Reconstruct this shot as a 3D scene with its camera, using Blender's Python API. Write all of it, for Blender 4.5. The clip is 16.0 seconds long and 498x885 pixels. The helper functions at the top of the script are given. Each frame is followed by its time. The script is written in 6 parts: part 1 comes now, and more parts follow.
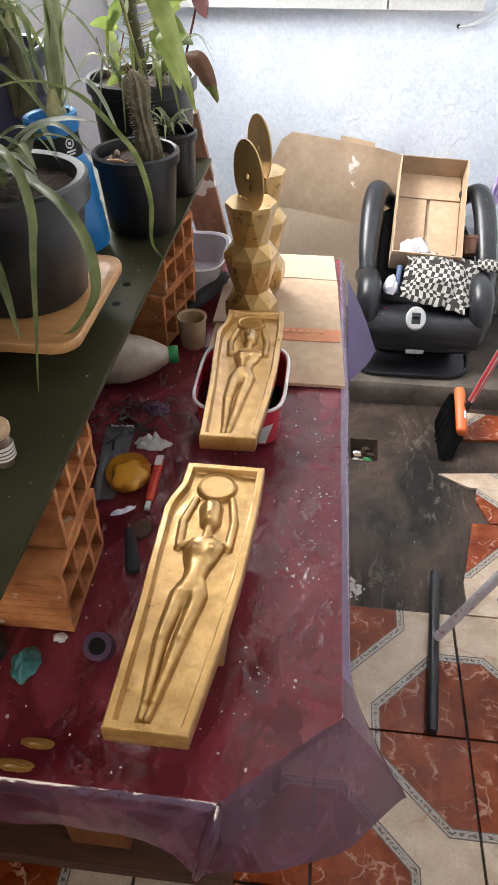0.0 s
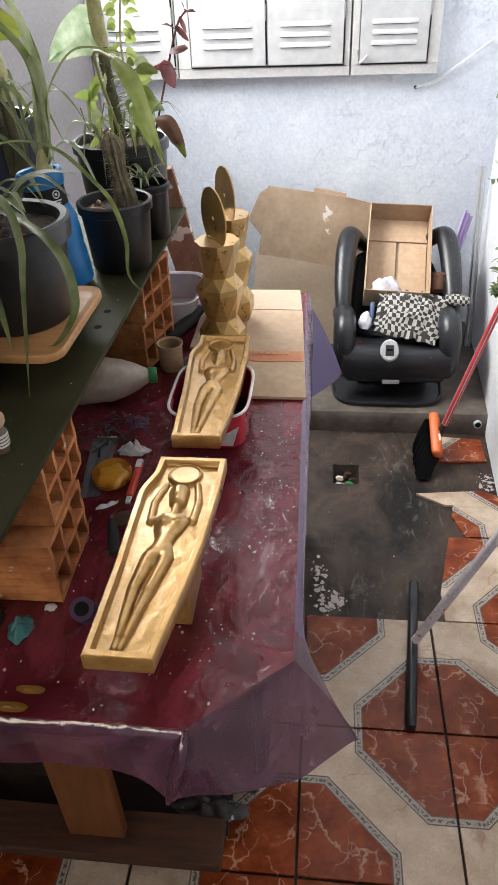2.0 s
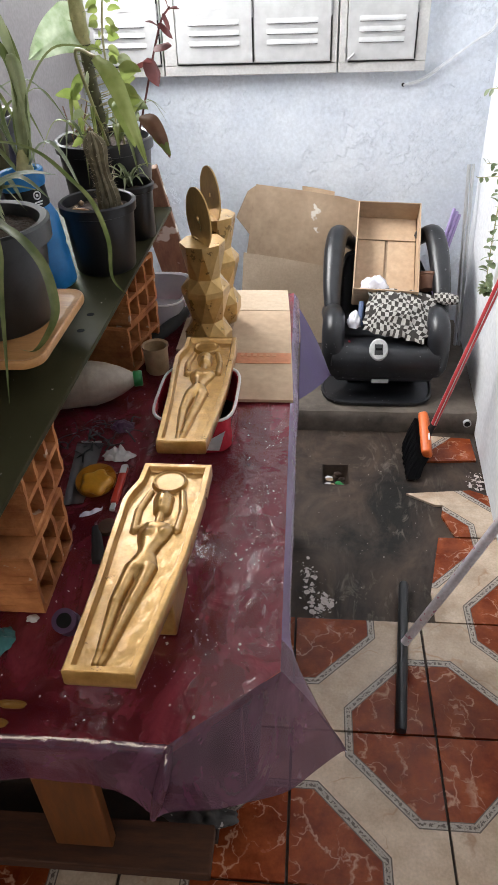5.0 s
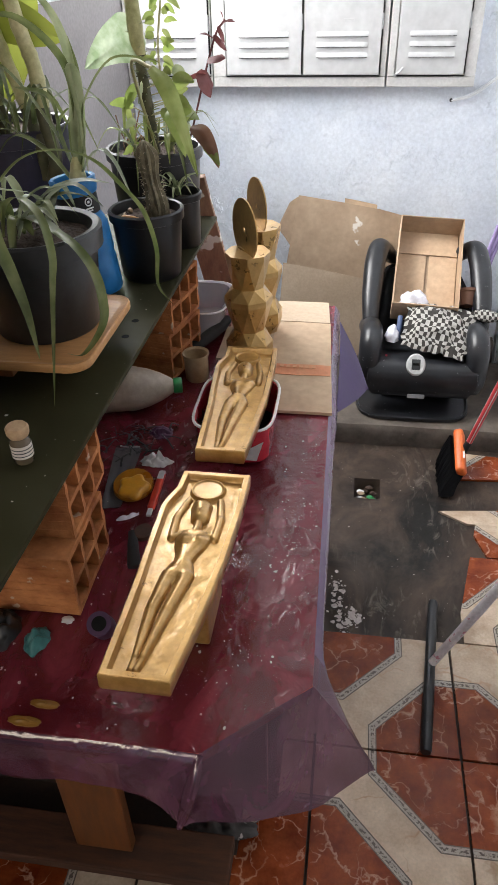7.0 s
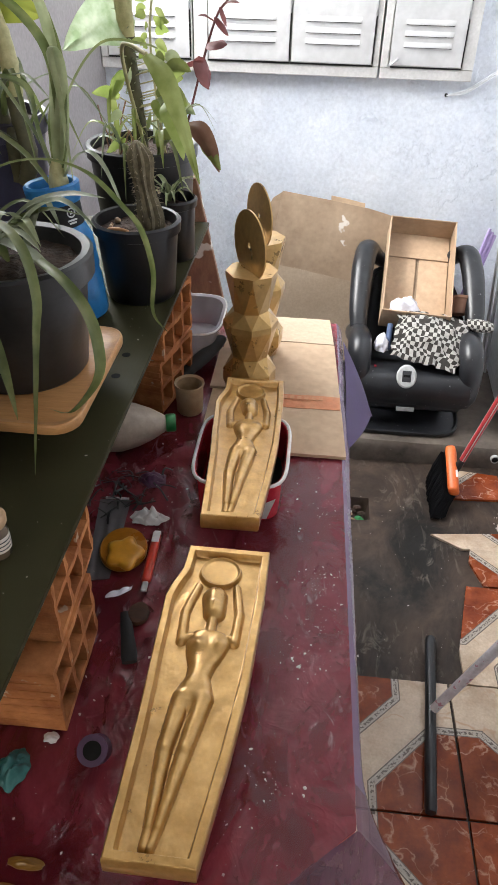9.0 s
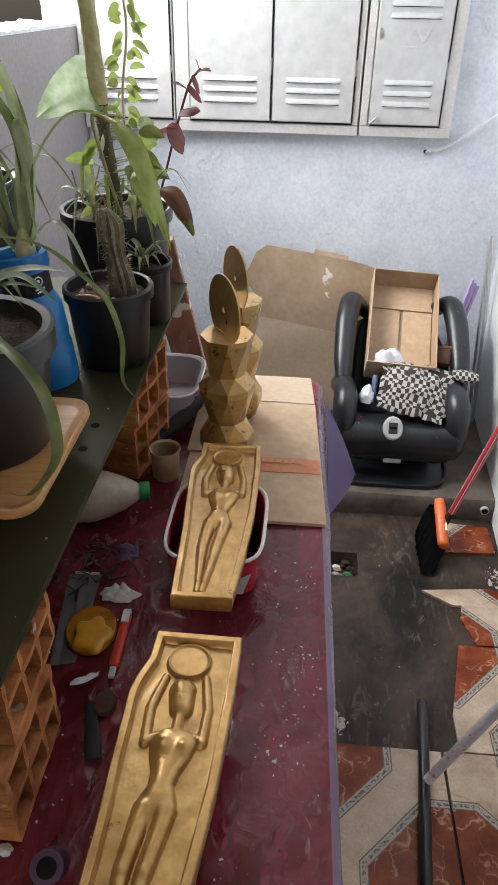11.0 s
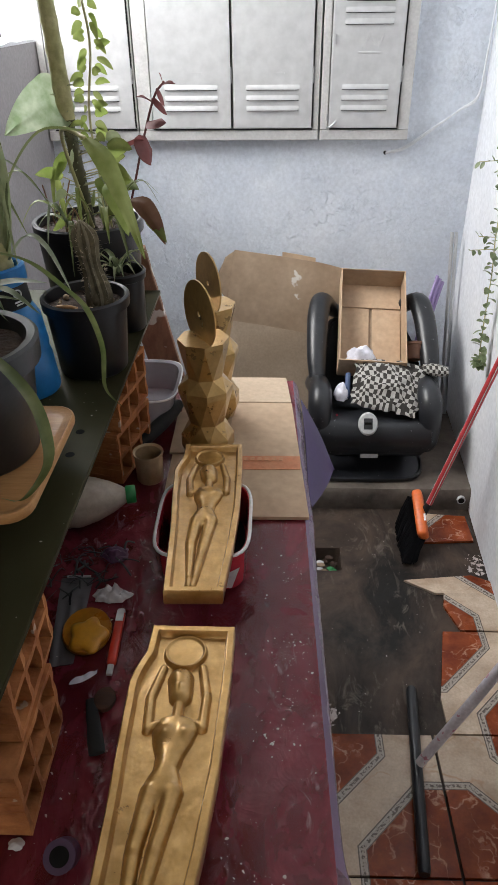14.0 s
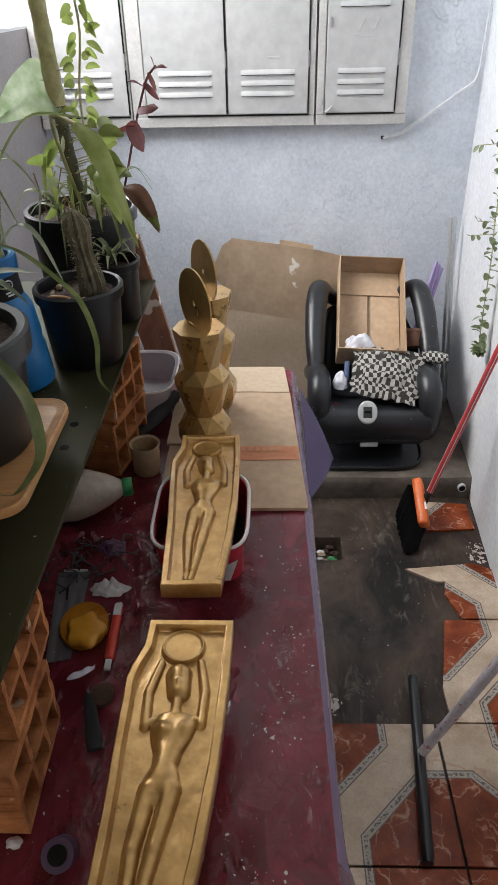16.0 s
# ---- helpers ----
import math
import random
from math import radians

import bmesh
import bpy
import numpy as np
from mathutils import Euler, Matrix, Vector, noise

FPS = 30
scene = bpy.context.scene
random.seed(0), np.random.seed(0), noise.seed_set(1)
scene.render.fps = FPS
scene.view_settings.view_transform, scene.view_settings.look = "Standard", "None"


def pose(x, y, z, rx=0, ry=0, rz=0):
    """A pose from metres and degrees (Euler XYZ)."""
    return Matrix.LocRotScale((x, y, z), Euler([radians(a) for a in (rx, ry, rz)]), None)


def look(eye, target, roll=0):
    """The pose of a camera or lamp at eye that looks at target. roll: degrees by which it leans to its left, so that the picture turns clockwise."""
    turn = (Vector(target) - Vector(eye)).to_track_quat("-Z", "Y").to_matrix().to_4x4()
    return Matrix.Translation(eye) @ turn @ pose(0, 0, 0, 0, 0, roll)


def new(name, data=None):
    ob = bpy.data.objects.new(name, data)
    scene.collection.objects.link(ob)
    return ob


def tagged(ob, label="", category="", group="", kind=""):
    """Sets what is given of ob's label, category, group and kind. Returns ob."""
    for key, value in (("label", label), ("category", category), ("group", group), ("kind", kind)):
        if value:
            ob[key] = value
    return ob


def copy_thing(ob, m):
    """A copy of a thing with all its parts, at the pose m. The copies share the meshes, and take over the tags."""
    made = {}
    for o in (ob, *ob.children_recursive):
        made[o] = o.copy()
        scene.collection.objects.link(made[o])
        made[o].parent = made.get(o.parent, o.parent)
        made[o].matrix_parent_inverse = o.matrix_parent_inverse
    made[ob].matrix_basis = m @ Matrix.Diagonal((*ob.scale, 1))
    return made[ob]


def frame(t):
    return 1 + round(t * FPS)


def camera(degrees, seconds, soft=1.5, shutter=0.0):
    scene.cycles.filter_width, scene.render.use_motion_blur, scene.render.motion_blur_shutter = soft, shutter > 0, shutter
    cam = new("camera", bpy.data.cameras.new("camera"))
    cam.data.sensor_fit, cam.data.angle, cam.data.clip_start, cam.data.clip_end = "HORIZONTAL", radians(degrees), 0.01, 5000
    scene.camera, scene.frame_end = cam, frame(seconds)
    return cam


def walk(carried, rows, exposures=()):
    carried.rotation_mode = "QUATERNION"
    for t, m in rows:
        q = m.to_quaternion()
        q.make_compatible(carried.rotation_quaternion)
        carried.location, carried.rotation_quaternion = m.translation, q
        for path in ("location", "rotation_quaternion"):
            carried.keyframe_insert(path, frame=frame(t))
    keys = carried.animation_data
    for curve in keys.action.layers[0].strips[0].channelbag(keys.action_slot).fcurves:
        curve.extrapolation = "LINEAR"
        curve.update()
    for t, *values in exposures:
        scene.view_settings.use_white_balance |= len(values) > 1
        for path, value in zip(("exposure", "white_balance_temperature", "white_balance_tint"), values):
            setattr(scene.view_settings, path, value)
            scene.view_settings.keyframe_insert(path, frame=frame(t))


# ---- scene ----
cam = camera(39.5, 16.0)
PATH = [
    (0, (0.254, 0.236, 1.481), (0.073, 1.755, 0.192), -0.3),
    (0.5, (0.294, 0.144, 1.49), (0.103, 1.708, 0.259), -1.5),
    (1, (0.316, 0.107, 1.492), (0.112, 1.698, 0.298), -2.1),
    (1.5, (0.322, 0.088, 1.497), (0.122, 1.69, 0.316), -1.8),
    (2, (0.329, 0.087, 1.5), (0.128, 1.698, 0.332), -2.5),
    (2.5, (0.33, 0.095, 1.494), (0.139, 1.685, 0.297), -3.1),
    (3, (0.326, 0.1, 1.499), (0.143, 1.703, 0.318), -2.7),
    (3.5, (0.332, 0.105, 1.498), (0.167, 1.704, 0.307), -3.2),
    (6, (0.335, 0.108, 1.503), (0.149, 1.721, 0.335), -1.7),
    (6.5, (0.331, 0.108, 1.504), (0.117, 1.716, 0.333), -2.0),
    (7, (0.318, 0.108, 1.505), (0.062, 1.721, 0.35), -1.5),
    (7.5, (0.315, 0.11, 1.506), (0.042, 1.719, 0.35), -1.8),
    (8, (0.31, 0.129, 1.502), (0.01, 1.711, 0.316), -2.5),
    (8.5, (0.27, 0.198, 1.488), (-0.007, 1.729, 0.232), -0.7),
    (9, (0.219, 0.287, 1.497), (0.083, 1.887, 0.305), 1.5),
    (9.5, (0.217, 0.338, 1.493), (0.106, 1.91, 0.263), 0.6),
    (10, (0.244, 0.356, 1.507), (0.088, 2.012, 0.398), 1.7),
    (12.5, (0.235, 0.312, 1.513), (0.168, 1.99, 0.427), -0.0),
    (13, (0.237, 0.316, 1.518), (0.147, 1.993, 0.432), -0.8),
    (13.5, (0.237, 0.31, 1.521), (0.166, 1.993, 0.443), -0.7),
    (14, (0.236, 0.307, 1.519), (0.177, 1.99, 0.44), -0.6),
    (14.5, (0.242, 0.312, 1.519), (0.199, 1.987, 0.426), -0.5),
    (15, (0.241, 0.316, 1.516), (0.2, 1.983, 0.411), -0.6),
    (15.5, (0.24, 0.319, 1.517), (0.184, 1.988, 0.417), -0.9),
    (16, (0.24, 0.32, 1.512), (0.18, 1.987, 0.408), -1.3),
]
walk(cam, [(t, look(eye, target, roll)) for t, eye, target, roll in PATH],
     [(0, 0.97), (1.5, 0.75), (3.5, 0.53), (6.5, 0.55), (8, 0.68), (9, 0.75), (10, 0.6), (12.5, 0.03), (16, 0.0)])

# ---- world, sun and large lights ----
world = bpy.data.worlds.new("sky")
scene.world = world
world.use_nodes = True
_n = world.node_tree.nodes
_sky = _n.new("ShaderNodeTexSky")
_sky.sky_type = "NISHITA"
_sky.sun_disc = False
_sky.sun_elevation = radians(50)
_sky.sun_rotation = radians(-100)
_sky.air_density, _sky.dust_density = 1.0, 3.0
_n["Background"].inputs["Strength"].default_value = 0.12
world.node_tree.links.new(_sky.outputs[0], _n["Background"].inputs["Color"])

sun = new("sun", bpy.data.lights.new("sun", "SUN"))
sun.data.energy, sun.data.angle, sun.data.color = 0.8, radians(15), (1.0, 0.96, 0.9)
sun.matrix_world = look((-3, 0.5, 4), (0, 1.2, 0.8))


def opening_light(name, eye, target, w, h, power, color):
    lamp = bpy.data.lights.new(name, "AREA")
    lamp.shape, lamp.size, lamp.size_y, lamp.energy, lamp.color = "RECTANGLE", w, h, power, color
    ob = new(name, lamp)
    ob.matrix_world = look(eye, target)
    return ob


# daylight from over the parapet on one side, and from the open side behind, out of view
opening_light("parapet_daylight", (-0.66, 2.45, 1.95), (0.5, 2.1, 1.0), 1.15, 1.0, 42, (0.98, 0.99, 1.0))
opening_light("doorway_daylight", (0.0, -1.72, 2.0), (0.2, 1.0, 0.9), 1.0, 0.16, 3.4, (1.0, 0.84, 0.66))
# unseen lamp added for the cover's front-edge reflection and to brighten the left
opening_light("unseen_side_lamp", (-0.66, -0.6, 1.5), (0.1, 0.5, 0.85), 1.0, 0.22, 4.8, (1.0, 0.86, 0.7))


# ---- materials ----
def mat(name, c1, c2=None, rough=0.6, metal=0.0, scale=8.0, fine=120.0, bump=0.15, dist=0.002,
        specks=None, speck_scale=60.0, speck_cut=0.66, rough_var=0.12, coat=0.0, spec=0.5, stretch=None,
        transmission=0.0, hue_random=0.0):
    """A worn surface: two colours mixed by broad noise, fine grain in bump and roughness, specks on top."""
    m = bpy.data.materials.new(name)
    m.use_nodes = True
    nt = m.node_tree
    n, L = nt.nodes, nt.links.new
    b = n["Principled BSDF"]
    geo = n.new("ShaderNodeNewGeometry")
    mp = n.new("ShaderNodeMapping")
    L(geo.outputs["Position"], mp.inputs["Vector"])
    if stretch:
        mp.inputs["Scale"].default_value = stretch
    big = n.new("ShaderNodeTexNoise")
    big.inputs["Scale"].default_value, big.inputs["Detail"].default_value, big.inputs["Roughness"].default_value = scale, 6, 0.65
    sm = n.new("ShaderNodeTexNoise")
    sm.inputs["Scale"].default_value, sm.inputs["Detail"].default_value = fine, 4
    for t in (big, sm):
        L(mp.outputs[0], t.inputs["Vector"])
    ramp = n.new("ShaderNodeValToRGB")
    ramp.color_ramp.elements[0].position, ramp.color_ramp.elements[1].position = 0.34, 0.66
    ramp.color_ramp.elements[0].color = (*c1, 1)
    ramp.color_ramp.elements[1].color = (*(c2 or [min(1, v * 1.25 + 0.01) for v in c1]), 1)
    L(big.outputs["Fac"], ramp.inputs[0])
    col = ramp.outputs[0]
    mul = n.new("ShaderNodeMixRGB")
    mul.blend_type = "MULTIPLY"
    mul.inputs[0].default_value = 0.35
    gr = n.new("ShaderNodeValToRGB")
    gr.color_ramp.elements[0].position, gr.color_ramp.elements[1].position = 0.3, 0.7
    gr.color_ramp.elements[0].color = (0.55, 0.55, 0.55, 1)
    L(sm.outputs["Fac"], gr.inputs[0])
    L(col, mul.inputs[1])
    L(gr.outputs[0], mul.inputs[2])
    col = mul.outputs[0]
    if hue_random:
        info = n.new("ShaderNodeObjectInfo")
        hsv = n.new("ShaderNodeHueSaturation")
        rr = n.new("ShaderNodeMapRange")
        rr.inputs["To Min"].default_value, rr.inputs["To Max"].default_value = 1 - hue_random, 1 + hue_random
        L(info.outputs["Random"], rr.inputs["Value"])
        L(rr.outputs[0], hsv.inputs["Value"])
        L(col, hsv.inputs["Color"])
        col = hsv.outputs[0]
    if specks:
        sp = n.new("ShaderNodeTexNoise")
        sp.inputs["Scale"].default_value, sp.inputs["Detail"].default_value = speck_scale, 3
        L(geo.outputs["Position"], sp.inputs["Vector"])
        cut = n.new("ShaderNodeValToRGB")
        cut.color_ramp.elements[0].position, cut.color_ramp.elements[1].position = speck_cut, speck_cut + 0.03
        L(sp.outputs["Fac"], cut.inputs[0])
        mx = n.new("ShaderNodeMixRGB")
        L(cut.outputs[0], mx.inputs[0])
        L(col, mx.inputs[1])
        mx.inputs[2].default_value = (*specks, 1)
        col = mx.outputs[0]
    L(col, b.inputs["Base Color"])
    b.inputs["Metallic"].default_value = metal
    b.inputs["Specular IOR Level"].default_value = spec
    b.inputs["Coat Weight"].default_value = coat
    b.inputs["Coat Roughness"].default_value = 0.15
    b.inputs["Transmission Weight"].default_value = transmission
    mr = n.new("ShaderNodeMapRange")
    mr.inputs["To Min"].default_value, mr.inputs["To Max"].default_value = max(0.02, rough - rough_var), min(1, rough + rough_var)
    L(big.outputs["Fac"], mr.inputs["Value"])
    L(mr.outputs[0], b.inputs["Roughness"])
    if bump:
        bp = n.new("ShaderNodeBump")
        bp.inputs["Strength"].default_value, bp.inputs["Distance"].default_value = bump, dist
        L(sm.outputs["Fac"], bp.inputs["Height"])
        L(bp.outputs[0], b.inputs["Normal"])
    return m


def sheet_mat(name, tint, gloss_color, see, rough=0.12, body=(0.2, 0.05, 0.15), wrinkle=0.35, wscale=22.0):
    """Thin clear plastic or glass: part tinted see-through, part glossy body."""
    m = bpy.data.materials.new(name)
    m.use_nodes = True
    nt = m.node_tree
    n, L = nt.nodes, nt.links.new
    b, out = n["Principled BSDF"], n["Material Output"]
    b.inputs["Base Color"].default_value = (*body, 1)
    b.inputs["Roughness"].default_value = rough
    b.inputs["Specular IOR Level"].default_value = gloss_color
    tr = n.new("ShaderNodeBsdfTransparent")
    tr.inputs[0].default_value = (*tint, 1)
    mix = n.new("ShaderNodeMixShader")
    geo = n.new("ShaderNodeNewGeometry")
    no = n.new("ShaderNodeTexNoise")
    no.inputs["Scale"].default_value, no.inputs["Detail"].default_value, no.inputs["Distortion"].default_value = wscale, 5, 0.8
    L(geo.outputs["Position"], no.inputs["Vector"])
    bp = n.new("ShaderNodeBump")
    bp.inputs["Strength"].default_value, bp.inputs["Distance"].default_value = wrinkle, 0.006
    cre = n.new("ShaderNodeTexNoise")
    cre.inputs["Scale"].default_value, cre.inputs["Detail"].default_value, cre.inputs["Distortion"].default_value = wscale * 1.1, 2, 1.2
    L(geo.outputs["Position"], cre.inputs["Vector"])
    both = n.new("ShaderNodeMath")
    both.operation = "MULTIPLY_ADD"
    both.inputs[1].default_value = -0.9
    ridge = n.new("ShaderNodeMath")
    ridge.operation = "SUBTRACT"
    ridge.inputs[1].default_value = 0.5
    L(cre.outputs["Fac"], ridge.inputs[0])
    sharp = n.new("ShaderNodeMath")
    sharp.operation = "ABSOLUTE"
    L(ridge.outputs[0], sharp.inputs[0])
    L(sharp.outputs[0], both.inputs[0])
    L(no.outputs["Fac"], both.inputs[2])
    L(both.outputs[0], bp.inputs["Height"])
    L(bp.outputs[0], b.inputs["Normal"])
    mr = n.new("ShaderNodeMapRange")
    mr.inputs["To Min"].default_value, mr.inputs["To Max"].default_value = see - 0.12, see + 0.12
    L(no.outputs["Fac"], mr.inputs["Value"])
    L(mr.outputs[0], mix.inputs[0])
    b.inputs["Specular IOR Level"].default_value = 0.0
    b.inputs["Roughness"].default_value = 0.6
    L(b.outputs[0], mix.inputs[1])
    L(tr.outputs[0], mix.inputs[2])
    gl = n.new("ShaderNodeBsdfGlossy")
    gl.inputs["Roughness"].default_value = rough
    L(bp.outputs[0], gl.inputs["Normal"])
    fr = n.new("ShaderNodeFresnel")
    fr.inputs["IOR"].default_value = 1.0 + gloss_color
    L(bp.outputs[0], fr.inputs["Normal"])
    top = n.new("ShaderNodeMixShader")
    L(fr.outputs[0], top.inputs[0])
    L(mix.outputs[0], top.inputs[1])
    L(gl.outputs[0], top.inputs[2])
    L(top.outputs[0], out.inputs["Surface"])
    return m


def vein_mat(name, c1, c2, vein, vscale=9.0, rough=0.25, cut=0.035, bump=0.03):
    """Glazed ceramic with the look of veined marble."""
    m = mat(name, c1, c2, rough=rough, scale=14, fine=160, bump=bump, dist=0.0005, rough_var=0.1, hue_random=0.12, spec=0.25)
    nt = m.node_tree
    n, L = nt.nodes, nt.links.new
    b = n["Principled BSDF"]
    src = b.inputs["Base Color"].links[0].from_socket
    geo = n.new("ShaderNodeNewGeometry")
    warp = n.new("ShaderNodeTexNoise")
    warp.inputs["Scale"].default_value, warp.inputs["Detail"].default_value = vscale * 1.5, 4
    L(geo.outputs["Position"], warp.inputs["Vector"])
    off = n.new("ShaderNodeVectorMath")
    off.operation = "MULTIPLY_ADD"
    off.inputs[1].default_value = (1.6 / vscale, 1.6 / vscale, 0)
    L(warp.outputs["Color"], off.inputs[0])
    L(geo.outputs["Position"], off.inputs[2])
    w = n.new("ShaderNodeTexVoronoi")
    w.feature = "DISTANCE_TO_EDGE"
    w.inputs["Scale"].default_value = vscale
    L(off.outputs[0], w.inputs["Vector"])
    brk = n.new("ShaderNodeMapRange")
    brk.inputs["From Min"].default_value, brk.inputs["From Max"].default_value = 0.42, 0.62
    brk.inputs["To Min"].default_value, brk.inputs["To Max"].default_value = 0.0, 0.055
    L(warp.outputs["Fac"], brk.inputs["Value"])
    a2 = n.new("ShaderNodeMath")
    a2.operation = "ADD"
    L(w.outputs["Distance"], a2.inputs[0])
    L(brk.outputs[0], a2.inputs[1])
    cr = n.new("ShaderNodeValToRGB")
    cr.color_ramp.elements[0].position, cr.color_ramp.elements[1].position = 0.0, cut
    cr.color_ramp.elements[0].color, cr.color_ramp.elements[1].color = (0.75, 0.75, 0.75, 1), (0, 0, 0, 1)
    L(a2.outputs[0], cr.inputs[0])
    mx = n.new("ShaderNodeMixRGB")
    L(cr.outputs[0], mx.inputs[0])
    L(src, mx.inputs[1])
    mx.inputs[2].default_value = (*vein, 1)
    # grime on top
    g = n.new("ShaderNodeTexNoise")
    g.inputs["Scale"].default_value, g.inputs["Detail"].default_value = 6, 8
    L(geo.outputs["Position"], g.inputs["Vector"])
    gr = n.new("ShaderNodeValToRGB")
    gr.color_ramp.elements[0].position, gr.color_ramp.elements[1].position = 0.3, 0.55
    gr.color_ramp.elements[0].color = (0.55, 0.5, 0.45, 1)
    L(g.outputs["Fac"], gr.inputs[0])
    mu = n.new("ShaderNodeMixRGB")
    mu.blend_type = "MULTIPLY"
    mu.inputs[0].default_value = 0.8
    L(mx.outputs[0], mu.inputs[1])
    L(gr.outputs[0], mu.inputs[2])
    L(mu.outputs[0], b.inputs["Base Color"])
    return m


def plaster_mat(name, c1, c2):
    """Painted plaster with flaked, ragged patches in relief."""
    m = mat(name, c1, c2, rough=0.75, scale=5, fine=90, bump=0.0)
    nt = m.node_tree
    n, L = nt.nodes, nt.links.new
    b = n["Principled BSDF"]
    geo = n.new("ShaderNodeNewGeometry")

    def tex(scale, detail, dist, lo, hi):
        t = n.new("ShaderNodeTexNoise")
        t.inputs["Scale"].default_value, t.inputs["Detail"].default_value, t.inputs["Distortion"].default_value = scale, detail, dist
        t.inputs["Roughness"].default_value = 0.62
        L(geo.outputs["Position"], t.inputs["Vector"])
        r = n.new("ShaderNodeMapRange")
        r.inputs["From Min"].default_value, r.inputs["From Max"].default_value = lo, hi
        L(t.outputs["Fac"], r.inputs["Value"])
        return r.outputs[0]

    def math_(op, a, c):
        q = n.new("ShaderNodeMath")
        q.operation = op
        for k, v in enumerate((a, c)):
            if isinstance(v, float):
                q.inputs[k].default_value = v
            else:
                L(v, q.inputs[k])
        return q.outputs[0]
    flakes = math_("MULTIPLY", tex(15, 9, 0.2, 0.5, 0.57), tex(4, 5, 0.3, 0.42, 0.62))
    pits = math_("MULTIPLY", tex(60, 4, 0.3, 0.62, 0.68), tex(9, 4, 0.2, 0.45, 0.6))
    h = math_("ADD", math_("MULTIPLY", flakes, 1.0), math_("MULTIPLY", pits, -0.5))
    h = math_("ADD", h, math_("MULTIPLY", tex(110, 3, 0.0, 0.2, 0.8), 0.05))
    bp = n.new("ShaderNodeBump")
    bp.inputs["Strength"].default_value, bp.inputs["Distance"].default_value = 0.62, 0.006
    L(h, bp.inputs["Height"])
    L(bp.outputs[0], b.inputs["Normal"])
    return m


PLASTER = plaster_mat("plaster", (0.66, 0.71, 0.79), (0.76, 0.8, 0.86))
PLASTER_R = mat("side_plaster", (0.72, 0.74, 0.78), (0.8, 0.81, 0.83), rough=0.8, scale=4, fine=60, bump=0.2, dist=0.003)
GREYWALL = mat("grey_paint", (0.3, 0.28, 0.285), (0.35, 0.33, 0.335), rough=0.8, scale=3, fine=90, bump=0.15)
CEIL = mat("ceiling_paint", (0.6, 0.6, 0.6), rough=0.9)
CEMENT = mat("dirty_cement", (0.006, 0.0045, 0.0036), (0.078, 0.05, 0.034), rough=0.6, spec=0.3, scale=7, fine=45, bump=0.45, dist=0.004, specks=(0.3, 0.28, 0.25), speck_scale=33, speck_cut=0.735, rough_var=0.3)
T_RED = vein_mat("red_marble_glaze", (0.17, 0.026, 0.007), (0.34, 0.08, 0.024), (0.62, 0.36, 0.23), 13.0, cut=0.05)
T_CREAM = vein_mat("cream_marble_glaze", (0.57, 0.43, 0.31), (0.72, 0.59, 0.46), (0.42, 0.24, 0.14), 5.0, cut=0.035)
T_LINE = mat("border_line_glaze", (0.09, 0.065, 0.05), (0.16, 0.12, 0.095), rough=0.4, scale=40, bump=0.05)
T_DOTS = mat("border_dot_glaze", (0.36, 0.31, 0.26), (0.44, 0.39, 0.33), rough=0.35, scale=20, specks=(0.1, 0.075, 0.06), speck_scale=150, speck_cut=0.5, bump=0.05)
T_BORDER = mat("border_glaze", (0.4, 0.35, 0.29), (0.47, 0.42, 0.36), rough=0.35, scale=20, specks=(0.22, 0.17, 0.13), speck_scale=260, speck_cut=0.6, bump=0.05)
LOCKER = mat("grey_enamel", (0.5, 0.5, 0.5), (0.55, 0.55, 0.545), rough=0.38, scale=3, fine=24, bump=0.04, dist=0.0006, specks=(0.42, 0.38, 0.33), speck_scale=30, speck_cut=0.76)
LOCKER_EDGE = mat("worn_enamel", (0.5, 0.49, 0.48), (0.6, 0.59, 0.57), rough=0.5, scale=9, specks=(0.3, 0.25, 0.2), speck_scale=40, speck_cut=0.76)
DARK_GAP = mat("dark_gap", (0.006, 0.006, 0.006), rough=0.95, spec=0.05)
STEEL = mat("dull_steel", (0.42, 0.42, 0.43), rough=0.35, metal=0.9)
ALU = mat("aluminium", (0.6, 0.61, 0.62), rough=0.35, metal=0.85, stretch=(30, 30, 1))
WOOD_DARK = mat("dark_table_wood", (0.42, 0.05, 0.035), (0.54, 0.1, 0.06), rough=0.6, scale=10, stretch=(8, 1, 8))
WOOD_BROWN = mat("varnished_board", (0.14, 0.046, 0.012), (0.23, 0.082, 0.022), rough=0.5, scale=10, stretch=(7, 7, 1))
WOOD_OLD = mat("old_plank", (0.22, 0.11, 0.07), (0.34, 0.19, 0.12), rough=0.7, scale=9, stretch=(7, 7, 1), specks=(0.7, 0.67, 0.63), speck_scale=14, speck_cut=0.64)
WOOD_TRAY = mat("pine_board", (0.4, 0.19, 0.065), (0.54, 0.29, 0.115), rough=0.45, scale=9, stretch=(1, 9, 9), fine=90, specks=(0.28, 0.13, 0.05), speck_scale=20, speck_cut=0.66)


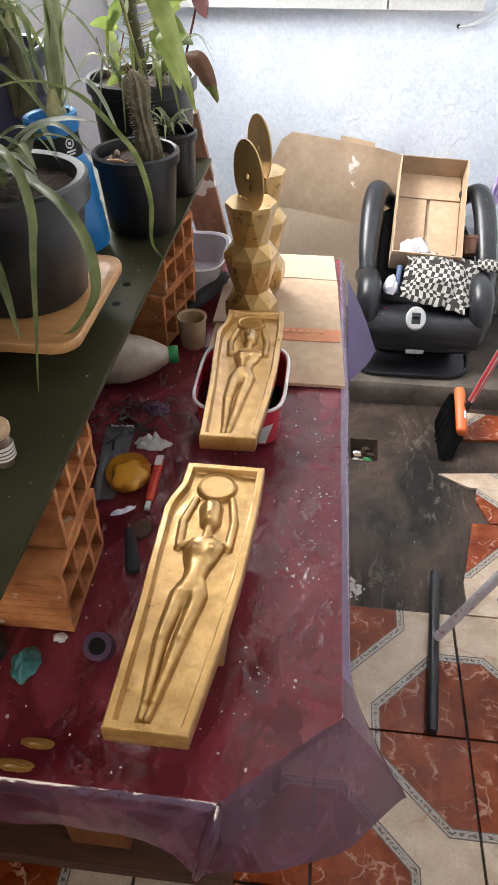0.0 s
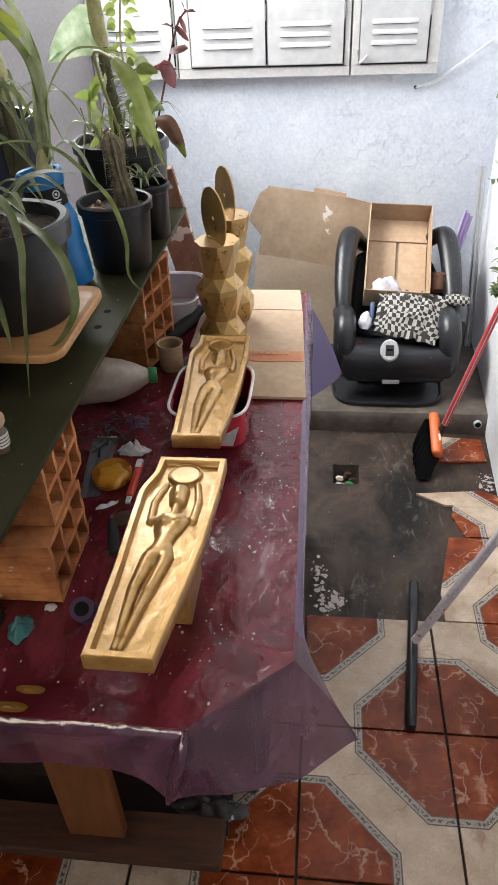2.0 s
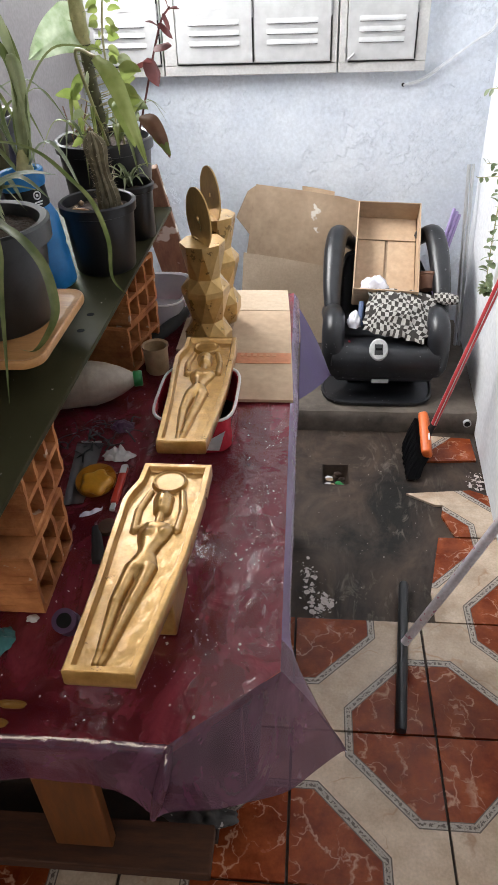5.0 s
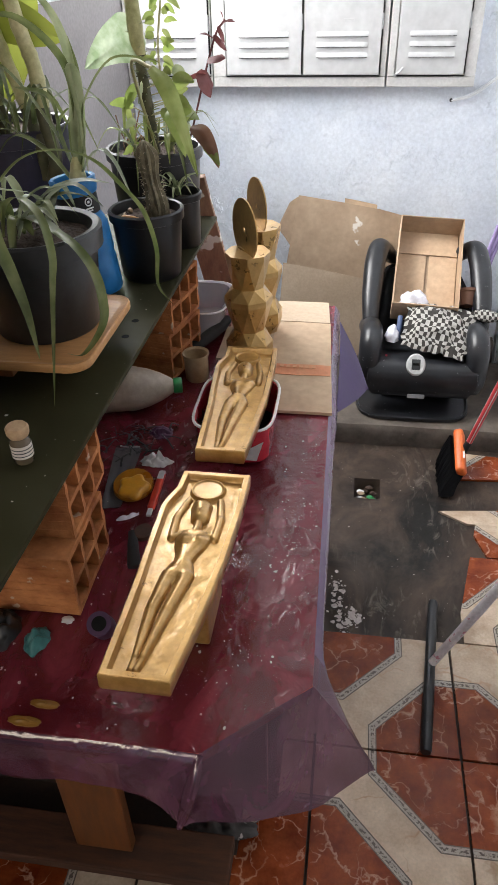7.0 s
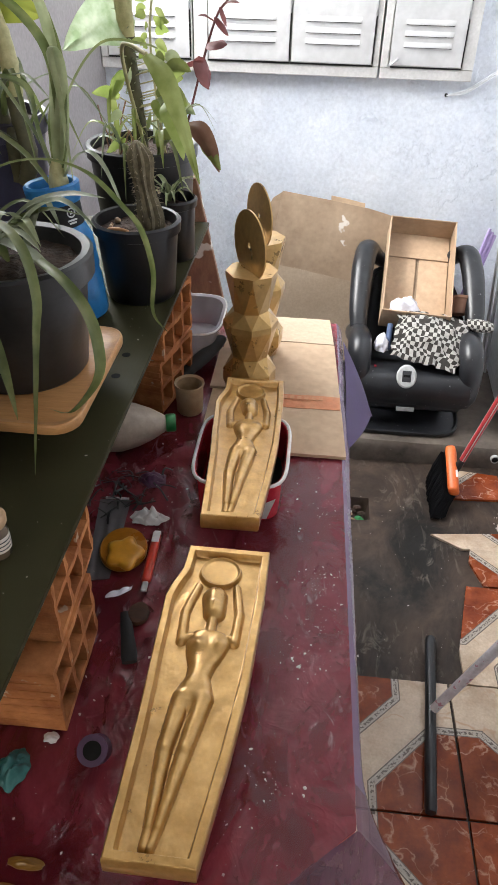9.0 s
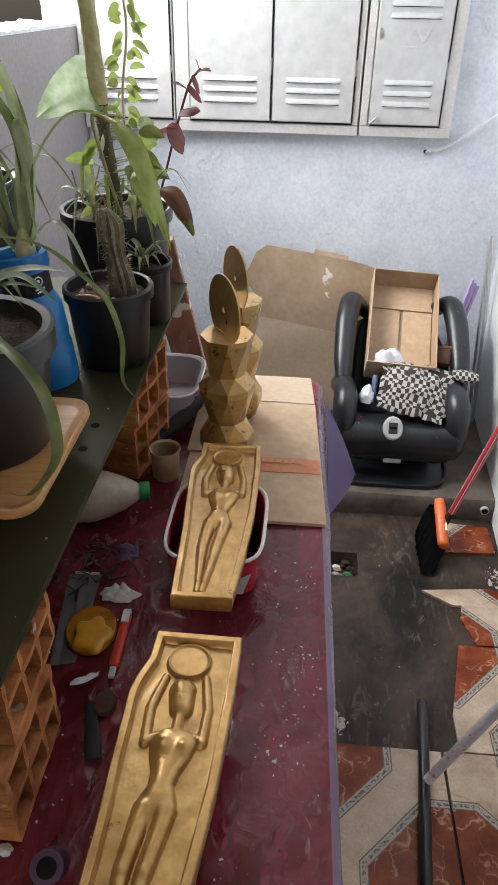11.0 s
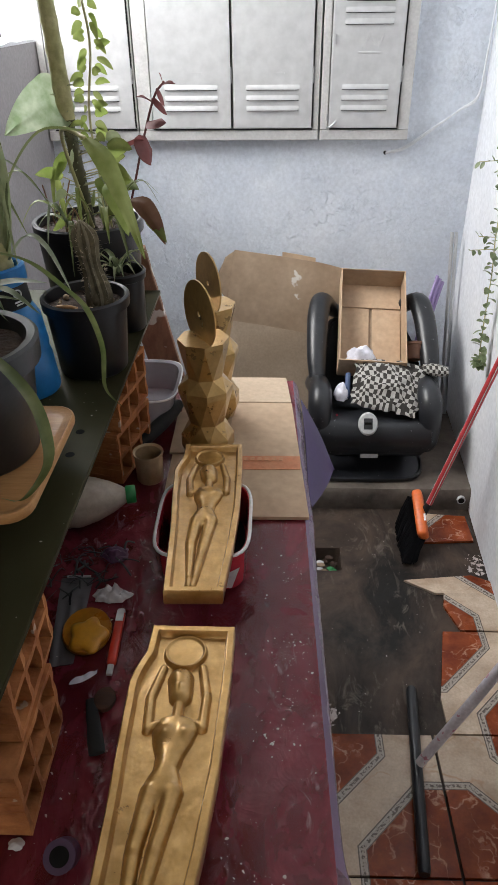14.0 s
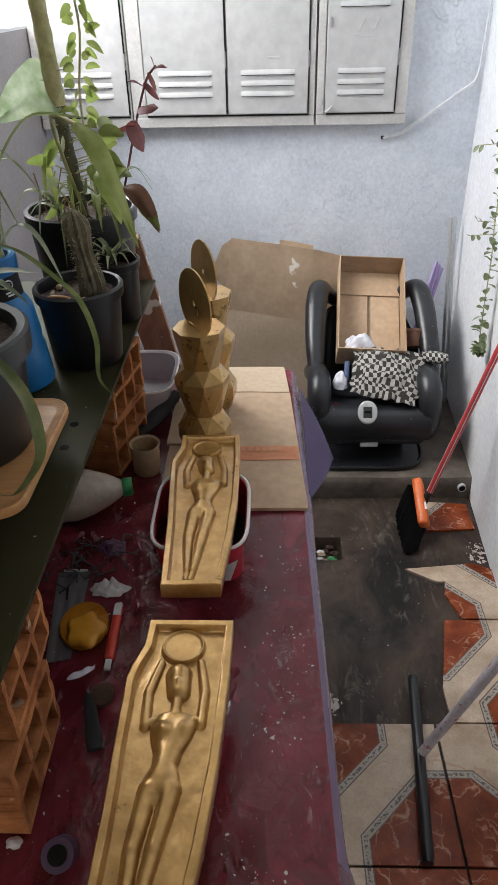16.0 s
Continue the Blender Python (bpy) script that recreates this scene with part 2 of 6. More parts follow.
def smeared(m, c1, c2, smear, scale=9.0, cut=0.63):
    """Blotchy film colour with wiped, swirling smears of dried plaster on it."""
    n, L = m.node_tree.nodes, m.node_tree.links.new
    geo = n.new("ShaderNodeNewGeometry")

    def field(sc, detail, dist, lo, hi, stretch=(1, 1, 1)):
        mp = n.new("ShaderNodeMapping")
        mp.inputs["Scale"].default_value = stretch
        mp.inputs["Rotation"].default_value = (0, 0, 0.5)
        L(geo.outputs["Position"], mp.inputs["Vector"])
        t = n.new("ShaderNodeTexNoise")
        t.inputs["Scale"].default_value, t.inputs["Detail"].default_value, t.inputs["Distortion"].default_value = sc, detail, dist
        t.inputs["Roughness"].default_value = 0.65
        L(mp.outputs[0], t.inputs["Vector"])
        r = n.new("ShaderNodeMapRange")
        r.inputs["From Min"].default_value, r.inputs["From Max"].default_value = lo, hi
        L(t.outputs["Fac"], r.inputs["Value"])
        return r.outputs[0]

    def mixed(f, a, b):
        x = n.new("ShaderNodeMixRGB")
        L(f, x.inputs[0])
        for k, v in ((1, a), (2, b)):
            if isinstance(v, tuple):
                x.inputs[k].default_value = (*v, 1)
            else:
                L(v, x.inputs[k])
        return x.outputs[0]
    both = n.new("ShaderNodeMath")
    both.operation = "MULTIPLY"
    L(field(scale * 5, 8, 1.6, cut - 0.05, cut + 0.12, (1.0, 0.35, 1)), both.inputs[0])
    L(field(scale * 0.6, 3, 0.4, 0.45, 0.7), both.inputs[1])
    col = mixed(field(scale, 7, 1.4, 0.36, 0.66, (1.0, 0.6, 1)), c1, c2)
    L(mixed(both.outputs[0], col, smear), n["Principled BSDF"].inputs["Base Color"])
    return m


smeared(CEMENT, (0.007, 0.0055, 0.0045), (0.075, 0.05, 0.036), (0.21, 0.18, 0.15), scale=4.5, cut=0.58)
VINYL = smeared(sheet_mat("purple_vinyl", (0.8, 0.34, 0.4), 0.52, 0.27, rough=0.13, body=(0.165, 0.038, 0.066), wrinkle=0.68), (0.09, 0.01, 0.017), (0.29, 0.046, 0.066), (0.62, 0.5, 0.52))
VINYL_CORNER = smeared(sheet_mat("purple_vinyl_hanging", (0.76, 0.46, 0.58), 0.62, 0.2, rough=0.1, body=(0.17, 0.07, 0.13), wrinkle=0.28, wscale=14.0), (0.055, 0.018, 0.036), (0.15, 0.062, 0.105), (0.5, 0.45, 0.5), cut=0.68)
VINYL_EDGE = sheet_mat("lilac_vinyl_edge", (0.75, 0.62, 0.85), 0.55, 0.2, rough=0.16, body=(0.165, 0.105, 0.19), wrinkle=0.35, wscale=16.0)
GOLD = mat("gold_paint", (0.4, 0.215, 0.05), (0.6, 0.36, 0.115), rough=0.34, metal=0.6, scale=34, fine=130, bump=0.16, dist=0.001, coat=0.6, rough_var=0.2)
GOLD_DARK = mat("bronze_gold_paint", (0.4, 0.24, 0.075), (0.55, 0.35, 0.125), rough=0.3, metal=0.65, scale=24, bump=0.05, dist=0.0006, coat=0.3)
BRICK = mat("hollow_brick_clay", (0.3, 0.09, 0.025), (0.6, 0.245, 0.085), rough=0.9, scale=17, fine=85, bump=0.6, dist=0.004, stretch=(1, 1, 1.3), specks=(0.55, 0.4, 0.28), speck_scale=38, speck_cut=0.67)
GLASS = sheet_mat("green_glass", (0.26, 0.3, 0.22), 0.09, 0.34, rough=0.34, body=(0.06, 0.057, 0.03), wrinkle=0.05, wscale=9)
CARD = mat("cardboard", (0.45, 0.31, 0.2), (0.56, 0.41, 0.275), rough=0.8, scale=5, fine=60, bump=0.12)
CARD_OLD = mat("stained_cardboard", (0.31, 0.215, 0.14), (0.43, 0.315, 0.215), rough=0.85, scale=6, fine=50, bump=0.15, specks=(0.66, 0.62, 0.57), speck_scale=13, speck_cut=0.69)
CARD_PALE = mat("pale_cardboard", (0.52, 0.39, 0.27), (0.6, 0.47, 0.34), rough=0.8, scale=5)
PRINT = mat("orange_print", (0.56, 0.18, 0.08), (0.62, 0.28, 0.14), rough=0.7, scale=20)
BLACK = mat("black_plastic", (0.008, 0.009, 0.011), (0.026, 0.028, 0.033), rough=0.34, scale=9, fine=200, bump=0.08, specks=(0.24, 0.24, 0.25), speck_scale=90, speck_cut=0.7, rough_var=0.14)
BLACK_MATT = mat("black_matt", (0.005, 0.005, 0.006), (0.012, 0.012, 0.013), rough=0.75, scale=12)
POT_BLACK = mat("black_pot_plastic", (0.006, 0.006, 0.008), (0.016, 0.016, 0.019), rough=0.36, scale=12, fine=150, bump=0.1)
POT_GREY = mat("grey_pot_plastic", (0.013, 0.014, 0.016), (0.034, 0.036, 0.039), rough=0.36, scale=12, bump=0.08)
POT_PURPLE = mat("purple_pot_plastic", (0.03, 0.027, 0.05), (0.05, 0.045, 0.075), rough=0.45, scale=12)
GREYPLASTIC = mat("pale_grey_plastic", (0.45, 0.46, 0.46), rough=0.35, scale=20)
WHITE = mat("white_plastic", (0.68, 0.67, 0.68), (0.75, 0.74, 0.75), rough=0.4, scale=14)
PAPER = mat("white_cloth", (0.66, 0.66, 0.74), (0.75, 0.75, 0.82), rough=0.85, scale=14)
RED = mat("red_enamel", (0.42, 0.02, 0.035), (0.5, 0.03, 0.05), rough=0.25, scale=9, coat=0.4)
RED_PEN = mat("red_plastic", (0.6, 0.045, 0.02), (0.66, 0.07, 0.035), rough=0.35)
ORANGE = mat("orange_plastic", (0.75, 0.14, 0.025), (0.82, 0.18, 0.04), rough=0.4, scale=10)
BLUE = mat("blue_plastic", (0.012, 0.16, 0.42), (0.025, 0.2, 0.5), rough=0.4, scale=10, bump=0.06)
GREEN_CAP = mat("green_plastic", (0.02, 0.22, 0.06), (0.03, 0.27, 0.08), rough=0.4)
SOIL = mat("soil", (0.03, 0.018, 0.012), (0.07, 0.04, 0.028), rough=0.95, scale=40, fine=150, bump=0.8, dist=0.006)


# ---- building helpers ----
def finish(name, bm, material, smooth=None):
    me = bpy.data.meshes.new(name)
    bmesh.ops.recalc_face_normals(bm, faces=bm.faces)
    bm.to_mesh(me)
    bm.free()
    for m in (material if isinstance(material, (list, tuple)) else [material]):
        me.materials.append(m)
    if smooth is not None:
        me.shade_smooth()
        me.set_sharp_from_angle(angle=radians(smooth))
    return me


def thing(name, label, category, at=(0, 0, 0), rot=(0, 0, 0), group="", kind=""):
    ob = new(name)
    ob.empty_display_size = 0.02
    ob.matrix_world = pose(*at, *rot)
    return tagged(ob, label, category, group, kind)


def part(name, bm, material, parent, label="", smooth=None):
    ob = new(name, finish(name, bm, material, smooth))
    ob.parent = parent
    if label:
        ob["label"] = label
    return ob


def solo(name, bm, material, label, category, smooth=None, group="", kind="", at=None):
    ob = new(name, finish(name, bm, material, smooth))
    if at is not None:
        ob.matrix_world = at
    return tagged(ob, label, category, group, kind)


def add_box(bm, c, s, bevel=0.0, rot=None, mi=0, seg=2):
    """A box of size s about c, with rounded edges, turned by the matrix rot about c."""
    r = bmesh.ops.create_cube(bm, size=1.0)
    vs = r["verts"]
    for v in vs:
        v.co = Vector((v.co.x * s[0], v.co.y * s[1], v.co.z * s[2]))
    es = list({e for v in vs for e in v.link_edges})
    fs = list({f for v in vs for f in v.link_faces})
    if bevel:
        r = bmesh.ops.bevel(bm, geom=es, offset=bevel, segments=seg, profile=0.5, affect="EDGES")
        vs = list({v for f in r["faces"] for v in f.verts} | {v for v in vs if v.is_valid})
        fs = list({f for v in vs for f in v.link_faces})
    for v in vs:
        v.co = (rot @ v.co if rot else v.co) + Vector(c)
    for f in fs:
        f.material_index = mi
    return vs


def box(c, s, bevel=0.0, rot=None):
    bm = bmesh.new()
    add_box(bm, c, s, bevel, rot)
    return bm


def add_tube(bm, pts, radii, n=10, caps=True, mi=0, flat=1.0):
    """A tube along pts with a radius at each."""
    pts = [Vector(p) for p in pts]
    if not isinstance(radii, (list, tuple)):
        radii = [radii] * len(pts)
    rings, up = [], Vector((0, 0, 1))
    for i, p in enumerate(pts):
        d = (pts[min(i + 1, len(pts) - 1)] - pts[max(i - 1, 0)]).normalized()
        if abs(d.dot(up)) > 0.95:
            up = Vector((0, 1, 0)) if abs(d.y) < 0.9 else Vector((1, 0, 0))
        a = d.cross(up).normalized()
        b = a.cross(d).normalized()
        up = b
        rings.append([bm.verts.new(p + radii[i] * (a * math.cos(2 * math.pi * k / n) + flat * b * math.sin(2 * math.pi * k / n))) for k in range(n)])
    for r0, r1 in zip(rings, rings[1:]):
        for k in range(n):
            bm.faces.new((r0[k], r0[(k + 1) % n], r1[(k + 1) % n], r1[k])).material_index = mi
    if caps:
        bm.faces.new(rings[0][::-1]).material_index = mi
        bm.faces.new(rings[-1]).material_index = mi
    return bm


def tube(pts, radii, n=10, flat=1.0):
    return add_tube(bmesh.new(), pts, radii, n, flat=flat)


def smooth_path(pts, steps=6):
    """Catmull-Rom through the control points."""
    P = [Vector(p) for p in pts]
    P = [P[0] * 2 - P[1]] + P + [P[-1] * 2 - P[-2]]
    out = []
    for i in range(1, len(P) - 2):
        for k in range(steps):
            t = k / steps
            a, b, c, d = P[i - 1], P[i], P[i + 1], P[i + 2]
            out.append(0.5 * ((2 * b) + (c - a) * t + (2 * a - 5 * b + 4 * c - d) * t * t + (3 * b - a - 3 * c + d) * t ** 3))
    return out + [P[-2]]


def add_lathe(bm, profile, n=32, sx=1.0, sy=1.0, c=(0, 0, 0), mi=0, power=2.0):
    """Turn (radius, z) about the z axis; power above 2 squares the section."""
    rings = []
    for r, z in profile:
        ring = []
        for k in range(n):
            a = 2 * math.pi * k / n
            ca, sa = math.cos(a), math.sin(a)
            q = (abs(ca) ** power + abs(sa) ** power) ** (-1 / power)
            ring.append(bm.verts.new((c[0] + r * q * ca * sx, c[1] + r * q * sa * sy, c[2] + z)))
        rings.append(ring)
    for r0, r1 in zip(rings, rings[1:]):
        for k in range(n):
            bm.faces.new((r0[k], r0[(k + 1) % n], r1[(k + 1) % n], r1[k])).material_index = mi
    bm.faces.new(rings[0][::-1]).material_index = mi
    bm.faces.new(rings[-1]).material_index = mi
    return bm


def lathe(profile, n=32, sx=1.0, sy=1.0, c=(0, 0, 0), power=2.0):
    return add_lathe(bmesh.new(), profile, n, sx, sy, c, 0, power)


def grid(nu, nv, fn, mi=0, bm=None):
    """A sheet of (nu+1) x (nv+1) points fn(u, v)."""
    bm = bm or bmesh.new()
    V = [[bm.verts.new(fn(i / nu, j / nv)) for j in range(nv + 1)] for i in range(nu + 1)]
    for i in range(nu):
        for j in range(nv):
            bm.faces.new((V[i][j], V[i + 1][j], V[i + 1][j + 1], V[i][j + 1])).material_index = mi
    return bm


def thicken(bm, t):
    """Give a sheet a thickness t, to the back of its faces."""
    bmesh.ops.recalc_face_normals(bm, faces=bm.faces)
    bmesh.ops.solidify(bm, geom=bm.faces[:], thickness=t)
    return bm


def wob(x, y, z, s, seed=0.0):
    return noise.noise(Vector((x * s + seed, y * s - seed, z * s + 2 * seed)))


# ---- the large structure ----
WALL_Y, TILE, TX, TY = 3.05, 0.332, 0.64, 1.03


def wall_right_x(y):
    return 0.915 + 0.056 * (y - 1.83)


def plaster(u, v):
    x, z = -0.7 + 1.75 * u, -0.02 + 2.55 * v
    rough = max(0.0, min(1.0, (1.15 - z) * 3)) if x < 0.8 else 0.8
    d = 0.003 * wob(x, 0, z, 6) + rough * (0.0015 * max(0.0, wob(x, 0.4, z, 26)) + 0.0012 * abs(wob(x, 0.9, z, 60)))
    if z > 1.45 or z < 0.1:
        d = 0
    return (x, WALL_Y - d, z)


bm = grid(220, 300, plaster)
thicken(bm, -0.12)
solo("wall_back", bm, PLASTER, "rough white plastered wall with chipped patches", "wall", smooth=60, kind="structure")

bm = bmesh.new()
for y0, y1 in ((-1.8, 3.16),):
    vs = [bm.verts.new(p) for p in ((wall_right_x(y0), y0, -0.02), (wall_right_x(y1), y1, -0.02), (wall_right_x(y1), y1, 2.52), (wall_right_x(y0), y0, 2.52))]
    ws = [bm.verts.new(v.co + Vector((0.14, 0, 0))) for v in vs]
    bm.faces.new(vs)
    bm.faces.new(ws[::-1])
    for i in range(4):
        bm.faces.new((vs[i], ws[i], ws[(i + 1) % 4], vs[(i + 1) % 4]))
solo("wall_right", bm, PLASTER_R, "white painted plaster side wall", "wall", kind="structure")


def parapet_top(u, v):
    y, q = 1.862 + 1.187 * u, v
    return (-0.575 - 0.2 * q, y, 1.41 + 0.012 * wob(0, y, q, 14) + 0.008 * wob(1, y, q, 40))


bm = bmesh.new()
add_box(bm, (-0.675, 2.455, 0.69), (0.2, 1.19, 1.42))
# unseen near part: full height keeps daylight off the shelf, with a lamp slot
for y0, y1, z0, z1 in ((-1.8, 1.86, -0.02, 1.36), (-1.8, 1.86, 1.64, 2.52), (-1.8, -1.15, 1.36, 1.64), (-0.05, 1.86, 1.36, 1.64)):
    add_box(bm, (-0.71, (y0 + y1) / 2, (z0 + z1) / 2), (0.14, y1 - y0, z1 - z0))
solo("wall_left", bm, GREYWALL, "grey painted side wall with an opening over a parapet", "wall", kind="structure")
bm = grid(60, 5, parapet_top)
r = bmesh.ops.extrude_face_region(bm, geom=bm.faces[:])
for v in (g for g in r["geom"] if isinstance(g, bmesh.types.BMVert)):
    v.co.z = 1.4005
solo("trim_mortar", bm, PLASTER_R, "rough broken mortar capping on the low wall", "wall capping", smooth=50, kind="structure")
solo("ceiling", box((0.1, 0.65, 2.57), (2.0, 5.0, 0.1)), CEIL, "plain pale ceiling", "ceiling", kind="structure")
bm = bmesh.new()
add_box(bm, (-0.66, -1.87, 1.25), (0.24, 0.14, 2.54))
add_box(bm, (0.86, -1.87, 1.25), (0.06, 0.14, 2.54))
add_box(bm, (0.145, -1.87, 2.46), (1.37, 0.138, 0.12))
solo("wall_front", bm, PLASTER_R, "white wall with an open doorway", "wall", kind="structure")

# bright open air beyond the low wall
GLOW = bpy.data.materials.new("bright_haze")
GLOW.use_nodes = True
GLOW.node_tree.nodes["Principled BSDF"].inputs["Emission Color"].default_value = (0.97, 0.99, 1, 1)
GLOW.node_tree.nodes["Principled BSDF"].inputs["Emission Strength"].default_value = 1.7
solo("backdrop", box((-3.2, 2.5, 0.9), (0.05, 9.0, 3.2)), GLOW, "bright overexposed haze outside", "backdrop", kind="structure")

# floor bed and kerb


def bed(u, v):
    x, y = -0.72 + 1.8 * u, -2.0 + 5.1 * v
    z = -0.009
    if 0.1 < x < 0.95 and 1.3 < y < 2.3:
        z += 0.003 * wob(x, y, 0, 12) + 0.0015 * wob(x, y, 3, 45)
    if 0.385 < x < 0.465 and 1.955 < y < 2.045:
        z = -0.07
    return (x, y, min(z, -0.0045) if z > -0.05 else z)


bm = grid(180, 340, bed)
floor = solo("floor", bm, CEMENT, "dirty bare cement floor with patches of patterned ceramic tiles", "floor", smooth=60, kind="structure")

KERB_Z = 0.07


def kerb_pt(u, v):
    x = -0.63 + 1.6 * u
    prof = [(2.262, -0.015), (2.262, 0.02), (2.266, 0.055), (2.275, KERB_Z), (2.4, KERB_Z + 0.002), (2.7, KERB_Z), (3.045, KERB_Z)]
    k = min(len(prof) - 1, int(round(v * (len(prof) - 1))))
    y, z = prof[k]
    return (x, y + 0.004 * wob(x, k, 0, 10), z + 0.002 * wob(x, k, 2, 12))


solo("step", grid(80, 6, kerb_pt), mat("grey_cement", (0.05, 0.04, 0.032), (0.17, 0.14, 0.115), rough=0.75, scale=6, fine=50, bump=0.4, dist=0.003, specks=(0.3, 0.28, 0.25), speck_scale=30, speck_cut=0.72), "low dirty cement step along the wall", "step", smooth=40, kind="structure")
p = thing("drain_pipe", "cut end of a grey pipe in the step", "pipe", (0.905, 2.262, 0.04))
bm = add_lathe(bmesh.new(), [(0.011, 0), (0.014, 0), (0.0145, 0.004), (0.0145, 0.012), (0.011, 0.012)], 20)
bmesh.ops.rotate(bm, verts=bm.verts, cent=(0, 0, 0), matrix=Matrix.Rotation(radians(90), 3, "X"))
part("pipe_end", bm, GREYPLASTIC, p, smooth=40)
part("pipe_hole", tube([(0, -0.002, 0), (0, -0.0125, 0)], 0.0108, 16), DARK_GAP, p)

# ---- lockers ----


def locker(x0, x1, doors, group="steel lockers on the wall"):
    """A wall locker from x0 to x1; doors: (left, right, high louvres, lever)."""
    y, z0, z1 = 3.008, 1.086, 2.0
    t = thing("locker", "pale grey steel locker with louvred doors, hung on the wall", "locker", ((x0 + x1) / 2, y, z0), group=group)
    ox = (x0 + x1) / 2
    h = z1 - z0
    part("body", box((0, 0.024, h / 2), (x1 - x0 - 0.003, 0.03, h), 0.002), LOCKER_EDGE, t)
    fr = bmesh.new()
    add_box(fr, (0, 0.004, 0.017), (x1 - x0 - 0.003, 0.012, 0.034), 0.002)
    for a, b in zip([x0 + 0.0015] + [d[1] + 0.002 for d in doors], [d[0] - 0.002 for d in doors] + [x1 - 0.0015]):
        if b - a > 0.004:
            add_box(fr, ((a + b) / 2 - ox, 0.004, h / 2 + 0.0175), (b - a, 0.012, h - 0.035), 0.0015)
    part("frame", fr, LOCKER_EDGE, t, "worn steel front frame")
    for a, b, high, lever in doors:
        bm = box(((a + b) / 2 - ox, 0.001, h / 2 + 0.019), (b - a - 0.004, 0.012, h - 0.042), 0.0025)
        d = part("door", bm, LOCKER, t)
        zs = [0.097, 0.13, 0.163] + ([0.357, 0.39, 0.423] if high else [])
        w = (b - a) * 0.66
        for z in zs:
            lm = bmesh.new()
            n = 14

            def lv(u, v, z=z, w=w):
                x = (a + b) / 2 - ox + (u - 0.5) * w
                e = min(1.0, min(u, 1 - u) * 14) ** 0.5
                return (x, -0.0052 - 0.006 * e * math.sin(min(1.0, v * 1.15) * math.pi * 0.5), z + 0.0155 * (1 - v) + 0.001)
            grid(n, 5, lv, bm=lm)
            add_box(lm, ((a + b) / 2 - ox, -0.0056, z), (w * 0.98, 0.001, 0.002), mi=1)
            part("louvre", lm, [LOCKER, DARK_GAP], d, smooth=50)
        part("gap", box((b - ox - 0.0005, -0.001, h / 2 + 0.019), (0.0028, 0.012, h - 0.05)), DARK_GAP, d)
        part("gap", box(((a + b) / 2 - ox, -0.001, 0.0365), (b - a, 0.0115, 0.0022)), DARK_GAP, d)
        for z in (0.185, 0.7):
            part("hinge", tube([(b - ox - 0.001, -0.006, z), (b - ox - 0.001, -0.006, z + 0.05)], 0.003, 10), STEEL, d, smooth=40)
        if lever:
            hx = a - ox - 0.006
            lm = add_tube(bmesh.new(), [(hx + 0.008, -0.01, 0.04), (hx + 0.026, -0.011, 0.055), (hx + 0.034, -0.011, 0.064)], [0.0035, 0.003, 0.004], 10)
            add_tube(lm, [(hx + 0.006, -0.002, 0.04), (hx + 0.006, -0.014, 0.04)], 0.006, 14)
            part("latch", lm, STEEL, d, "small dull metal latch lever", smooth=40)
            part("hasp", box((hx + 0.001, -0.007, 0.075), (0.006, 0.004, 0.022), 0.001), STEEL, d)
            part("lock_plate", box((a - ox + 0.014, -0.007, 0.315), (0.006, 0.005, 0.03), 0.001), STEEL, d)
            em = bmesh.new()
            add_box(em, ((a + b) / 2 - ox + 0.005, -0.0056, 0.275), (0.075, 0.0015, 0.006), 0.0006)
            for k, ang in enumerate((-62, 60, -62)):
                add_box(em, ((a + b) / 2 - ox - 0.006 + 0.024 * k, -0.0056, 0.31), (0.05, 0.0016, 0.007), 0.0006, Matrix.Rotation(radians(ang), 3, "Y"))
            part("embossed_mark", em, LOCKER, d, "faint embossed mark and bar")
        else:
            part("embossed_bar", box(((a + b) / 2 - ox + 0.02, -0.0056, 0.215), (0.04, 0.0012, 0.006), 0.0005), LOCKER, d)
    return t


locker(-0.572, -0.243, [(-0.545, -0.252, False, False)])
locker(-0.241, 0.401, [(-0.19, 0.093, False, False), (0.096, 0.378, False, False)])
locker(0.405, 0.722, [(0.434, 0.68, True, True)])

# cable on the wall
c1 = smooth_path([(0.652, 3.04, 1.035), (0.72, 3.036, 1.05), (0.8, 3.034, 1.105), (0.9, 3.032, 1.18), (0.955, 3.028, 1.225), (0.964, 3.026, 1.33), (0.97, 3.026, 1.6), (0.97, 3.026, 2.5)], 8)
p = thing("wall_cable", "pair of thin white cables running up the wall corner", "cable", (0.652, 3.04, 1.035))
for k, dz in enumerate((0.0, 0.008)):
    bm = tube([Vector(q) - Vector((0.652, 3.04, 1.035)) + Vector((0, 0, dz * math.sin(i / 7))) for i, q in enumerate(c1)], 0.0032, 8)
    part("cord", bm, PLASTER_R, p, smooth=60)
part("cord_hole", tube([(0, 0.008, 0.001), (0, -0.002, 0.001)], 0.006, 12), DARK_GAP, p)

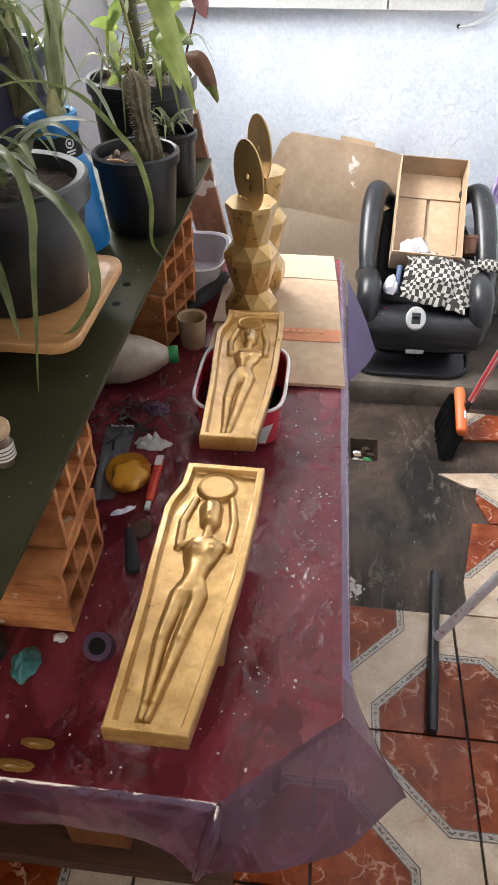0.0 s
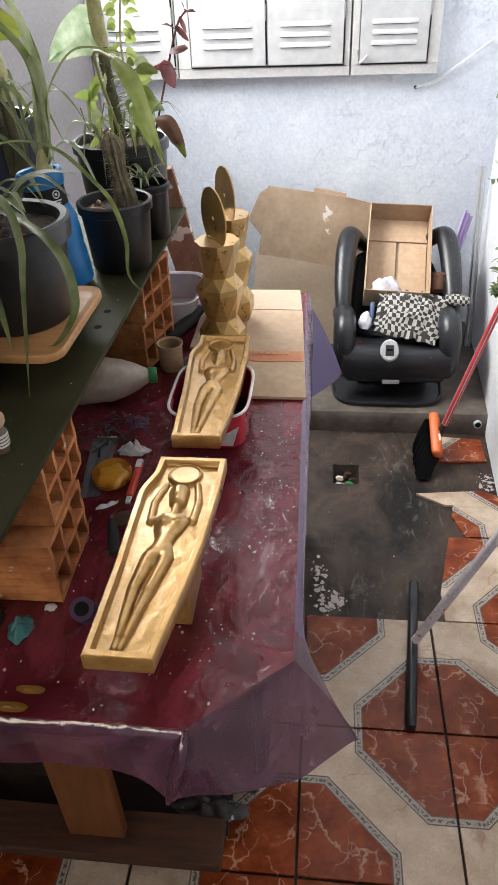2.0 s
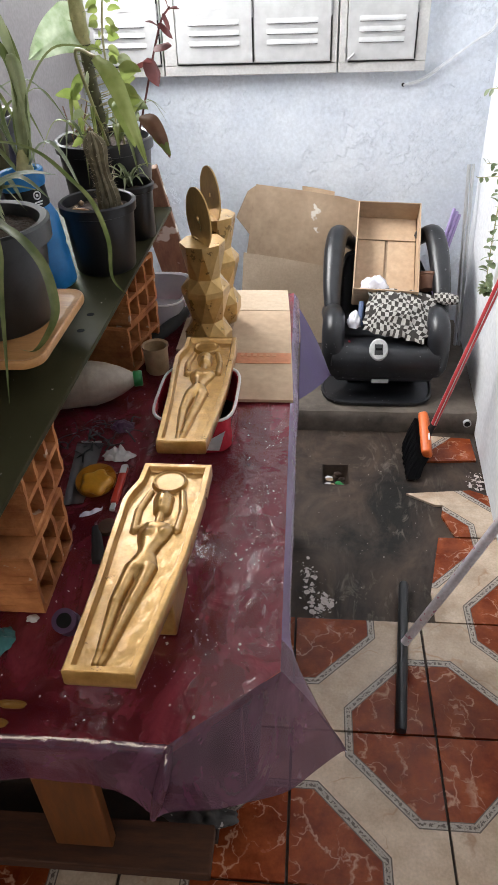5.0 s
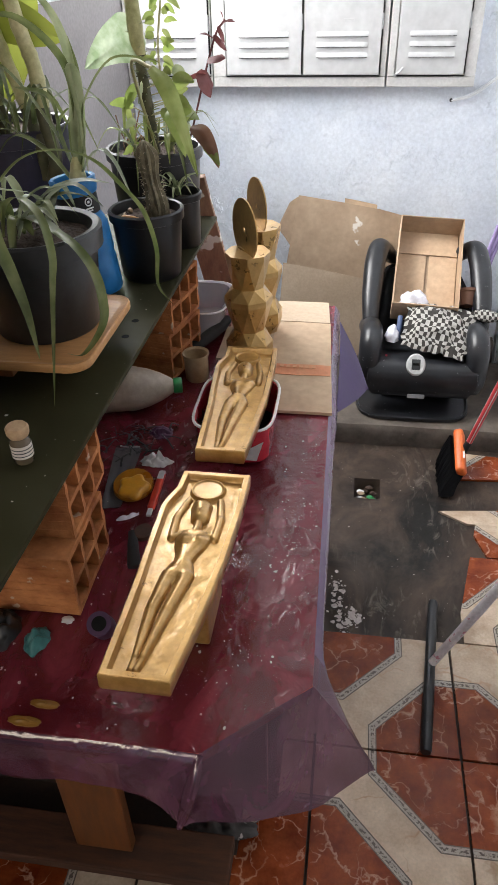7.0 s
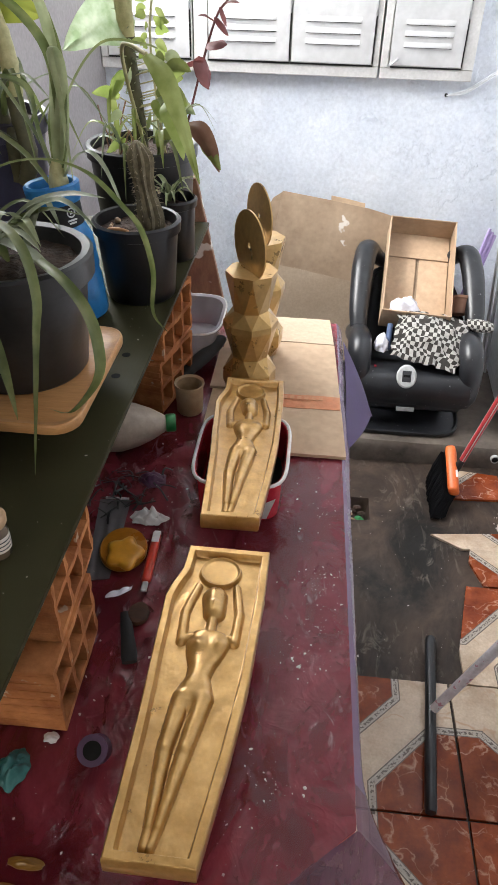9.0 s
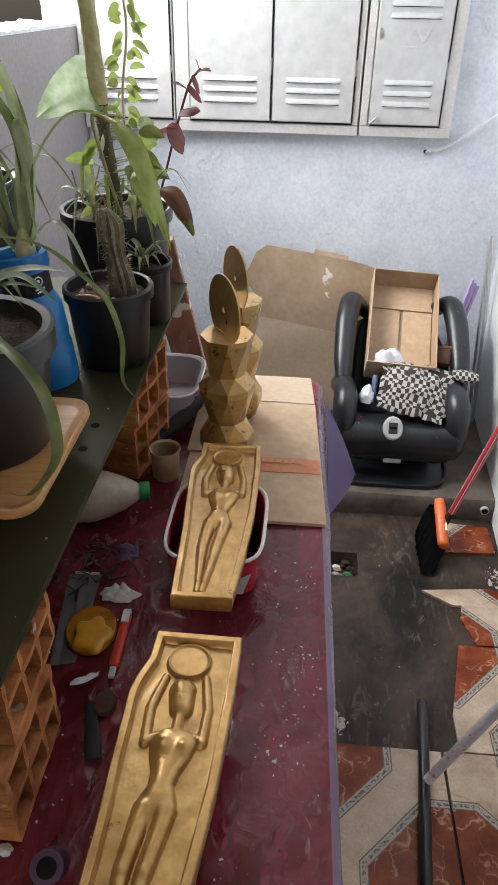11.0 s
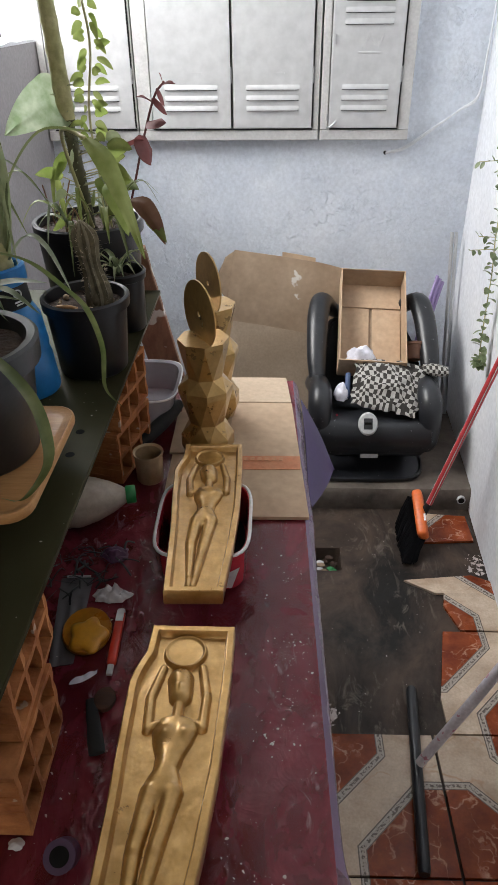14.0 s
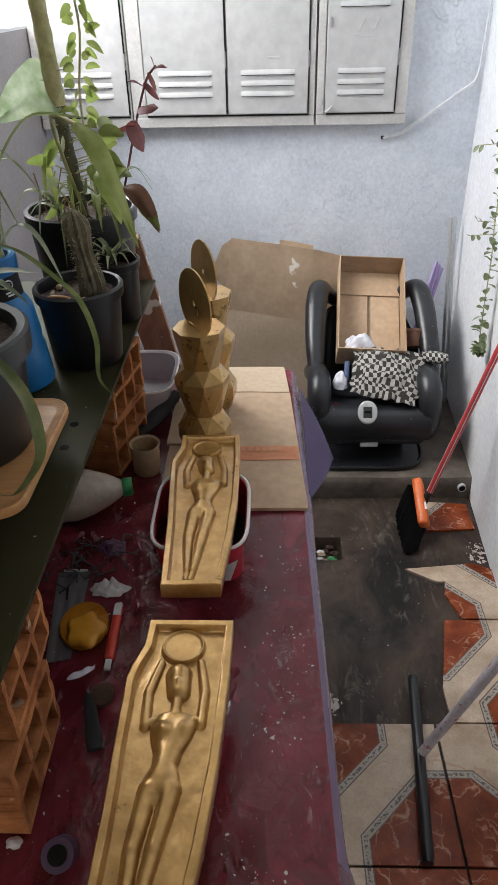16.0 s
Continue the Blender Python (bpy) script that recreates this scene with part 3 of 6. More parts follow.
# aluminium strips and purple sticks in the corner
p = thing("metal_strip", "long grey aluminium channel leaning in the wall corner", "metal strip", (0.955, 2.8, KERB_Z))
for k, (dx, w) in enumerate(((0.0, 0.012), (-0.016, 0.013))):
    bm = bmesh.new()
    a, b = Vector((dx, 0.0, 0.0)), Vector((dx - 0.012, 0.19, 0.69))
    add_tube(bm, [a, b], w * 0.55, 4)
    part("rail", bm, ALU, p)
p = thing("purple_stick", "bundle of lilac plastic sticks leaning in the corner", "plastic stick", (0.80, 2.9, KERB_Z + 0.16))
for k in range(3):
    part("stick", tube([(0.02 * k * 0.6, 0, 0), (0.095 + 0.012 * k, 0.09, 0.36 - 0.012 * k)], 0.0075, 6), mat("lilac_plastic", (0.33, 0.24, 0.5), (0.42, 0.33, 0.6), rough=0.4) if k == 0 else bpy.data.materials["lilac_plastic"], p)

# ---- table ----
TZ = 0.795
FRONT, RIGHT, FAR = 0.514, 0.306, 1.695


def right_x(y):
    """The table's side runs slightly askew."""
    return RIGHT + (-0.0174) * max(0.0, y - 0.614)


CA, CB = (0.19, FRONT), (RIGHT, 0.614)   # ends of the cut corner
WOOD_FOOT = mat("dark_brown_wood", (0.04, 0.016, 0.008), (0.1, 0.038, 0.017), rough=0.8, scale=10, stretch=(1, 7, 7))
# near-black brown that stands for the shade under the table
UNDER_SHADE = mat("under_table_shade", (0.018, 0.011, 0.008), (0.04, 0.024, 0.016), rough=0.75, scale=10, stretch=(7, 7, 1))
p = thing("work_table", "low wooden work table with a cut corner, under a plastic cover", "table", (-0.15, 1.1, 0))
O = Vector((-0.15, 1.1, 0))


def prism(poly, z0, z1, bevel=0.0):
    bm = bmesh.new()
    f = bm.faces.new([bm.verts.new((x, y, z0)) for x, y in poly])
    r = bmesh.ops.extrude_face_region(bm, geom=[f])
    for v in (g for g in r["geom"] if isinstance(g, bmesh.types.BMVert)):
        v.co.z = z1
    if bevel:
        bmesh.ops.bevel(bm, geom=bm.edges[:], offset=bevel, segments=2, profile=0.5, affect="EDGES")
    return bm


TOP_POLY = [(-0.625, FRONT), CA, CB, (right_x(FAR), FAR), (-0.625, FAR)]
part("tabletop", prism([(x - O.x, y - O.y) for x, y in TOP_POLY], TZ - 0.022, TZ - 0.004, 0.004), WOOD_DARK, p)
part("apron", box((-0.012, 0.63 - O.y, 0.725), (0.5, 0.02, 0.07), 0.002), WOOD_DARK, p)
for x, y, w in ((-0.072, 0.7, 0.11), (-0.57, 0.69, 0.06), (-0.57, 1.68, 0.06), (0.24, 1.68, 0.06)):
    part("leg", box((x - O.x, y - O.y, 0.441 if w > 0.1 else 0.381), (w, 0.024 if w > 0.1 else 0.06, 0.64 if w > 0.1 else 0.762), 0.003), WOOD_BROWN, p)
# back, side and shelf boards are added, coloured dark as the shade underneath
part("back_panel", box((-0.19 - O.x, 0.84 - O.y, 0.4), (0.82, 0.018, 0.7), 0.002), UNDER_SHADE, p, "near-black panel added as the shade under the table")
part("side_panel", box((0.23 - O.x, 1.28 - O.y, 0.4), (0.018, 0.86, 0.72), 0.002), UNDER_SHADE, p)
part("floor_shelf", box((-0.21 - O.x, 0.968 - O.y, 0.045), (0.76, 0.444, 0.02), 0.002), UNDER_SHADE, p)
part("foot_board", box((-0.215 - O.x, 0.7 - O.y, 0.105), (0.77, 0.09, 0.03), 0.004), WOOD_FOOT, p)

# purple plastic cover
SK = [  # top x, y, then bottom x, y, z
    (-0.625, FRONT, -0.63, 0.503, 0.725), (-0.4, FRONT, -0.4, 0.5, 0.722), (-0.2, FRONT, -0.2, 0.501, 0.728), (-0.05, FRONT, -0.05, 0.5, 0.722),
    (0.08, FRONT, 0.075, 0.5, 0.728), (0.15, FRONT, 0.14, 0.492, 0.722), (0.184, 0.5135, 0.172, 0.478, 0.711), (0.192, 0.516, 0.184, 0.481, 0.712),
    (0.225, 0.545, 0.236, 0.487, 0.717), (0.27, 0.584, 0.312, 0.518, 0.7), (0.304, 0.611, 0.384, 0.594, 0.662), (RIGHT, 0.618, 0.382, 0.603, 0.664),
    (RIGHT, 0.66, 0.325, 0.655, 0.762), (RIGHT, 0.72, 0.317, 0.72, 0.773), (RIGHT, 0.9, 0.319, 0.9, 0.77), (RIGHT, 1.1, 0.32, 1.1, 0.771), (RIGHT, 1.25, 0.323, 1.25, 0.768),
    (RIGHT, 1.36, 0.32, 1.36, 0.77), (RIGHT, 1.45, 0.32, 1.45, 0.768), (RIGHT, 1.5, 0.321, 1.5, 0.77), (RIGHT, 1.55, 0.32, 1.55, 0.771), (RIGHT, 1.6, 0.32, 1.6, 0.77), (RIGHT, FAR, 0.32, FAR, 0.77)]


def spline_rows(rows, steps):
    a = [Vector((r[0] + right_x(r[1]) - RIGHT, r[1], TZ)) for r in rows]
    b = [Vector((r[2] + right_x(r[1]) - RIGHT, r[3], r[4])) for r in rows]
    return list(zip(smooth_path(a, steps), smooth_path(b, steps)))


SKR = spline_rows(SK, 6)


def cover(u, v):
    i = min(len(SKR) - 1, int(round(u * (len(SKR) - 1))))
    a, b = SKR[i]
    out = Vector((b.x - a.x, b.y - a.y, 0))
    drop = max(0.0, a.z - b.z)
    R_ = 0.0065
    od = out.normalized() if out.length > 1e-4 else Vector((0, -1, 0))
    # a slack slope over the edge of the table, then the hanging part
    e_ = min(1.0, v / 0.36)
    tilt = radians(40 + 11 * e_ + 3 * wob(a.x, a.y, 0, 9))
    s = a + (od * math.cos(tilt) - Vector((0, 0, math.sin(tilt)))) * 0.014 * e_
    if v < 0.36:
        return s
    q = (v - 0.36) / 0.64
    p = s.lerp(b, q)
    p += out * 0.07 * math.sin(math.pi * q)
    p += Vector((wob(p.x, p.y, p.z, 22), wob(p.x, p.y, p.z, 22, 5), 0)) * 0.004 * q * min(1, drop / 0.06)
    return p


def cover_top(u, v):
    # from the left side to the edge of the table, row by row
    y = FRONT + (FAR - FRONT) * v
    xr = right_x(y) if y > CB[1] else CA[0] + (y - FRONT) / (CB[1] - FRONT) * (RIGHT - CA[0])
    x = -0.625 + (xr + 0.625) * u
    e = min(1.0, (xr - x) * 30, (y - FRONT) * 30, 1)
    z = TZ + e * (0.0016 * wob(x, y, 0, 14) + 0.0022 * (0.5 - abs(wob(x, y * 0.55, 3, 26))) + 0.0012 * (0.5 - abs(wob(x * 0.5, y, 11, 40))) + 0.0006 * wob(x, y * 0.6, 7, 80) - 0.0012)
    return (x, y, z)


cov = thing("table_cover", "glossy translucent purple plastic table cover, creased and spattered", "tablecloth")
part("top_sheet", grid(150, 190, cover_top), VINYL, cov, smooth=80)
N_ = len(SKR) - 1
for nm, i0, i1, lab in (("front_drop", 0, 36, "clear purple edge hanging over the front"), ("corner_drop", 36, 72, "purple corner flaring out over the floor"), ("side_drop", 72, N_, "narrow lilac edge")):
    part(nm, grid(i1 - i0, 22, lambda u, v, i0=i0, i1=i1: cover((i0 + u * (i1 - i0)) / N_, v)), {"front_drop": VINYL_CORNER, "corner_drop": VINYL_CORNER, "side_drop": VINYL_EDGE}[nm], cov, lab, smooth=80)

pl = smooth_path([(0.19, 0.513, 0.7925), (0.186, 0.497, 0.772), (0.178, 0.483, 0.74), (0.169, 0.475, 0.706)], 6)
part("pleat", tube(pl, [0.0015 + 0.007 * math.sin(0.35 + 2.5 * k / (len(pl) - 1)) for k in range(len(pl))], 10, 0.7), VINYL_CORNER, cov, "sharp shiny fold at the cut corner", smooth=60)

FLAP_T, FLAP_B, FLAP_P = Vector((0.303, 1.62, 0.79)), Vector((0.313, 1.3, 0.74)), Vector((0.38, 1.575, 0.635))
bm = grid(16, 16, lambda u, v: FLAP_T.lerp(FLAP_B, u).lerp(FLAP_P, v) + Vector((0.006 * math.sin(math.pi * v) + 0.002 * math.sin(5 * u), 0, 0)))
bmesh.ops.remove_doubles(bm, verts=bm.verts, dist=1e-5)
part("folded_flap", thicken(bm, 0.001), mat("doubled_purple_film", (0.05, 0.03, 0.1), (0.075, 0.048, 0.135), spec=0.25, rough=0.5, scale=9, bump=0.05), cov, "stiff dark purple doubled corner", smooth=60)

# ---- gold reliefs ----
RL, RW = 0.356, 0.1


def edge_left(v):
    return np.interp(v, [0, 0.13, 0.2, 0.275, 0.29, 0.318, RL], [0.0, -0.001, -0.004, -0.006, -0.003, 0.006, 0.007])


def edge_right(v):
    return np.interp(v, [0, 0.1, 0.18, 0.29, RL], [0.073, 0.087, 0.0955, 0.1005, 0.1005])


def relief_bm():
    """A shallow tray with a plain raised figure shape and a disc, as one height field."""
    nu, nv = 140, 440
    uu, vv = np.meshgrid(np.linspace(0, 1, nu + 1), np.linspace(0, 1, nv + 1), indexing="ij")
    Y = vv * RL
    xl, xr = edge_left(Y), edge_right(Y)
    X = xl + (xr - xl) * uu
    side = np.minimum(np.minimum(X - xl, xr - X), np.minimum(Y, RL - Y))
    rim = np.clip((side - 0.0065) / 0.003, 0, 1)
    rim = rim * rim * (3 - 2 * rim)
    H = np.zeros_like(X)

    def seg(a, b, r0, r1, h, flat=0.5):
        nonlocal H
        a, b = np.array(a), np.array(b)
        d = b - a
        t = np.clip(((X - a[0]) * d[0] + (Y - a[1]) * d[1]) / (d @ d + 1e-12), 0, 1)
        dist = np.hypot(X - a[0] - t * d[0], Y - a[1] - t * d[1])
        r = r0 + (r1 - r0) * t
        k = h * np.clip(1 - (dist / r) ** 2, 0, 1) ** flat
        # a soft union
        H = (H ** 8 + k ** 8) ** (1 / 8)

    # disc with a raised ring over the head
    d = np.hypot(X - 0.0478, (Y - 0.3215) * 1.02)
    H = np.maximum(H, 0.004 * np.clip((0.0245 - d) / 0.0012, 0, 1) + 0.0024 * np.exp(-((d - 0.0222) / 0.0017) ** 2))
    # trunk: shoulders, chest, waist and hips as one rounded form
    ys = [0.138, 0.148, 0.157, 0.166, 0.177, 0.19, 0.206, 0.218, 0.227, 0.2335, 0.238]
    tl = np.interp(Y, ys, [0.033, 0.027, 0.0255, 0.028, 0.0335, 0.033, 0.028, 0.0262, 0.0262, 0.031, 0.042])
    tr = np.interp(Y, ys, [0.055, 0.061, 0.0635, 0.0615, 0.0575, 0.0605, 0.0675, 0.0715, 0.0715, 0.066, 0.055])
    q = np.abs(2 * X - tl - tr) / np.maximum(tr - tl, 1e-6)
    ends = np.clip((Y - 0.136) / 0.012, 0, 1) * np.clip((0.2385 - Y) / 0.006, 0, 1)
    H = np.maximum(H, (0.0088 + 0.0012 * np.sin((Y - 0.15) * 60)) * np.sqrt(np.clip(1 - q ** 2.4, 0, 1)) * np.sqrt(ends))
    for cx, cy in ((0.0392, 0.2145), (0.0606, 0.2165)):
        H += 0.0034 * np.exp(-(((X - cx) / 0.0075) ** 2 + ((Y - cy) / 0.0075) ** 2))
    H -= 0.0022 * np.exp(-(((X - 0.0445) / 0.004) ** 2 + ((Y - 0.146) / 0.006) ** 2))
    seg((0.0468, 0.284), (0.0493, 0.261), 0.0142, 0.0122, 0.0125, 0.6)   # head
    seg((0.0488, 0.252), (0.0486, 0.235), 0.0058, 0.0062, 0.0082)         # neck
    H += 0.0013 * np.exp(-(((X - 0.0487) / 0.0014) ** 2 + ((Y - 0.268) / 0.0042) ** 2))
    H -= 0.0004 * np.exp(-(((X - 0.0483) / 0.0085) ** 2 + ((Y - 0.2735) / 0.002) ** 2))
    for a, b, c, e in (((0.0335, 0.154), (0.0278, 0.099), (0.0292, 0.03), (0.0285, 0.0135)), ((0.0548, 0.154), (0.0462, 0.1), (0.0372, 0.03), (0.0338, 0.0135))):
        seg(a, b, 0.0098, 0.0078, 0.009)
        seg(b, c, 0.0078, 0.0045, 0.008)
        seg(c, e, 0.0045, 0.0042, 0.0065)
    for a, b, c, e in (((0.03, 0.2285), (0.0205, 0.2205), (0.0178, 0.26), (0.0262, 0.299)), ((0.0685, 0.2295), (0.0752, 0.2235), (0.0765, 0.262), (0.0692, 0.301))):
        seg(a, b, 0.0042, 0.0046, 0.0055)
        seg(b, c, 0.0056, 0.0055, 0.0064)
        seg(c, e, 0.0056, 0.0046, 0.0058)
    rough = np.array([[0.0004 * noise.noise(Vector((X[i, j] * 85, Y[i, j] * 60, 0))) + 0.00012 * noise.noise(Vector((X[i, j] * 280, Y[i, j] * 220, 4))) for j in range(nv + 1)] for i in range(nu + 1)])
    Z = rim * (-0.0095 + H + rough * np.clip(1 - H / 0.004, 0.15, 1)) + (1 - rim) * rough * 0.5
    bm = bmesh.new()
    V = [[bm.verts.new((X[i, j], Y[i, j], Z[i, j])) for j in range(nv + 1)] for i in range(nu + 1)]
    for i in range(nu):
        for j in range(nv):
            bm.faces.new((V[i][j], V[i + 1][j], V[i + 1][j + 1], V[i][j + 1]))
    ring = [V[i][0] for i in range(nu + 1)] + [V[nu][j] for j in range(1, nv + 1)] + [V[i][nv] for i in range(nu - 1, -1, -1)] + [V[0][j] for j in range(nv - 1, 0, -1)]
    cx, cy = 0.045, RL / 2
    prev = ring
    for off, z in ((0.0012, -0.0015), (0.0012, -0.02), (-0.0005, -0.0245)):
        cur = [bm.verts.new((v.co.x + off * (1 if v.co.x > cx else -1), v.co.y + off * (1 if v.co.y > cy else -1), z)) for v in ring]
        for k in range(len(ring)):
            k2 = (k + 1) % len(ring)
            bm.faces.new((prev[k], prev[k2], cur[k2], cur[k]))
        prev = cur
    bm.faces.new(prev)
    return bm


rel = solo("relief_plaque", relief_bm(), GOLD, "gold-painted coffin-shaped relief plaque propped on a gold block", "plaque", smooth=50,
           group="gold relief plaques", at=pose(0.0935, 0.5155, 0.9165, -2.3, 0, -0.4))
rel2 = copy_thing(rel, pose(0.1054, 0.9344, 0.8964, -1.9, 1.5, 2.7))
rel2["label"] = "gold-painted coffin-shaped relief plaque lying over an open red tin"

p = thing("gold_block", "plain gold-painted block under the relief plaque", "block", (0.142, 0.7, TZ))
part("block", box((0, 0, 0.0445), (0.066, 0.09, 0.084), 0.003), GOLD, p)

# red tin
p = thing("red_tin", "open red enamelled tin with a white rim", "tin", (0.14, 1.115, TZ + 0.002))
prof_o = [(0.058, 0.0), (0.0615, 0.003), (0.063, 0.03), (0.0645, 0.066), (0.067, 0.069), (0.067, 0.072), (0.0635, 0.071), (0.062, 0.066), (0.06, 0.006), (0.0, 0.005)]
part("body", lathe(prof_o, 56, 1.03, 1.32, power=4.5), RED, p, smooth=40)
bm = bmesh.new()
n = 56
pts = []
for k in range(n + 1):
    a = 2 * math.pi * k / n
    q = (abs(math.cos(a)) ** 4.5 + abs(math.sin(a)) ** 4.5) ** (-1 / 4.5)
    pts.append((0.0668 * q * math.cos(a) * 1.03, 0.0668 * q * math.sin(a) * 1.32, 0.0715))
add_tube(bm, pts, 0.0026, 8, caps=False)
part("rim", bm, WHITE, p, "white rolled rim", smooth=60)
part("printed_mark", grid(6, 4, lambda u, v: (0.02 + 0.024 * u + 0.012 * v, -0.0862 + 0.0 * u - 0.0004, 0.012 + 0.04 * v * (0.6 + 0.4 * u))), WHITE, p, "white printed shape")
part("dark_inside", lathe([(0.0, 0.009), (0.058, 0.009), (0.058, 0.01), (0.0, 0.01)], 40, 1.03, 1.32, power=4.5), BLACK_MATT, p)


# ---- gold faceted towers ----
def frustums(rows, n=8, twist=22.5):
    """Rings turned against each other and joined by long triangles; a ring of the same turn makes flat panels."""
    bm = bmesh.new()
    rings, turns = [], []
    for r, z, half in rows:
        t = twist + half * 180 / n
        turns.append(half)
        rings.append([bm.verts.new((r * math.cos(radians(360 * k / n + t)), r * math.sin(radians(360 * k / n + t)), z)) for k in range(n)])
    for a, b, ta, tb in zip(rings, rings[1:], turns, turns[1:]):
        for k in range(n):
            k2 = (k + 1) % n
            if ta == tb:
                bm.faces.new((a[k], a[k2], b[k2], b[k]))
            elif tb > ta:
                bm.faces.new((a[k], a[k2], b[k]))
                bm.faces.new((a[k2], b[k2], b[k]))
            else:
                bm.faces.new((a[k], b[k2], b[k]))
                bm.faces.new((a[k], a[k2], b[k2]))
    bm.faces.new(rings[0][::-1])
    bm.faces.new(rings[-1])
    return bm


def tower(at, turn, disc_turn, disc_at, label):
    t = thing("gold_tower", label, "sculpture", at, (0, 0, turn), group="gold faceted towers")
    rows = [(0.036, 0.0, 0), (0.0475, 0.028, 1), (0.0475, 0.052, 1), (0.032, 0.08, 0), (0.0475, 0.137, 1), (0.0475, 0.148, 1), (0.0315, 0.169, 0), (0.0435, 0.229, 1), (0.0435, 0.237, 1)]
    bm = frustums(rows)
    part("body", bm, GOLD_DARK, t)
    # a thin disc with a small hole, on edge
    d = bmesh.new()
    R, hole, n = 0.056, 0.0045, 48
    ro, ri = [], []
    for z in (-0.0013, 0.0013):
        ro.append([d.verts.new((R * math.cos(2 * math.pi * k / n), R * math.sin(2 * math.pi * k / n), z)) for k in range(n)])
        ri.append([d.verts.new((hole * math.cos(2 * math.pi * k / n), hole * math.sin(2 * math.pi * k / n), z)) for k in range(n)])
    for k in range(n):
        k2 = (k + 1) % n
        d.faces.new((ro[0][k], ro[0][k2], ro[1][k2], ro[1][k]))
        d.faces.new((ri[0][k2], ri[0][k], ri[1][k], ri[1][k2]))
        d.faces.new((ro[1][k], ro[1][k2], ri[1][k2], ri[1][k]))
        d.faces.new((ro[0][k2], ro[0][k], ri[0][k], ri[0][k2]))
    ob = part("disc", d, GOLD_DARK, t, "thin gold disc with a small hole, standing on edge", smooth=40)
    ob.matrix_basis = pose(*disc_at, 0, 0, disc_turn) @ pose(0, 0, 0, 90, 0, 0) @ pose(0, 0, 0, 0, -8, 0)
    part("slot", box((0.0, 0, 0.2375), (0.05, 0.008, 0.006), 0.001), GOLD_DARK, t).matrix_basis = pose(disc_at[0] * 0.5, 0, 0, 0, 0, disc_turn)
    return t


tower((0.124, 1.372, TZ + 0.011), 8, -58, (-0.004, 0, 0.279), "gold-painted faceted tower sculpture with a disc on top, on cardboard")
tower((0.128, 1.525, TZ + 0.011), 14, -68, (-0.006, 0, 0.277), "gold-painted faceted tower sculpture with a disc, standing behind another")


# ---- hollow bricks ----
def brick_mesh(lx=0.19, ly=0.135, lz=0.1):
    bm = bmesh.new()
    w = 0.0075
    rows = 2
    hz = (lz - 3 * w) / rows
    for k in range(3):
        add_box(bm, (0, 0, w / 2 + k * (hz + w)), (lx, ly, w), 0.0)
    cy = (ly - 4 * w) / 3
    for r_ in range(rows):
        for k in range(4):
            add_box(bm, (0, -ly / 2 + w / 2 + k * (cy + w), w + hz / 2 + r_ * (hz + w)), (lx, w, hz), 0.0)
    for k in range(7):
        for side in (-1, 1):
            add_box(bm, (0, side * (ly / 2 - 0.0007), 0.009 + k * (lz - 0.018) / 6), (lx - 0.004, 0.003, 0.0085), 0.0)
    bmesh.ops.subdivide_edges(bm, edges=bm.edges[:], cuts=3, use_grid_fill=True)
    for v in bm.verts:
        c = v.co.copy()
        v.co += Vector((wob(c.x, c.y, c.z, 70), wob(c.x, c.y, c.z, 60, 3), wob(c.x, c.y, c.z, 60, 9))) * 0.0022
        v.co.z = max(0.0, v.co.z)
    return bm


BR = None
for nm, m in (("front", pose(-0.1, 0.748, TZ + 0.002, 0, 0, 1)), ("front", pose(-0.104, 0.784, TZ + 0.1035, 0, 0, 2)),
              ("rear", pose(-0.098, 1.382, TZ + 0.002, 0, 0, -14)), ("rear", pose(-0.096, 1.385, TZ + 0.1035, 0, 0, -11))):
    if BR is None:
        BR = solo("hollow_brick", brick_mesh(), BRICK, "orange hollow clay brick stacked on another, holding up a glass shelf", "brick", group="stacked hollow bricks", at=m)
    else:
        copy_thing(BR, m)

# ---- glass shelf ----
SZ = TZ + 0.205
bm = prism([(-0.62, 0.42), (0.001, 0.42), (0.006, 1.69), (-0.62, 1.69)], SZ, SZ + 0.008, 0.0012)
shelf = solo("glass_shelf", bm, GLASS, "dusty dark green glass shelf laid on hollow bricks", "shelf")
for hx, hy in ((-0.03, 1.128), (-0.03, 1.07)):
    part("drill_hole", tube([(hx, hy, SZ + 0.0079), (hx, hy, SZ + 0.0083)], 0.0062, 20), DARK_GAP, shelf, "dark drilled hole")
SZ += 0.008

# ---- cardboard on the table ----
p = thing("flattened_box", "flattened brown cardboard box lying on the table", "cardboard", (0.18, 1.48, TZ + 0.002))


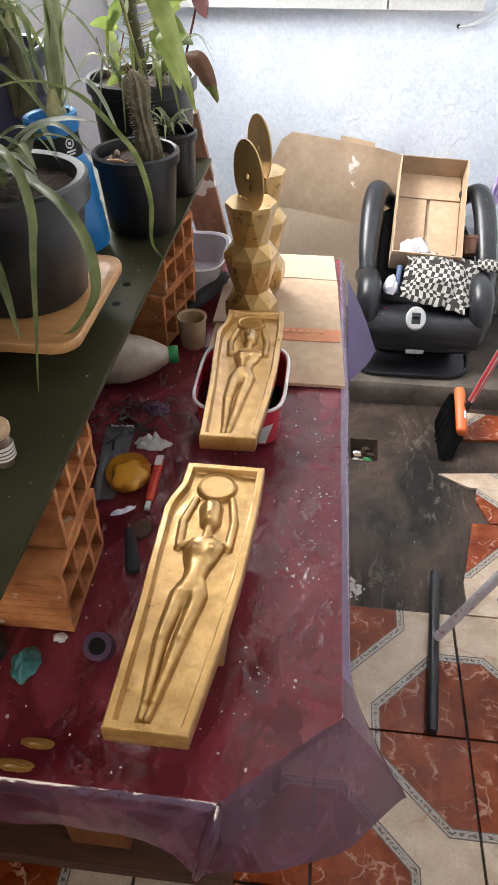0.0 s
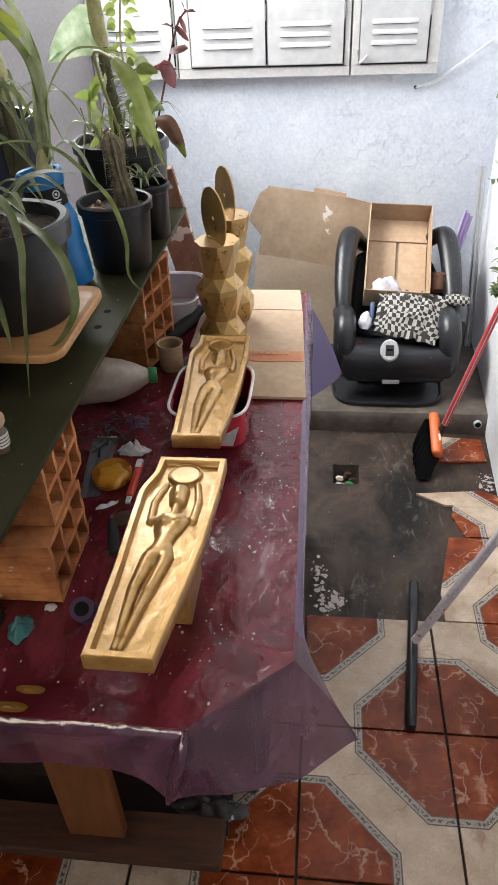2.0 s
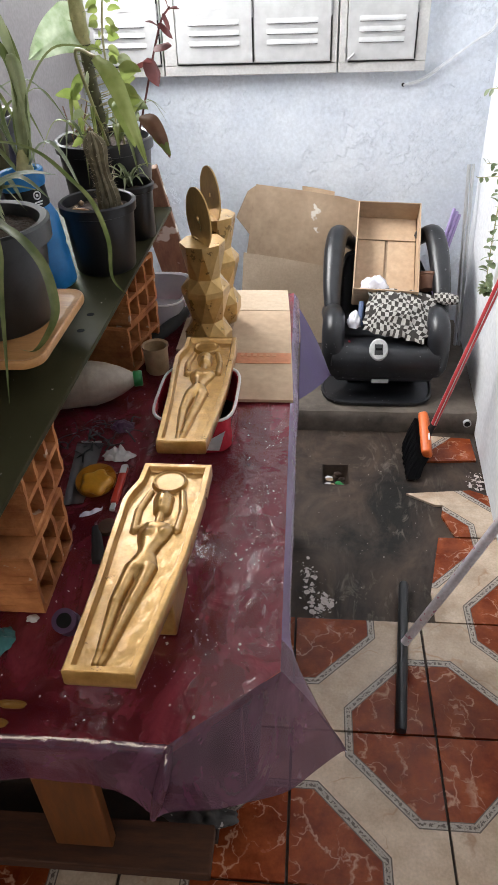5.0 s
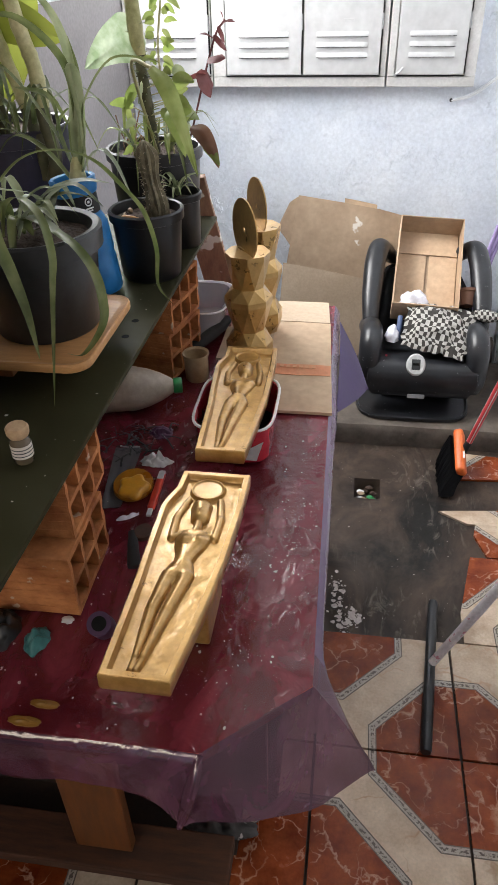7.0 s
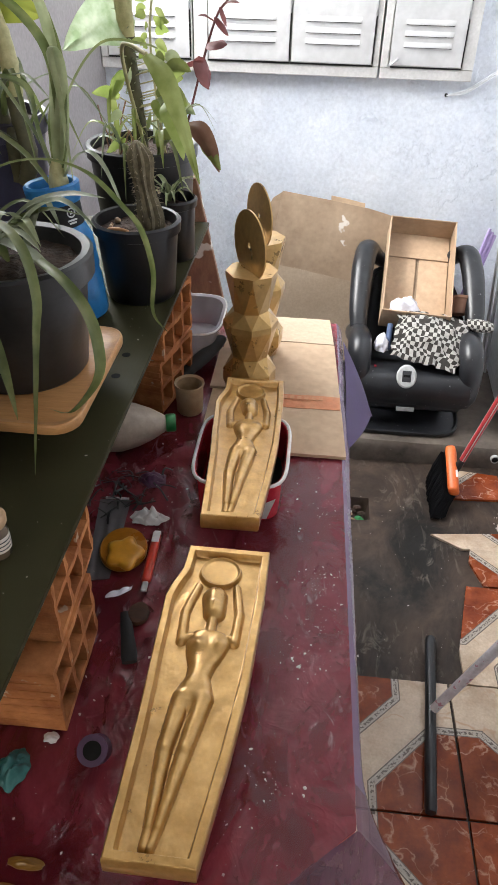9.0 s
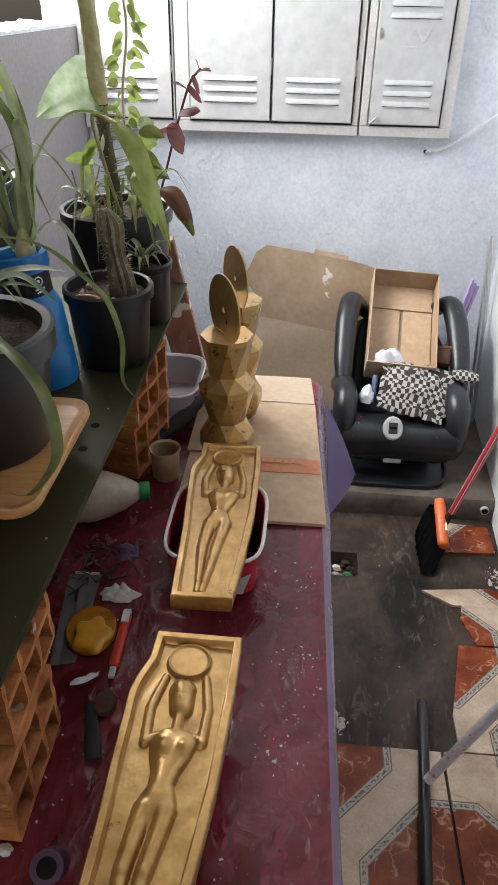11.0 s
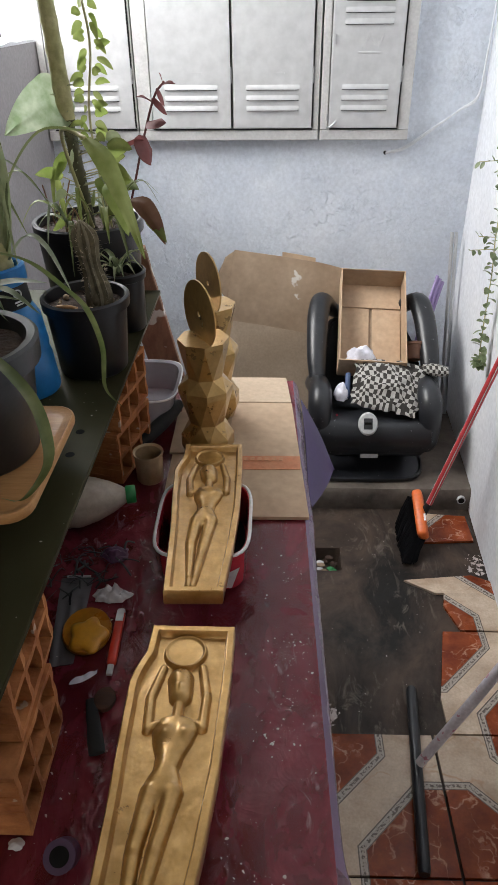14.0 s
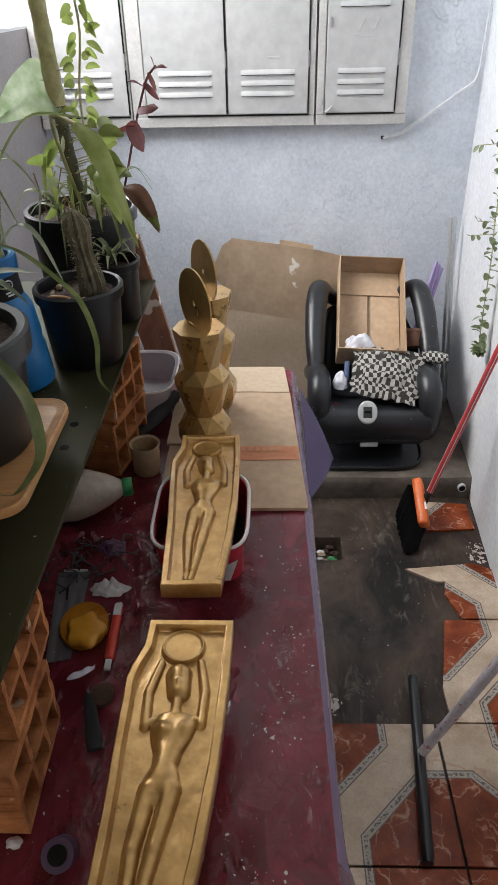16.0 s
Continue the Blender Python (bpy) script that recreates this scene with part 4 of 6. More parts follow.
def flat_card(x0, x1, y0, y1, z, curl=0.0, th=0.006, lift=0.0, slant=0.0):
    def f(u, v):
        x, y = x0 + (x1 - x0 + slant * v) * u, y0 + (y1 - y0) * v
        return (x, y, z + th + 0.0012 * wob(x, y, 0, 14) + curl * v * v + lift * u * u)
    bm = bmesh.new()
    nu, nv = 20, 24
    top = [[Vector(f(i / nu, j / nv)) for j in range(nv + 1)] for i in range(nu + 1)]
    T = [[bm.verts.new(c) for c in r] for r in top]
    B = [[bm.verts.new(c - Vector((0, 0, th))) for c in r] for r in top]
    for i in range(nu):
        for j in range(nv):
            bm.faces.new((T[i][j], T[i + 1][j], T[i + 1][j + 1], T[i][j + 1]))
            bm.faces.new((B[i][j + 1], B[i + 1][j + 1], B[i + 1][j], B[i][j]))
    rim = [(i, 0) for i in range(nu)] + [(nu, j) for j in range(nv)] + [(i, nv) for i in range(nu, 0, -1)] + [(0, j) for j in range(nv, 0, -1)]
    for a, b in zip(rim, rim[1:] + rim[:1]):
        bm.faces.new((T[a[0]][a[1]], B[a[0]][a[1]], B[b[0]][b[1]], T[b[0]][b[1]]))
    return bm


part("panel", flat_card(-0.125, 0.122, -0.281, 0.098, 0.0, slant=-0.02), CARD, p)
part("flap", flat_card(-0.05, 0.101, 0.1, 0.212, 0.001, slant=-0.009), CARD_PALE, p, "paler inner flap")
part("print_band", flat_card(0.0, 0.112, -0.147, -0.104, 0.0068, th=0.0005), PRINT, p, "faded orange printed band")
bm = bmesh.new()
for k in range(6):
    add_box(bm, (0.012 + 0.013 * k, -0.117, 0.0096), (0.0075, 0.011, 0.0004))
part("print_bars", bm, mat("pale_print", (0.56, 0.27, 0.14), rough=0.8), p, "printed marks")
part("fold", flat_card(-0.13, -0.02, -0.1, 0.05, 0.007, th=0.004), CARD_OLD, p)

# ---- child car seat and what lies in it ----
rng_c = random.Random(9)
def add_skin(bm, rows, cols, fn, t, mi=0):
    b2 = grid(rows, cols, fn)
    thicken(b2, t)
    me = bpy.data.meshes.new("tmp")
    b2.to_mesh(me)
    b2.free()
    bm.from_mesh(me)
    bpy.data.meshes.remove(me)


seat = thing("child_car_seat", "worn black plastic child car seat standing on the step", "car seat", (0.6, 2.6, KERB_Z))
PATHS = [(-0.225, 0.1, 0.18, 0.0), (-0.243, 0.15, 0.195, 0.0), (-0.225, 0.195, 0.2, 0.01), (-0.15, 0.2, 0.195, 0.03), (-0.04, 0.165, 0.19, 0.08), (0.06, 0.17, 0.19, 0.12), (0.14, 0.2, 0.185, 0.13), (0.22, 0.27, 0.17, 0.12), (0.29, 0.35, 0.14, 0.06), (0.31, 0.385, 0.1, 0.02)]
SEATP = smooth_path([(a, b, 0) for a, b, c, d in PATHS], 4)
SEATW = smooth_path([(c, d, 0) for a, b, c, d in PATHS], 4)


def bucket(u, v):
    i = min(len(SEATP) - 1, int(round(u * (len(SEATP) - 1))))
    q = v * 2 - 1
    a, b = SEATP[max(0, i - 1)], SEATP[min(len(SEATP) - 1, i + 1)]
    d = (b - a).normalized()
    nrm = Vector((0, -d.y, d.x))
    w, h = SEATW[i].x, SEATW[i].y
    x = w * math.sin(q * math.pi / 2) ** 1 if abs(q) < 1 else w * q
    return Vector((x, SEATP[i].x, SEATP[i].y)) + nrm * h * abs(q) ** 3


bm = bmesh.new()
add_skin(bm, len(SEATP) - 1, 24, bucket, 0.014)
part("shell", bm, BLACK, seat, "scuffed black moulded shell", smooth=50)
for s in (-1, 1):
    ox = 0.02 if s > 0 else 0.0
    rim = smooth_path([(ox + 0.19 * s, -0.07, 0.255), (ox + 0.195 * s, 0.0, 0.33), (ox + 0.192 * s, 0.08, 0.395), (ox + 0.185 * s, 0.16, 0.45), (ox + 0.165 * s, 0.235, 0.475), (0.11 * s, 0.295, 0.41), (0.0, 0.32, 0.38)], 6)
    part("side_wing", tube(rim, [0.027 + 0.013 * math.sin(math.pi * k / (len(rim) - 1)) for k in range(len(rim))], 16, flat=0.8), BLACK, seat, smooth=60)
    arm = smooth_path([(0.185 * s, -0.205, 0.1), (0.19 * s, -0.21, 0.18), (0.19 * s, -0.195, 0.255), (0.188 * s, -0.14, 0.285), (0.19 * s, -0.05, 0.262), (0.192 * s, 0.03, 0.23)], 6)
    part("armrest", tube(arm, [0.032, 0.036] + [0.041] * (len(arm) - 3) + [0.03], 18), BLACK, seat, smooth=60)
bm = bmesh.new()
add_box(bm, (0, -0.205, 0.135), (0.375, 0.07, 0.13), 0.026, seg=4)
part("front_bumper", bm, BLACK, seat, smooth=50)
part("base_tray", lathe([(0.204, 0.0), (0.211, 0.004), (0.212, 0.016), (0.206, 0.018), (0.2, 0.008), (0, 0.007)], 56, 1.0, 1.26, (-0.018, -0.025, 0.001), power=5.5), BLACK, seat, "flat black base with a thin lip", smooth=40)
part("base_block", box((0, 0.03, 0.07), (0.28, 0.34, 0.12), 0.02), BLACK_MATT, seat)
dial = lathe([(0.0, 0.0), (0.035, 0.0), (0.036, 0.006), (0.031, 0.012), (0.0, 0.013)], 36, 0.95, 1.12)
ob = part("dial", dial, GREYPLASTIC, seat, "pale grey belt adjuster dial", smooth=40)
ob.matrix_basis = pose(-0.026, -0.236, 0.21, 58, 0, 0)
bm = bmesh.new()
add_box(bm, (0, 0, 0.0125), (0.03, 0.038, 0.003), 0.001)
sl = part("slot_frame", bm, POT_GREY, ob)
part("slot", box((0.0, 0.001, 0.0148), (0.022, 0.008, 0.002)), DARK_GAP, ob)
part("tag", box((-0.012, -0.243, 0.083), (0.062, 0.004, 0.016), 0.001), GREYPLASTIC, seat, "small pale tag")
part("red_mark", box((-0.13, -0.196, 0.222), (0.007, 0.012, 0.002), 0.0), RED, seat)

p = thing("cardboard_tray_box", "open empty brown cardboard box propped in the car seat", "box", (0.6245, 2.877, 0.652))
BU = Vector((0.99, -0.06, -0.04)).normalized()
BV = Vector((-0.06, -0.84, -0.535)).normalized()
BN = BU.cross(BV).normalized()
BU = BV.cross(BN).normalized()
ROT = Matrix((BU, BV, BN)).transposed()
W, H, D, T_ = 0.236, 0.405, 0.105, 0.004


def bx(c, s):
    return box(ROT @ Vector(c), s, 0.0008, ROT)


part("side", bx((-W / 2, H / 2, D / 2), (T_, H, D)), CARD, p)
part("side", bx((W / 2, H / 2, D / 2), (T_, H, D)), CARD, p)
part("end", bx((0, T_ / 2, D / 2), (W - T_, T_, D)), CARD_OLD, p)
part("end", bx((0, H - T_ / 2, D / 2), (W - T_, T_, D)), CARD, p)
part("bottom", bx((0, H / 2, D + 0.003), (W, H, T_)), CARD_OLD, p)
part("flap", bx((-W / 4 + 0.0008, H * 0.62, D - 0.005), (W / 2 - 0.012, H * 0.7, T_)), CARD, p)
part("flap", bx((W / 4 + 0.0008, H * 0.62, D - 0.005), (W / 2 - 0.012, H * 0.7, T_)), CARD, p)
part("flap", bx((0, H * 0.14, D - 0.011), (W - 0.01, H * 0.26, T_)), CARD, p)

CH_W = mat("check_white", (0.36, 0.35, 0.33), (0.46, 0.45, 0.42), rough=0.9, scale=60)
CH_B = mat("check_black", (0.025, 0.022, 0.02), (0.045, 0.04, 0.036), rough=0.9, scale=60)
NU, NV = 19, 13


def cloth(u, v):
    tl, tr, bl, br = Vector((0.54, 2.575, 0.435)), Vector((0.79, 2.56, 0.4)), Vector((0.515, 2.41, 0.335)), Vector((0.735, 2.375, 0.3))
    p_ = tl.lerp(tr, u).lerp(bl.lerp(br, u), v)
    p_.z += 0.03 * math.sin(math.pi * u) * math.sin(math.pi * v) ** 0.7
    p_.y -= 0.02 * math.sin(math.pi * v)
    return p_ + Vector((wob(u, v, 0, 6), wob(u, v, 2, 6), 1.4 * wob(u, v, 5, 7))) * 0.012


bm = grid(NU, NV, cloth)
bm.faces.ensure_lookup_table()
for k, f in enumerate(bm.faces):
    i, j = divmod(k, NV)
    f.material_index = 0 if (i % 2 == 0 and j % 2 == 0) else 1
    if i % 2 == 1 and j % 2 == 1:
        f.material_index = 0 if rng_c.random() < 0.85 else 1
bmesh.ops.subdivide_edges(bm, edges=bm.edges[:], cuts=1, use_grid_fill=True, smooth=0.6)
thicken(bm, 0.004)
cl = solo("checked_cloth", bm, [CH_W, CH_B], "crumpled black and white checked cloth in the car seat", "cloth", smooth=70)


def tail(u, v):
    a = Vector((0.78, 2.55, 0.4)).lerp(Vector((0.862, 2.52, 0.405)), u)
    w = 0.018 + 0.012 * math.sin(3 * u)
    ang = v * 2 * math.pi
    return a + Vector((0, math.cos(ang) * w, math.sin(ang) * w * 0.7 + 0.006 * wob(u, v, 0, 8)))


bm = grid(9, 10, tail)
bm.faces.ensure_lookup_table()
for k, f in enumerate(bm.faces):
    i, j = divmod(k, 10)
    f.material_index = 0 if (i + j) % 2 == 0 else 1
tl_ = new("gathered_end", finish("gathered_end", bm, [CH_W, CH_B], 70))
tl_.parent = cl


def paper_dome(c, rx, ry, rz, seed):
    """A crumpled, rounded hump."""
    def f(u, v):
        a, b = 2 * math.pi * u, 0.5 * math.pi * v
        r = 1 + 0.3 * wob(math.cos(a) * math.cos(b), math.sin(a) * math.cos(b), math.sin(b), 2.4, seed)
        return (c[0] + rx * r * math.cos(a) * math.cos(b), c[1] + ry * r * math.sin(a) * math.cos(b), c[2] + rz * r * math.sin(b))
    bm = grid(28, 10, f)
    bmesh.ops.remove_doubles(bm, verts=bm.verts, dist=1e-5)
    return bm


solo("white_paper", paper_dome((0.562, 2.585, 0.408), 0.055, 0.03, 0.062, 2.0), PAPER, "white crumpled paper behind the checked cloth", "paper", smooth=60)
solo("white_rag", paper_dome((0.488, 2.475, 0.325), 0.026, 0.035, 0.05, 5.0), PAPER, "white rag stuffed beside the checked cloth", "rag", smooth=60)
solo("blue_tube", tube([(0.508, 2.455, 0.33), (0.514, 2.52, 0.395)], 0.01, 14), mat("grey_blue", (0.05, 0.09, 0.19), (0.09, 0.13, 0.24), rough=0.6), "short blue tube beside the checked cloth", "tube", smooth=50)
p = thing("brown_pot", "brown clay ring of an empty pot behind the box", "flower pot", (0.762, 2.66, 0.435), (-40, 0, 0))
part("pot_wall", lathe([(0.026, -0.05), (0.036, 0.0), (0.039, 0.002), (0.039, 0.012), (0.033, 0.012), (0.024, -0.04), (0, -0.045)], 32), mat("brown_clay", (0.16, 0.075, 0.045), (0.22, 0.11, 0.07), rough=0.6), p, smooth=40)


# ---- cardboard against the wall, plank ----
def sheet4(tl, tr, bl, br, amp=0.006, th=0.005, n=18):
    tl, tr, bl, br = map(Vector, (tl, tr, bl, br))

    def f(u, v):
        q = tl.lerp(tr, u).lerp(bl.lerp(br, u), v)
        return q + Vector((0, amp * wob(q.x, q.y, q.z, 7) + 0.004 * math.sin(3 * u), 0))
    return thicken(grid(n, n, f), th)


p = thing("cardboard_sheet", "stained brown cardboard sheet leaning against the wall", "cardboard", (0.25, 2.9, KERB_Z))
q = Vector((0.25, 2.9, KERB_Z))


def rel4(*pts):
    return [Vector(a) - q for a in pts]


part("upper_panel", sheet4(*rel4((0.095, 2.965, 0.7), (0.42, 2.965, 0.65), (0.05, 2.895, 0.415), (0.385, 2.9, 0.35))), CARD_OLD, p)
part("side_panel", sheet4(*rel4((0.419, 2.966, 0.651), (0.56, 2.957, 0.615), (0.384, 2.901, 0.351), (0.53, 2.895, 0.325))), CARD_OLD, p)
part("torn_corner", sheet4(*rel4((0.06, 2.962, 0.672), (0.1, 2.968, 0.698), (0.015, 2.925, 0.58), (0.07, 2.925, 0.5))), CARD_OLD, p)
part("lower_panel", sheet4(*rel4((0.04, 2.9, 0.44), (0.41, 2.905, 0.375), (0.02, 2.8, 0.075), (0.42, 2.8, 0.075))), mat("grey_cardboard", (0.35, 0.26, 0.18), (0.45, 0.35, 0.255), rough=0.85, scale=4), p, "greyer lower panel")
part("loose_strip", sheet4(*rel4((0.28, 2.975, 0.688), (0.41, 2.975, 0.665), (0.28, 2.973, 0.66), (0.41, 2.973, 0.635))), CARD, p)

a, b = Vector((0.1, 2.02, 0.0)), Vector((-0.055, 1.7, 1.09))
d = (b - a).normalized()
side = Vector((1, 0.1, 0)).cross(d).normalized().cross(d) * -1
ROT2 = Matrix((side.normalized(), d.cross(side).normalized() * -1, d)).transposed()
solo("leaning_plank", box((a + b) / 2, (0.07, 0.018, (b - a).length), 0.002, ROT2), WOOD_OLD, "old brown plank with white paint patches leaning on the table end", "plank")
solo("pale_strip", tube([(-0.008, 1.9, 0.0), (-0.068, 1.752, 0.758), (-0.093, 1.735, 0.861)], [0.013, 0.013, 0.013], 4), GREYPLASTIC, "pale grey strip leaning on the table end", "strip")

# ---- things on the table ----
p = thing("clay_cup", "small ochre cup standing on the table", "cup", (0.024, 1.312, TZ + 0.001))
part("cup_wall", lathe([(0.0, 0), (0.021, 0.0), (0.0235, 0.004), (0.0245, 0.05), (0.027, 0.056), (0.0265, 0.059), (0.0225, 0.056), (0.021, 0.008), (0.0, 0.007)], 36), mat("ochre_clay", (0.34, 0.22, 0.11), (0.5, 0.38, 0.24), rough=0.5, scale=25), p, smooth=40)

p = thing("plastic_tub", "cloudy white plastic tub with a dirty rim", "tub", (-0.022, 1.555, TZ + 0.008))
part("tub_wall", lathe([(0.056, 0.0), (0.062, 0.004), (0.07, 0.06), (0.076, 0.062), (0.076, 0.066), (0.069, 0.064), (0.06, 0.007), (0, 0.006)], 48, 1.0, 1.2, power=4.0), sheet_mat("cloudy_plastic", (0.85, 0.83, 0.86), 0.45, 0.38, rough=0.2, body=(0.55, 0.52, 0.56), wrinkle=0.1), p, smooth=40)
part("tub_rim", tube([(0.0762 * ((abs(math.cos(2 * math.pi * k / 48)) ** 4 + abs(math.sin(2 * math.pi * k / 48)) ** 4) ** -0.25) * math.cos(2 * math.pi * k / 48), 1.2 * 0.0762 * ((abs(math.cos(2 * math.pi * k / 48)) ** 4 + abs(math.sin(2 * math.pi * k / 48)) ** 4) ** -0.25) * math.sin(2 * math.pi * k / 48), 0.064) for k in range(49)], 0.0022, 8), WHITE, p, smooth=60)
pts = smooth_path([(-0.01, 1.405, TZ + 0.016), (0.012, 1.44, TZ + 0.022), (0.035, 1.49, TZ + 0.026), (0.052, 1.535, TZ + 0.03)], 5)
solo("black_glove", tube(pts, [0.01 + 0.006 * math.sin(0.5 + 2.4 * k / (len(pts) - 1)) + 0.002 * wob(k, 0, 0, 1.7) for k in range(len(pts))], 12, 0.8), BLACK_MATT, "crumpled black rubber glove beside the tub", "glove", smooth=60)

p = thing("plastic_bottle", "white plastic bottle with a green cap lying under the shelf", "bottle", (0.0, 1.205, TZ + 0.0445), (0, 0, 14))
prof = [(0.0, -0.25), (0.036, -0.25), (0.041, -0.243), (0.042, -0.2), (0.042, -0.1), (0.0415, -0.085), (0.0425, -0.08), (0.042, -0.07), (0.036, -0.045), (0.026, -0.02), (0.015, -0.001), (0.0125, 0.002), (0.0125, 0.004), (0, 0.004)]
bm = lathe(prof, 36)
bmesh.ops.rotate(bm, verts=bm.verts, cent=(0, 0, 0), matrix=Matrix.Rotation(radians(90), 3, "Y"))
part("bottle_body", bm, mat("milky_plastic", (0.36, 0.29, 0.23), (0.53, 0.45, 0.37), rough=0.4, scale=13), p, smooth=40)
bm = lathe([(0.0, 0.003), (0.0145, 0.003), (0.015, 0.004), (0.015, 0.017), (0.0135, 0.019), (0, 0.019)], 28)
bmesh.ops.rotate(bm, verts=bm.verts, cent=(0, 0, 0), matrix=Matrix.Rotation(radians(90), 3, "Y"))
part("cap", bm, GREEN_CAP, p, "green screw cap", smooth=40)

p = thing("cork_vial", "small glass vial with a cork and paper label on the shelf", "vial", (-0.057, 0.735, SZ + 0.0005))
part("vial_glass", lathe([(0, 0), (0.0115, 0), (0.0125, 0.002), (0.0125, 0.03), (0.0105, 0.034), (0.0105, 0.037), (0, 0.037)], 28), mat("brown_glass", (0.16, 0.12, 0.08), (0.22, 0.17, 0.11), rough=0.12, transmission=0.3), p, smooth=40)
lab = part("label", lathe([(0.0128, 0.009), (0.0129, 0.009), (0.0129, 0.026), (0.0128, 0.026)], 28), mat("paper_label", (0.62, 0.58, 0.52), rough=0.8), p, smooth=40)
for k in range(3):
    part("label_bar", lathe([(0.01295, 0.012 + 0.0045 * k), (0.0131, 0.012 + 0.0045 * k), (0.0131, 0.0132 + 0.0045 * k), (0.01295, 0.0132 + 0.0045 * k)], 28), POT_GREY, lab)
part("cork", lathe([(0, 0.036), (0.0115, 0.036), (0.0135, 0.04), (0.0138, 0.047), (0.012, 0.05), (0, 0.0505)], 24), mat("cork", (0.42, 0.27, 0.15), (0.52, 0.36, 0.22), rough=0.9, scale=60), p, smooth=40)

WAX = mat("amber_wax", (0.36, 0.13, 0.008), (0.46, 0.19, 0.015), rough=0.3, scale=20, transmission=0.0)
p = thing("amber_mould", "amber flower-shaped wax mould on a round base", "mould", (-0.008, 0.952, TZ + 0.001), (0, 0, 10))
part("base_disc", lathe([(0, 0), (0.03, 0), (0.0325, 0.002), (0.033, 0.007), (0.0315, 0.0095), (0, 0.01)], 44, 1.0, 1.22), WAX, p, smooth=50)
bm = bmesh.new()
rows = []
for r, z in ((0.0235, 0.0095), (0.0245, 0.012), (0.0235, 0.0165), (0.0185, 0.0185), (0.009, 0.0178)):
    rows.append([bm.verts.new((0.003 + r * (1 + 0.14 * math.cos(5 * 2 * math.pi * k / 50)) * math.cos(2 * math.pi * k / 50), -0.016 + 1.15 * r * (1 + 0.14 * math.cos(5 * 2 * math.pi * k / 50)) * math.sin(2 * math.pi * k / 50), z)) for k in range(50)])
for r0, r1 in zip(rows, rows[1:]):
    for k in range(50):
        bm.faces.new((r0[k], r0[(k + 1) % 50], r1[(k + 1) % 50], r1[k]))
bm.faces.new(rows[-1])
part("flower", bm, mat("amber_wax_pale", (0.56, 0.24, 0.015), (0.64, 0.31, 0.03), rough=0.35, scale=20), p, "raised five-lobed flower", smooth=60)

p = thing("red_cutter", "red plastic craft knife with a grey tip", "knife", (0.034, 0.94, TZ + 0.007), (0, 0, 92))
part("handle", box((0, 0, 0), (0.088, 0.0125, 0.009), 0.003), RED_PEN, p, smooth=50)
part("paint_smear", box((0.036, 0.0, 0.0042), (0.02, 0.0105, 0.0016), 0.0006), WHITE, p, "smear of white paint")
part("tip", box((-0.0525, 0, 0), (0.016, 0.008, 0.005), 0.0015), GREYPLASTIC, p)
part("end_cap", box((0.047, 0, 0), (0.006, 0.0105, 0.008), 0.002), WHITE, p)

p = thing("flat_brush", "flat black brush with a round brown wooden end", "brush", (0.033, 0.807, TZ + 0.007))
pts = [(-0.012, 0.036, 0), (0, 0, 0.001), (0.011, -0.035, -0.001)]
part("bristles", tube(smooth_path(pts, 5), [0.006, 0.0065, 0.007, 0.0075, 0.008, 0.008, 0.0085, 0.009, 0.0095, 0.0095, 0.009], 12, 0.42), BLACK_MATT, p, smooth=50)
part("wooden_end", lathe([(0, -0.006), (0.012, -0.006), (0.0135, -0.002), (0.013, 0.002), (0.01, 0.0035), (0, 0.004)], 28, 1.0, 1.25, (0.005, 0.037, 0)), WOOD_FOOT, p, "brown wooden end", smooth=50)


def crumple(c, rx, ry, h, seed, n=18):
    def f(u, v):
        x, y = (u - 0.5) * 2, (v - 0.5) * 2
        x, y = x * math.sqrt(1 - y * y / 2), y * math.sqrt(1 - x * x / 2)
        r = min(1.0, math.hypot(x, y))
        z = h * (1 - r ** 2) * (0.4 + 0.9 * abs(wob(u, v, seed, 4))) + 0.15 * h * wob(u, v, seed, 11)
        return (c[0] + rx * x * (1 + 0.25 * wob(x, y, seed, 2)), c[1] + ry * y * (1 + 0.25 * wob(y, x, seed, 2)), c[2] + max(0.0008, z))
    return thicken(grid(n, n, f), 0.0012)


solo("white_rag", crumple((0.012, 1.022, TZ + 0.001), 0.026, 0.014, 0.026, 1.3), WHITE, "small crumpled white rag on the table", "rag", smooth=70)
g = random.Random(31)
bm = bmesh.new()
for k in range(46):
    a = Vector((-0.035 + g.uniform(-0.05, 0.05), 1.075 + g.uniform(-0.05, 0.05), TZ + 0.003))
    d = Vector((g.uniform(-1, 1), g.uniform(-1, 1), 0)).normalized() * g.uniform(0.02, 0.045)
    e = a + d
    add_tube(bm, smooth_path([a, a.lerp(e, 0.5) + Vector((g.uniform(-0.01, 0.01), g.uniform(-0.01, 0.01), g.uniform(0.001, 0.009))), e], 4), [g.uniform(0.0005, 0.002)] * 9, 5, flat=0.5)
solo("dark_netting", bm, BLACK, "tangled strands of black plastic netting under the shelf", "netting", smooth=70)
solo("purple_scrap", crumple((0.0, 1.11, TZ + 0.001), 0.022, 0.018, 0.016, 6.2), mat("purple_scrap", (0.09, 0.03, 0.08), rough=0.4), "scrap of dark purple plastic", "scrap", smooth=70)
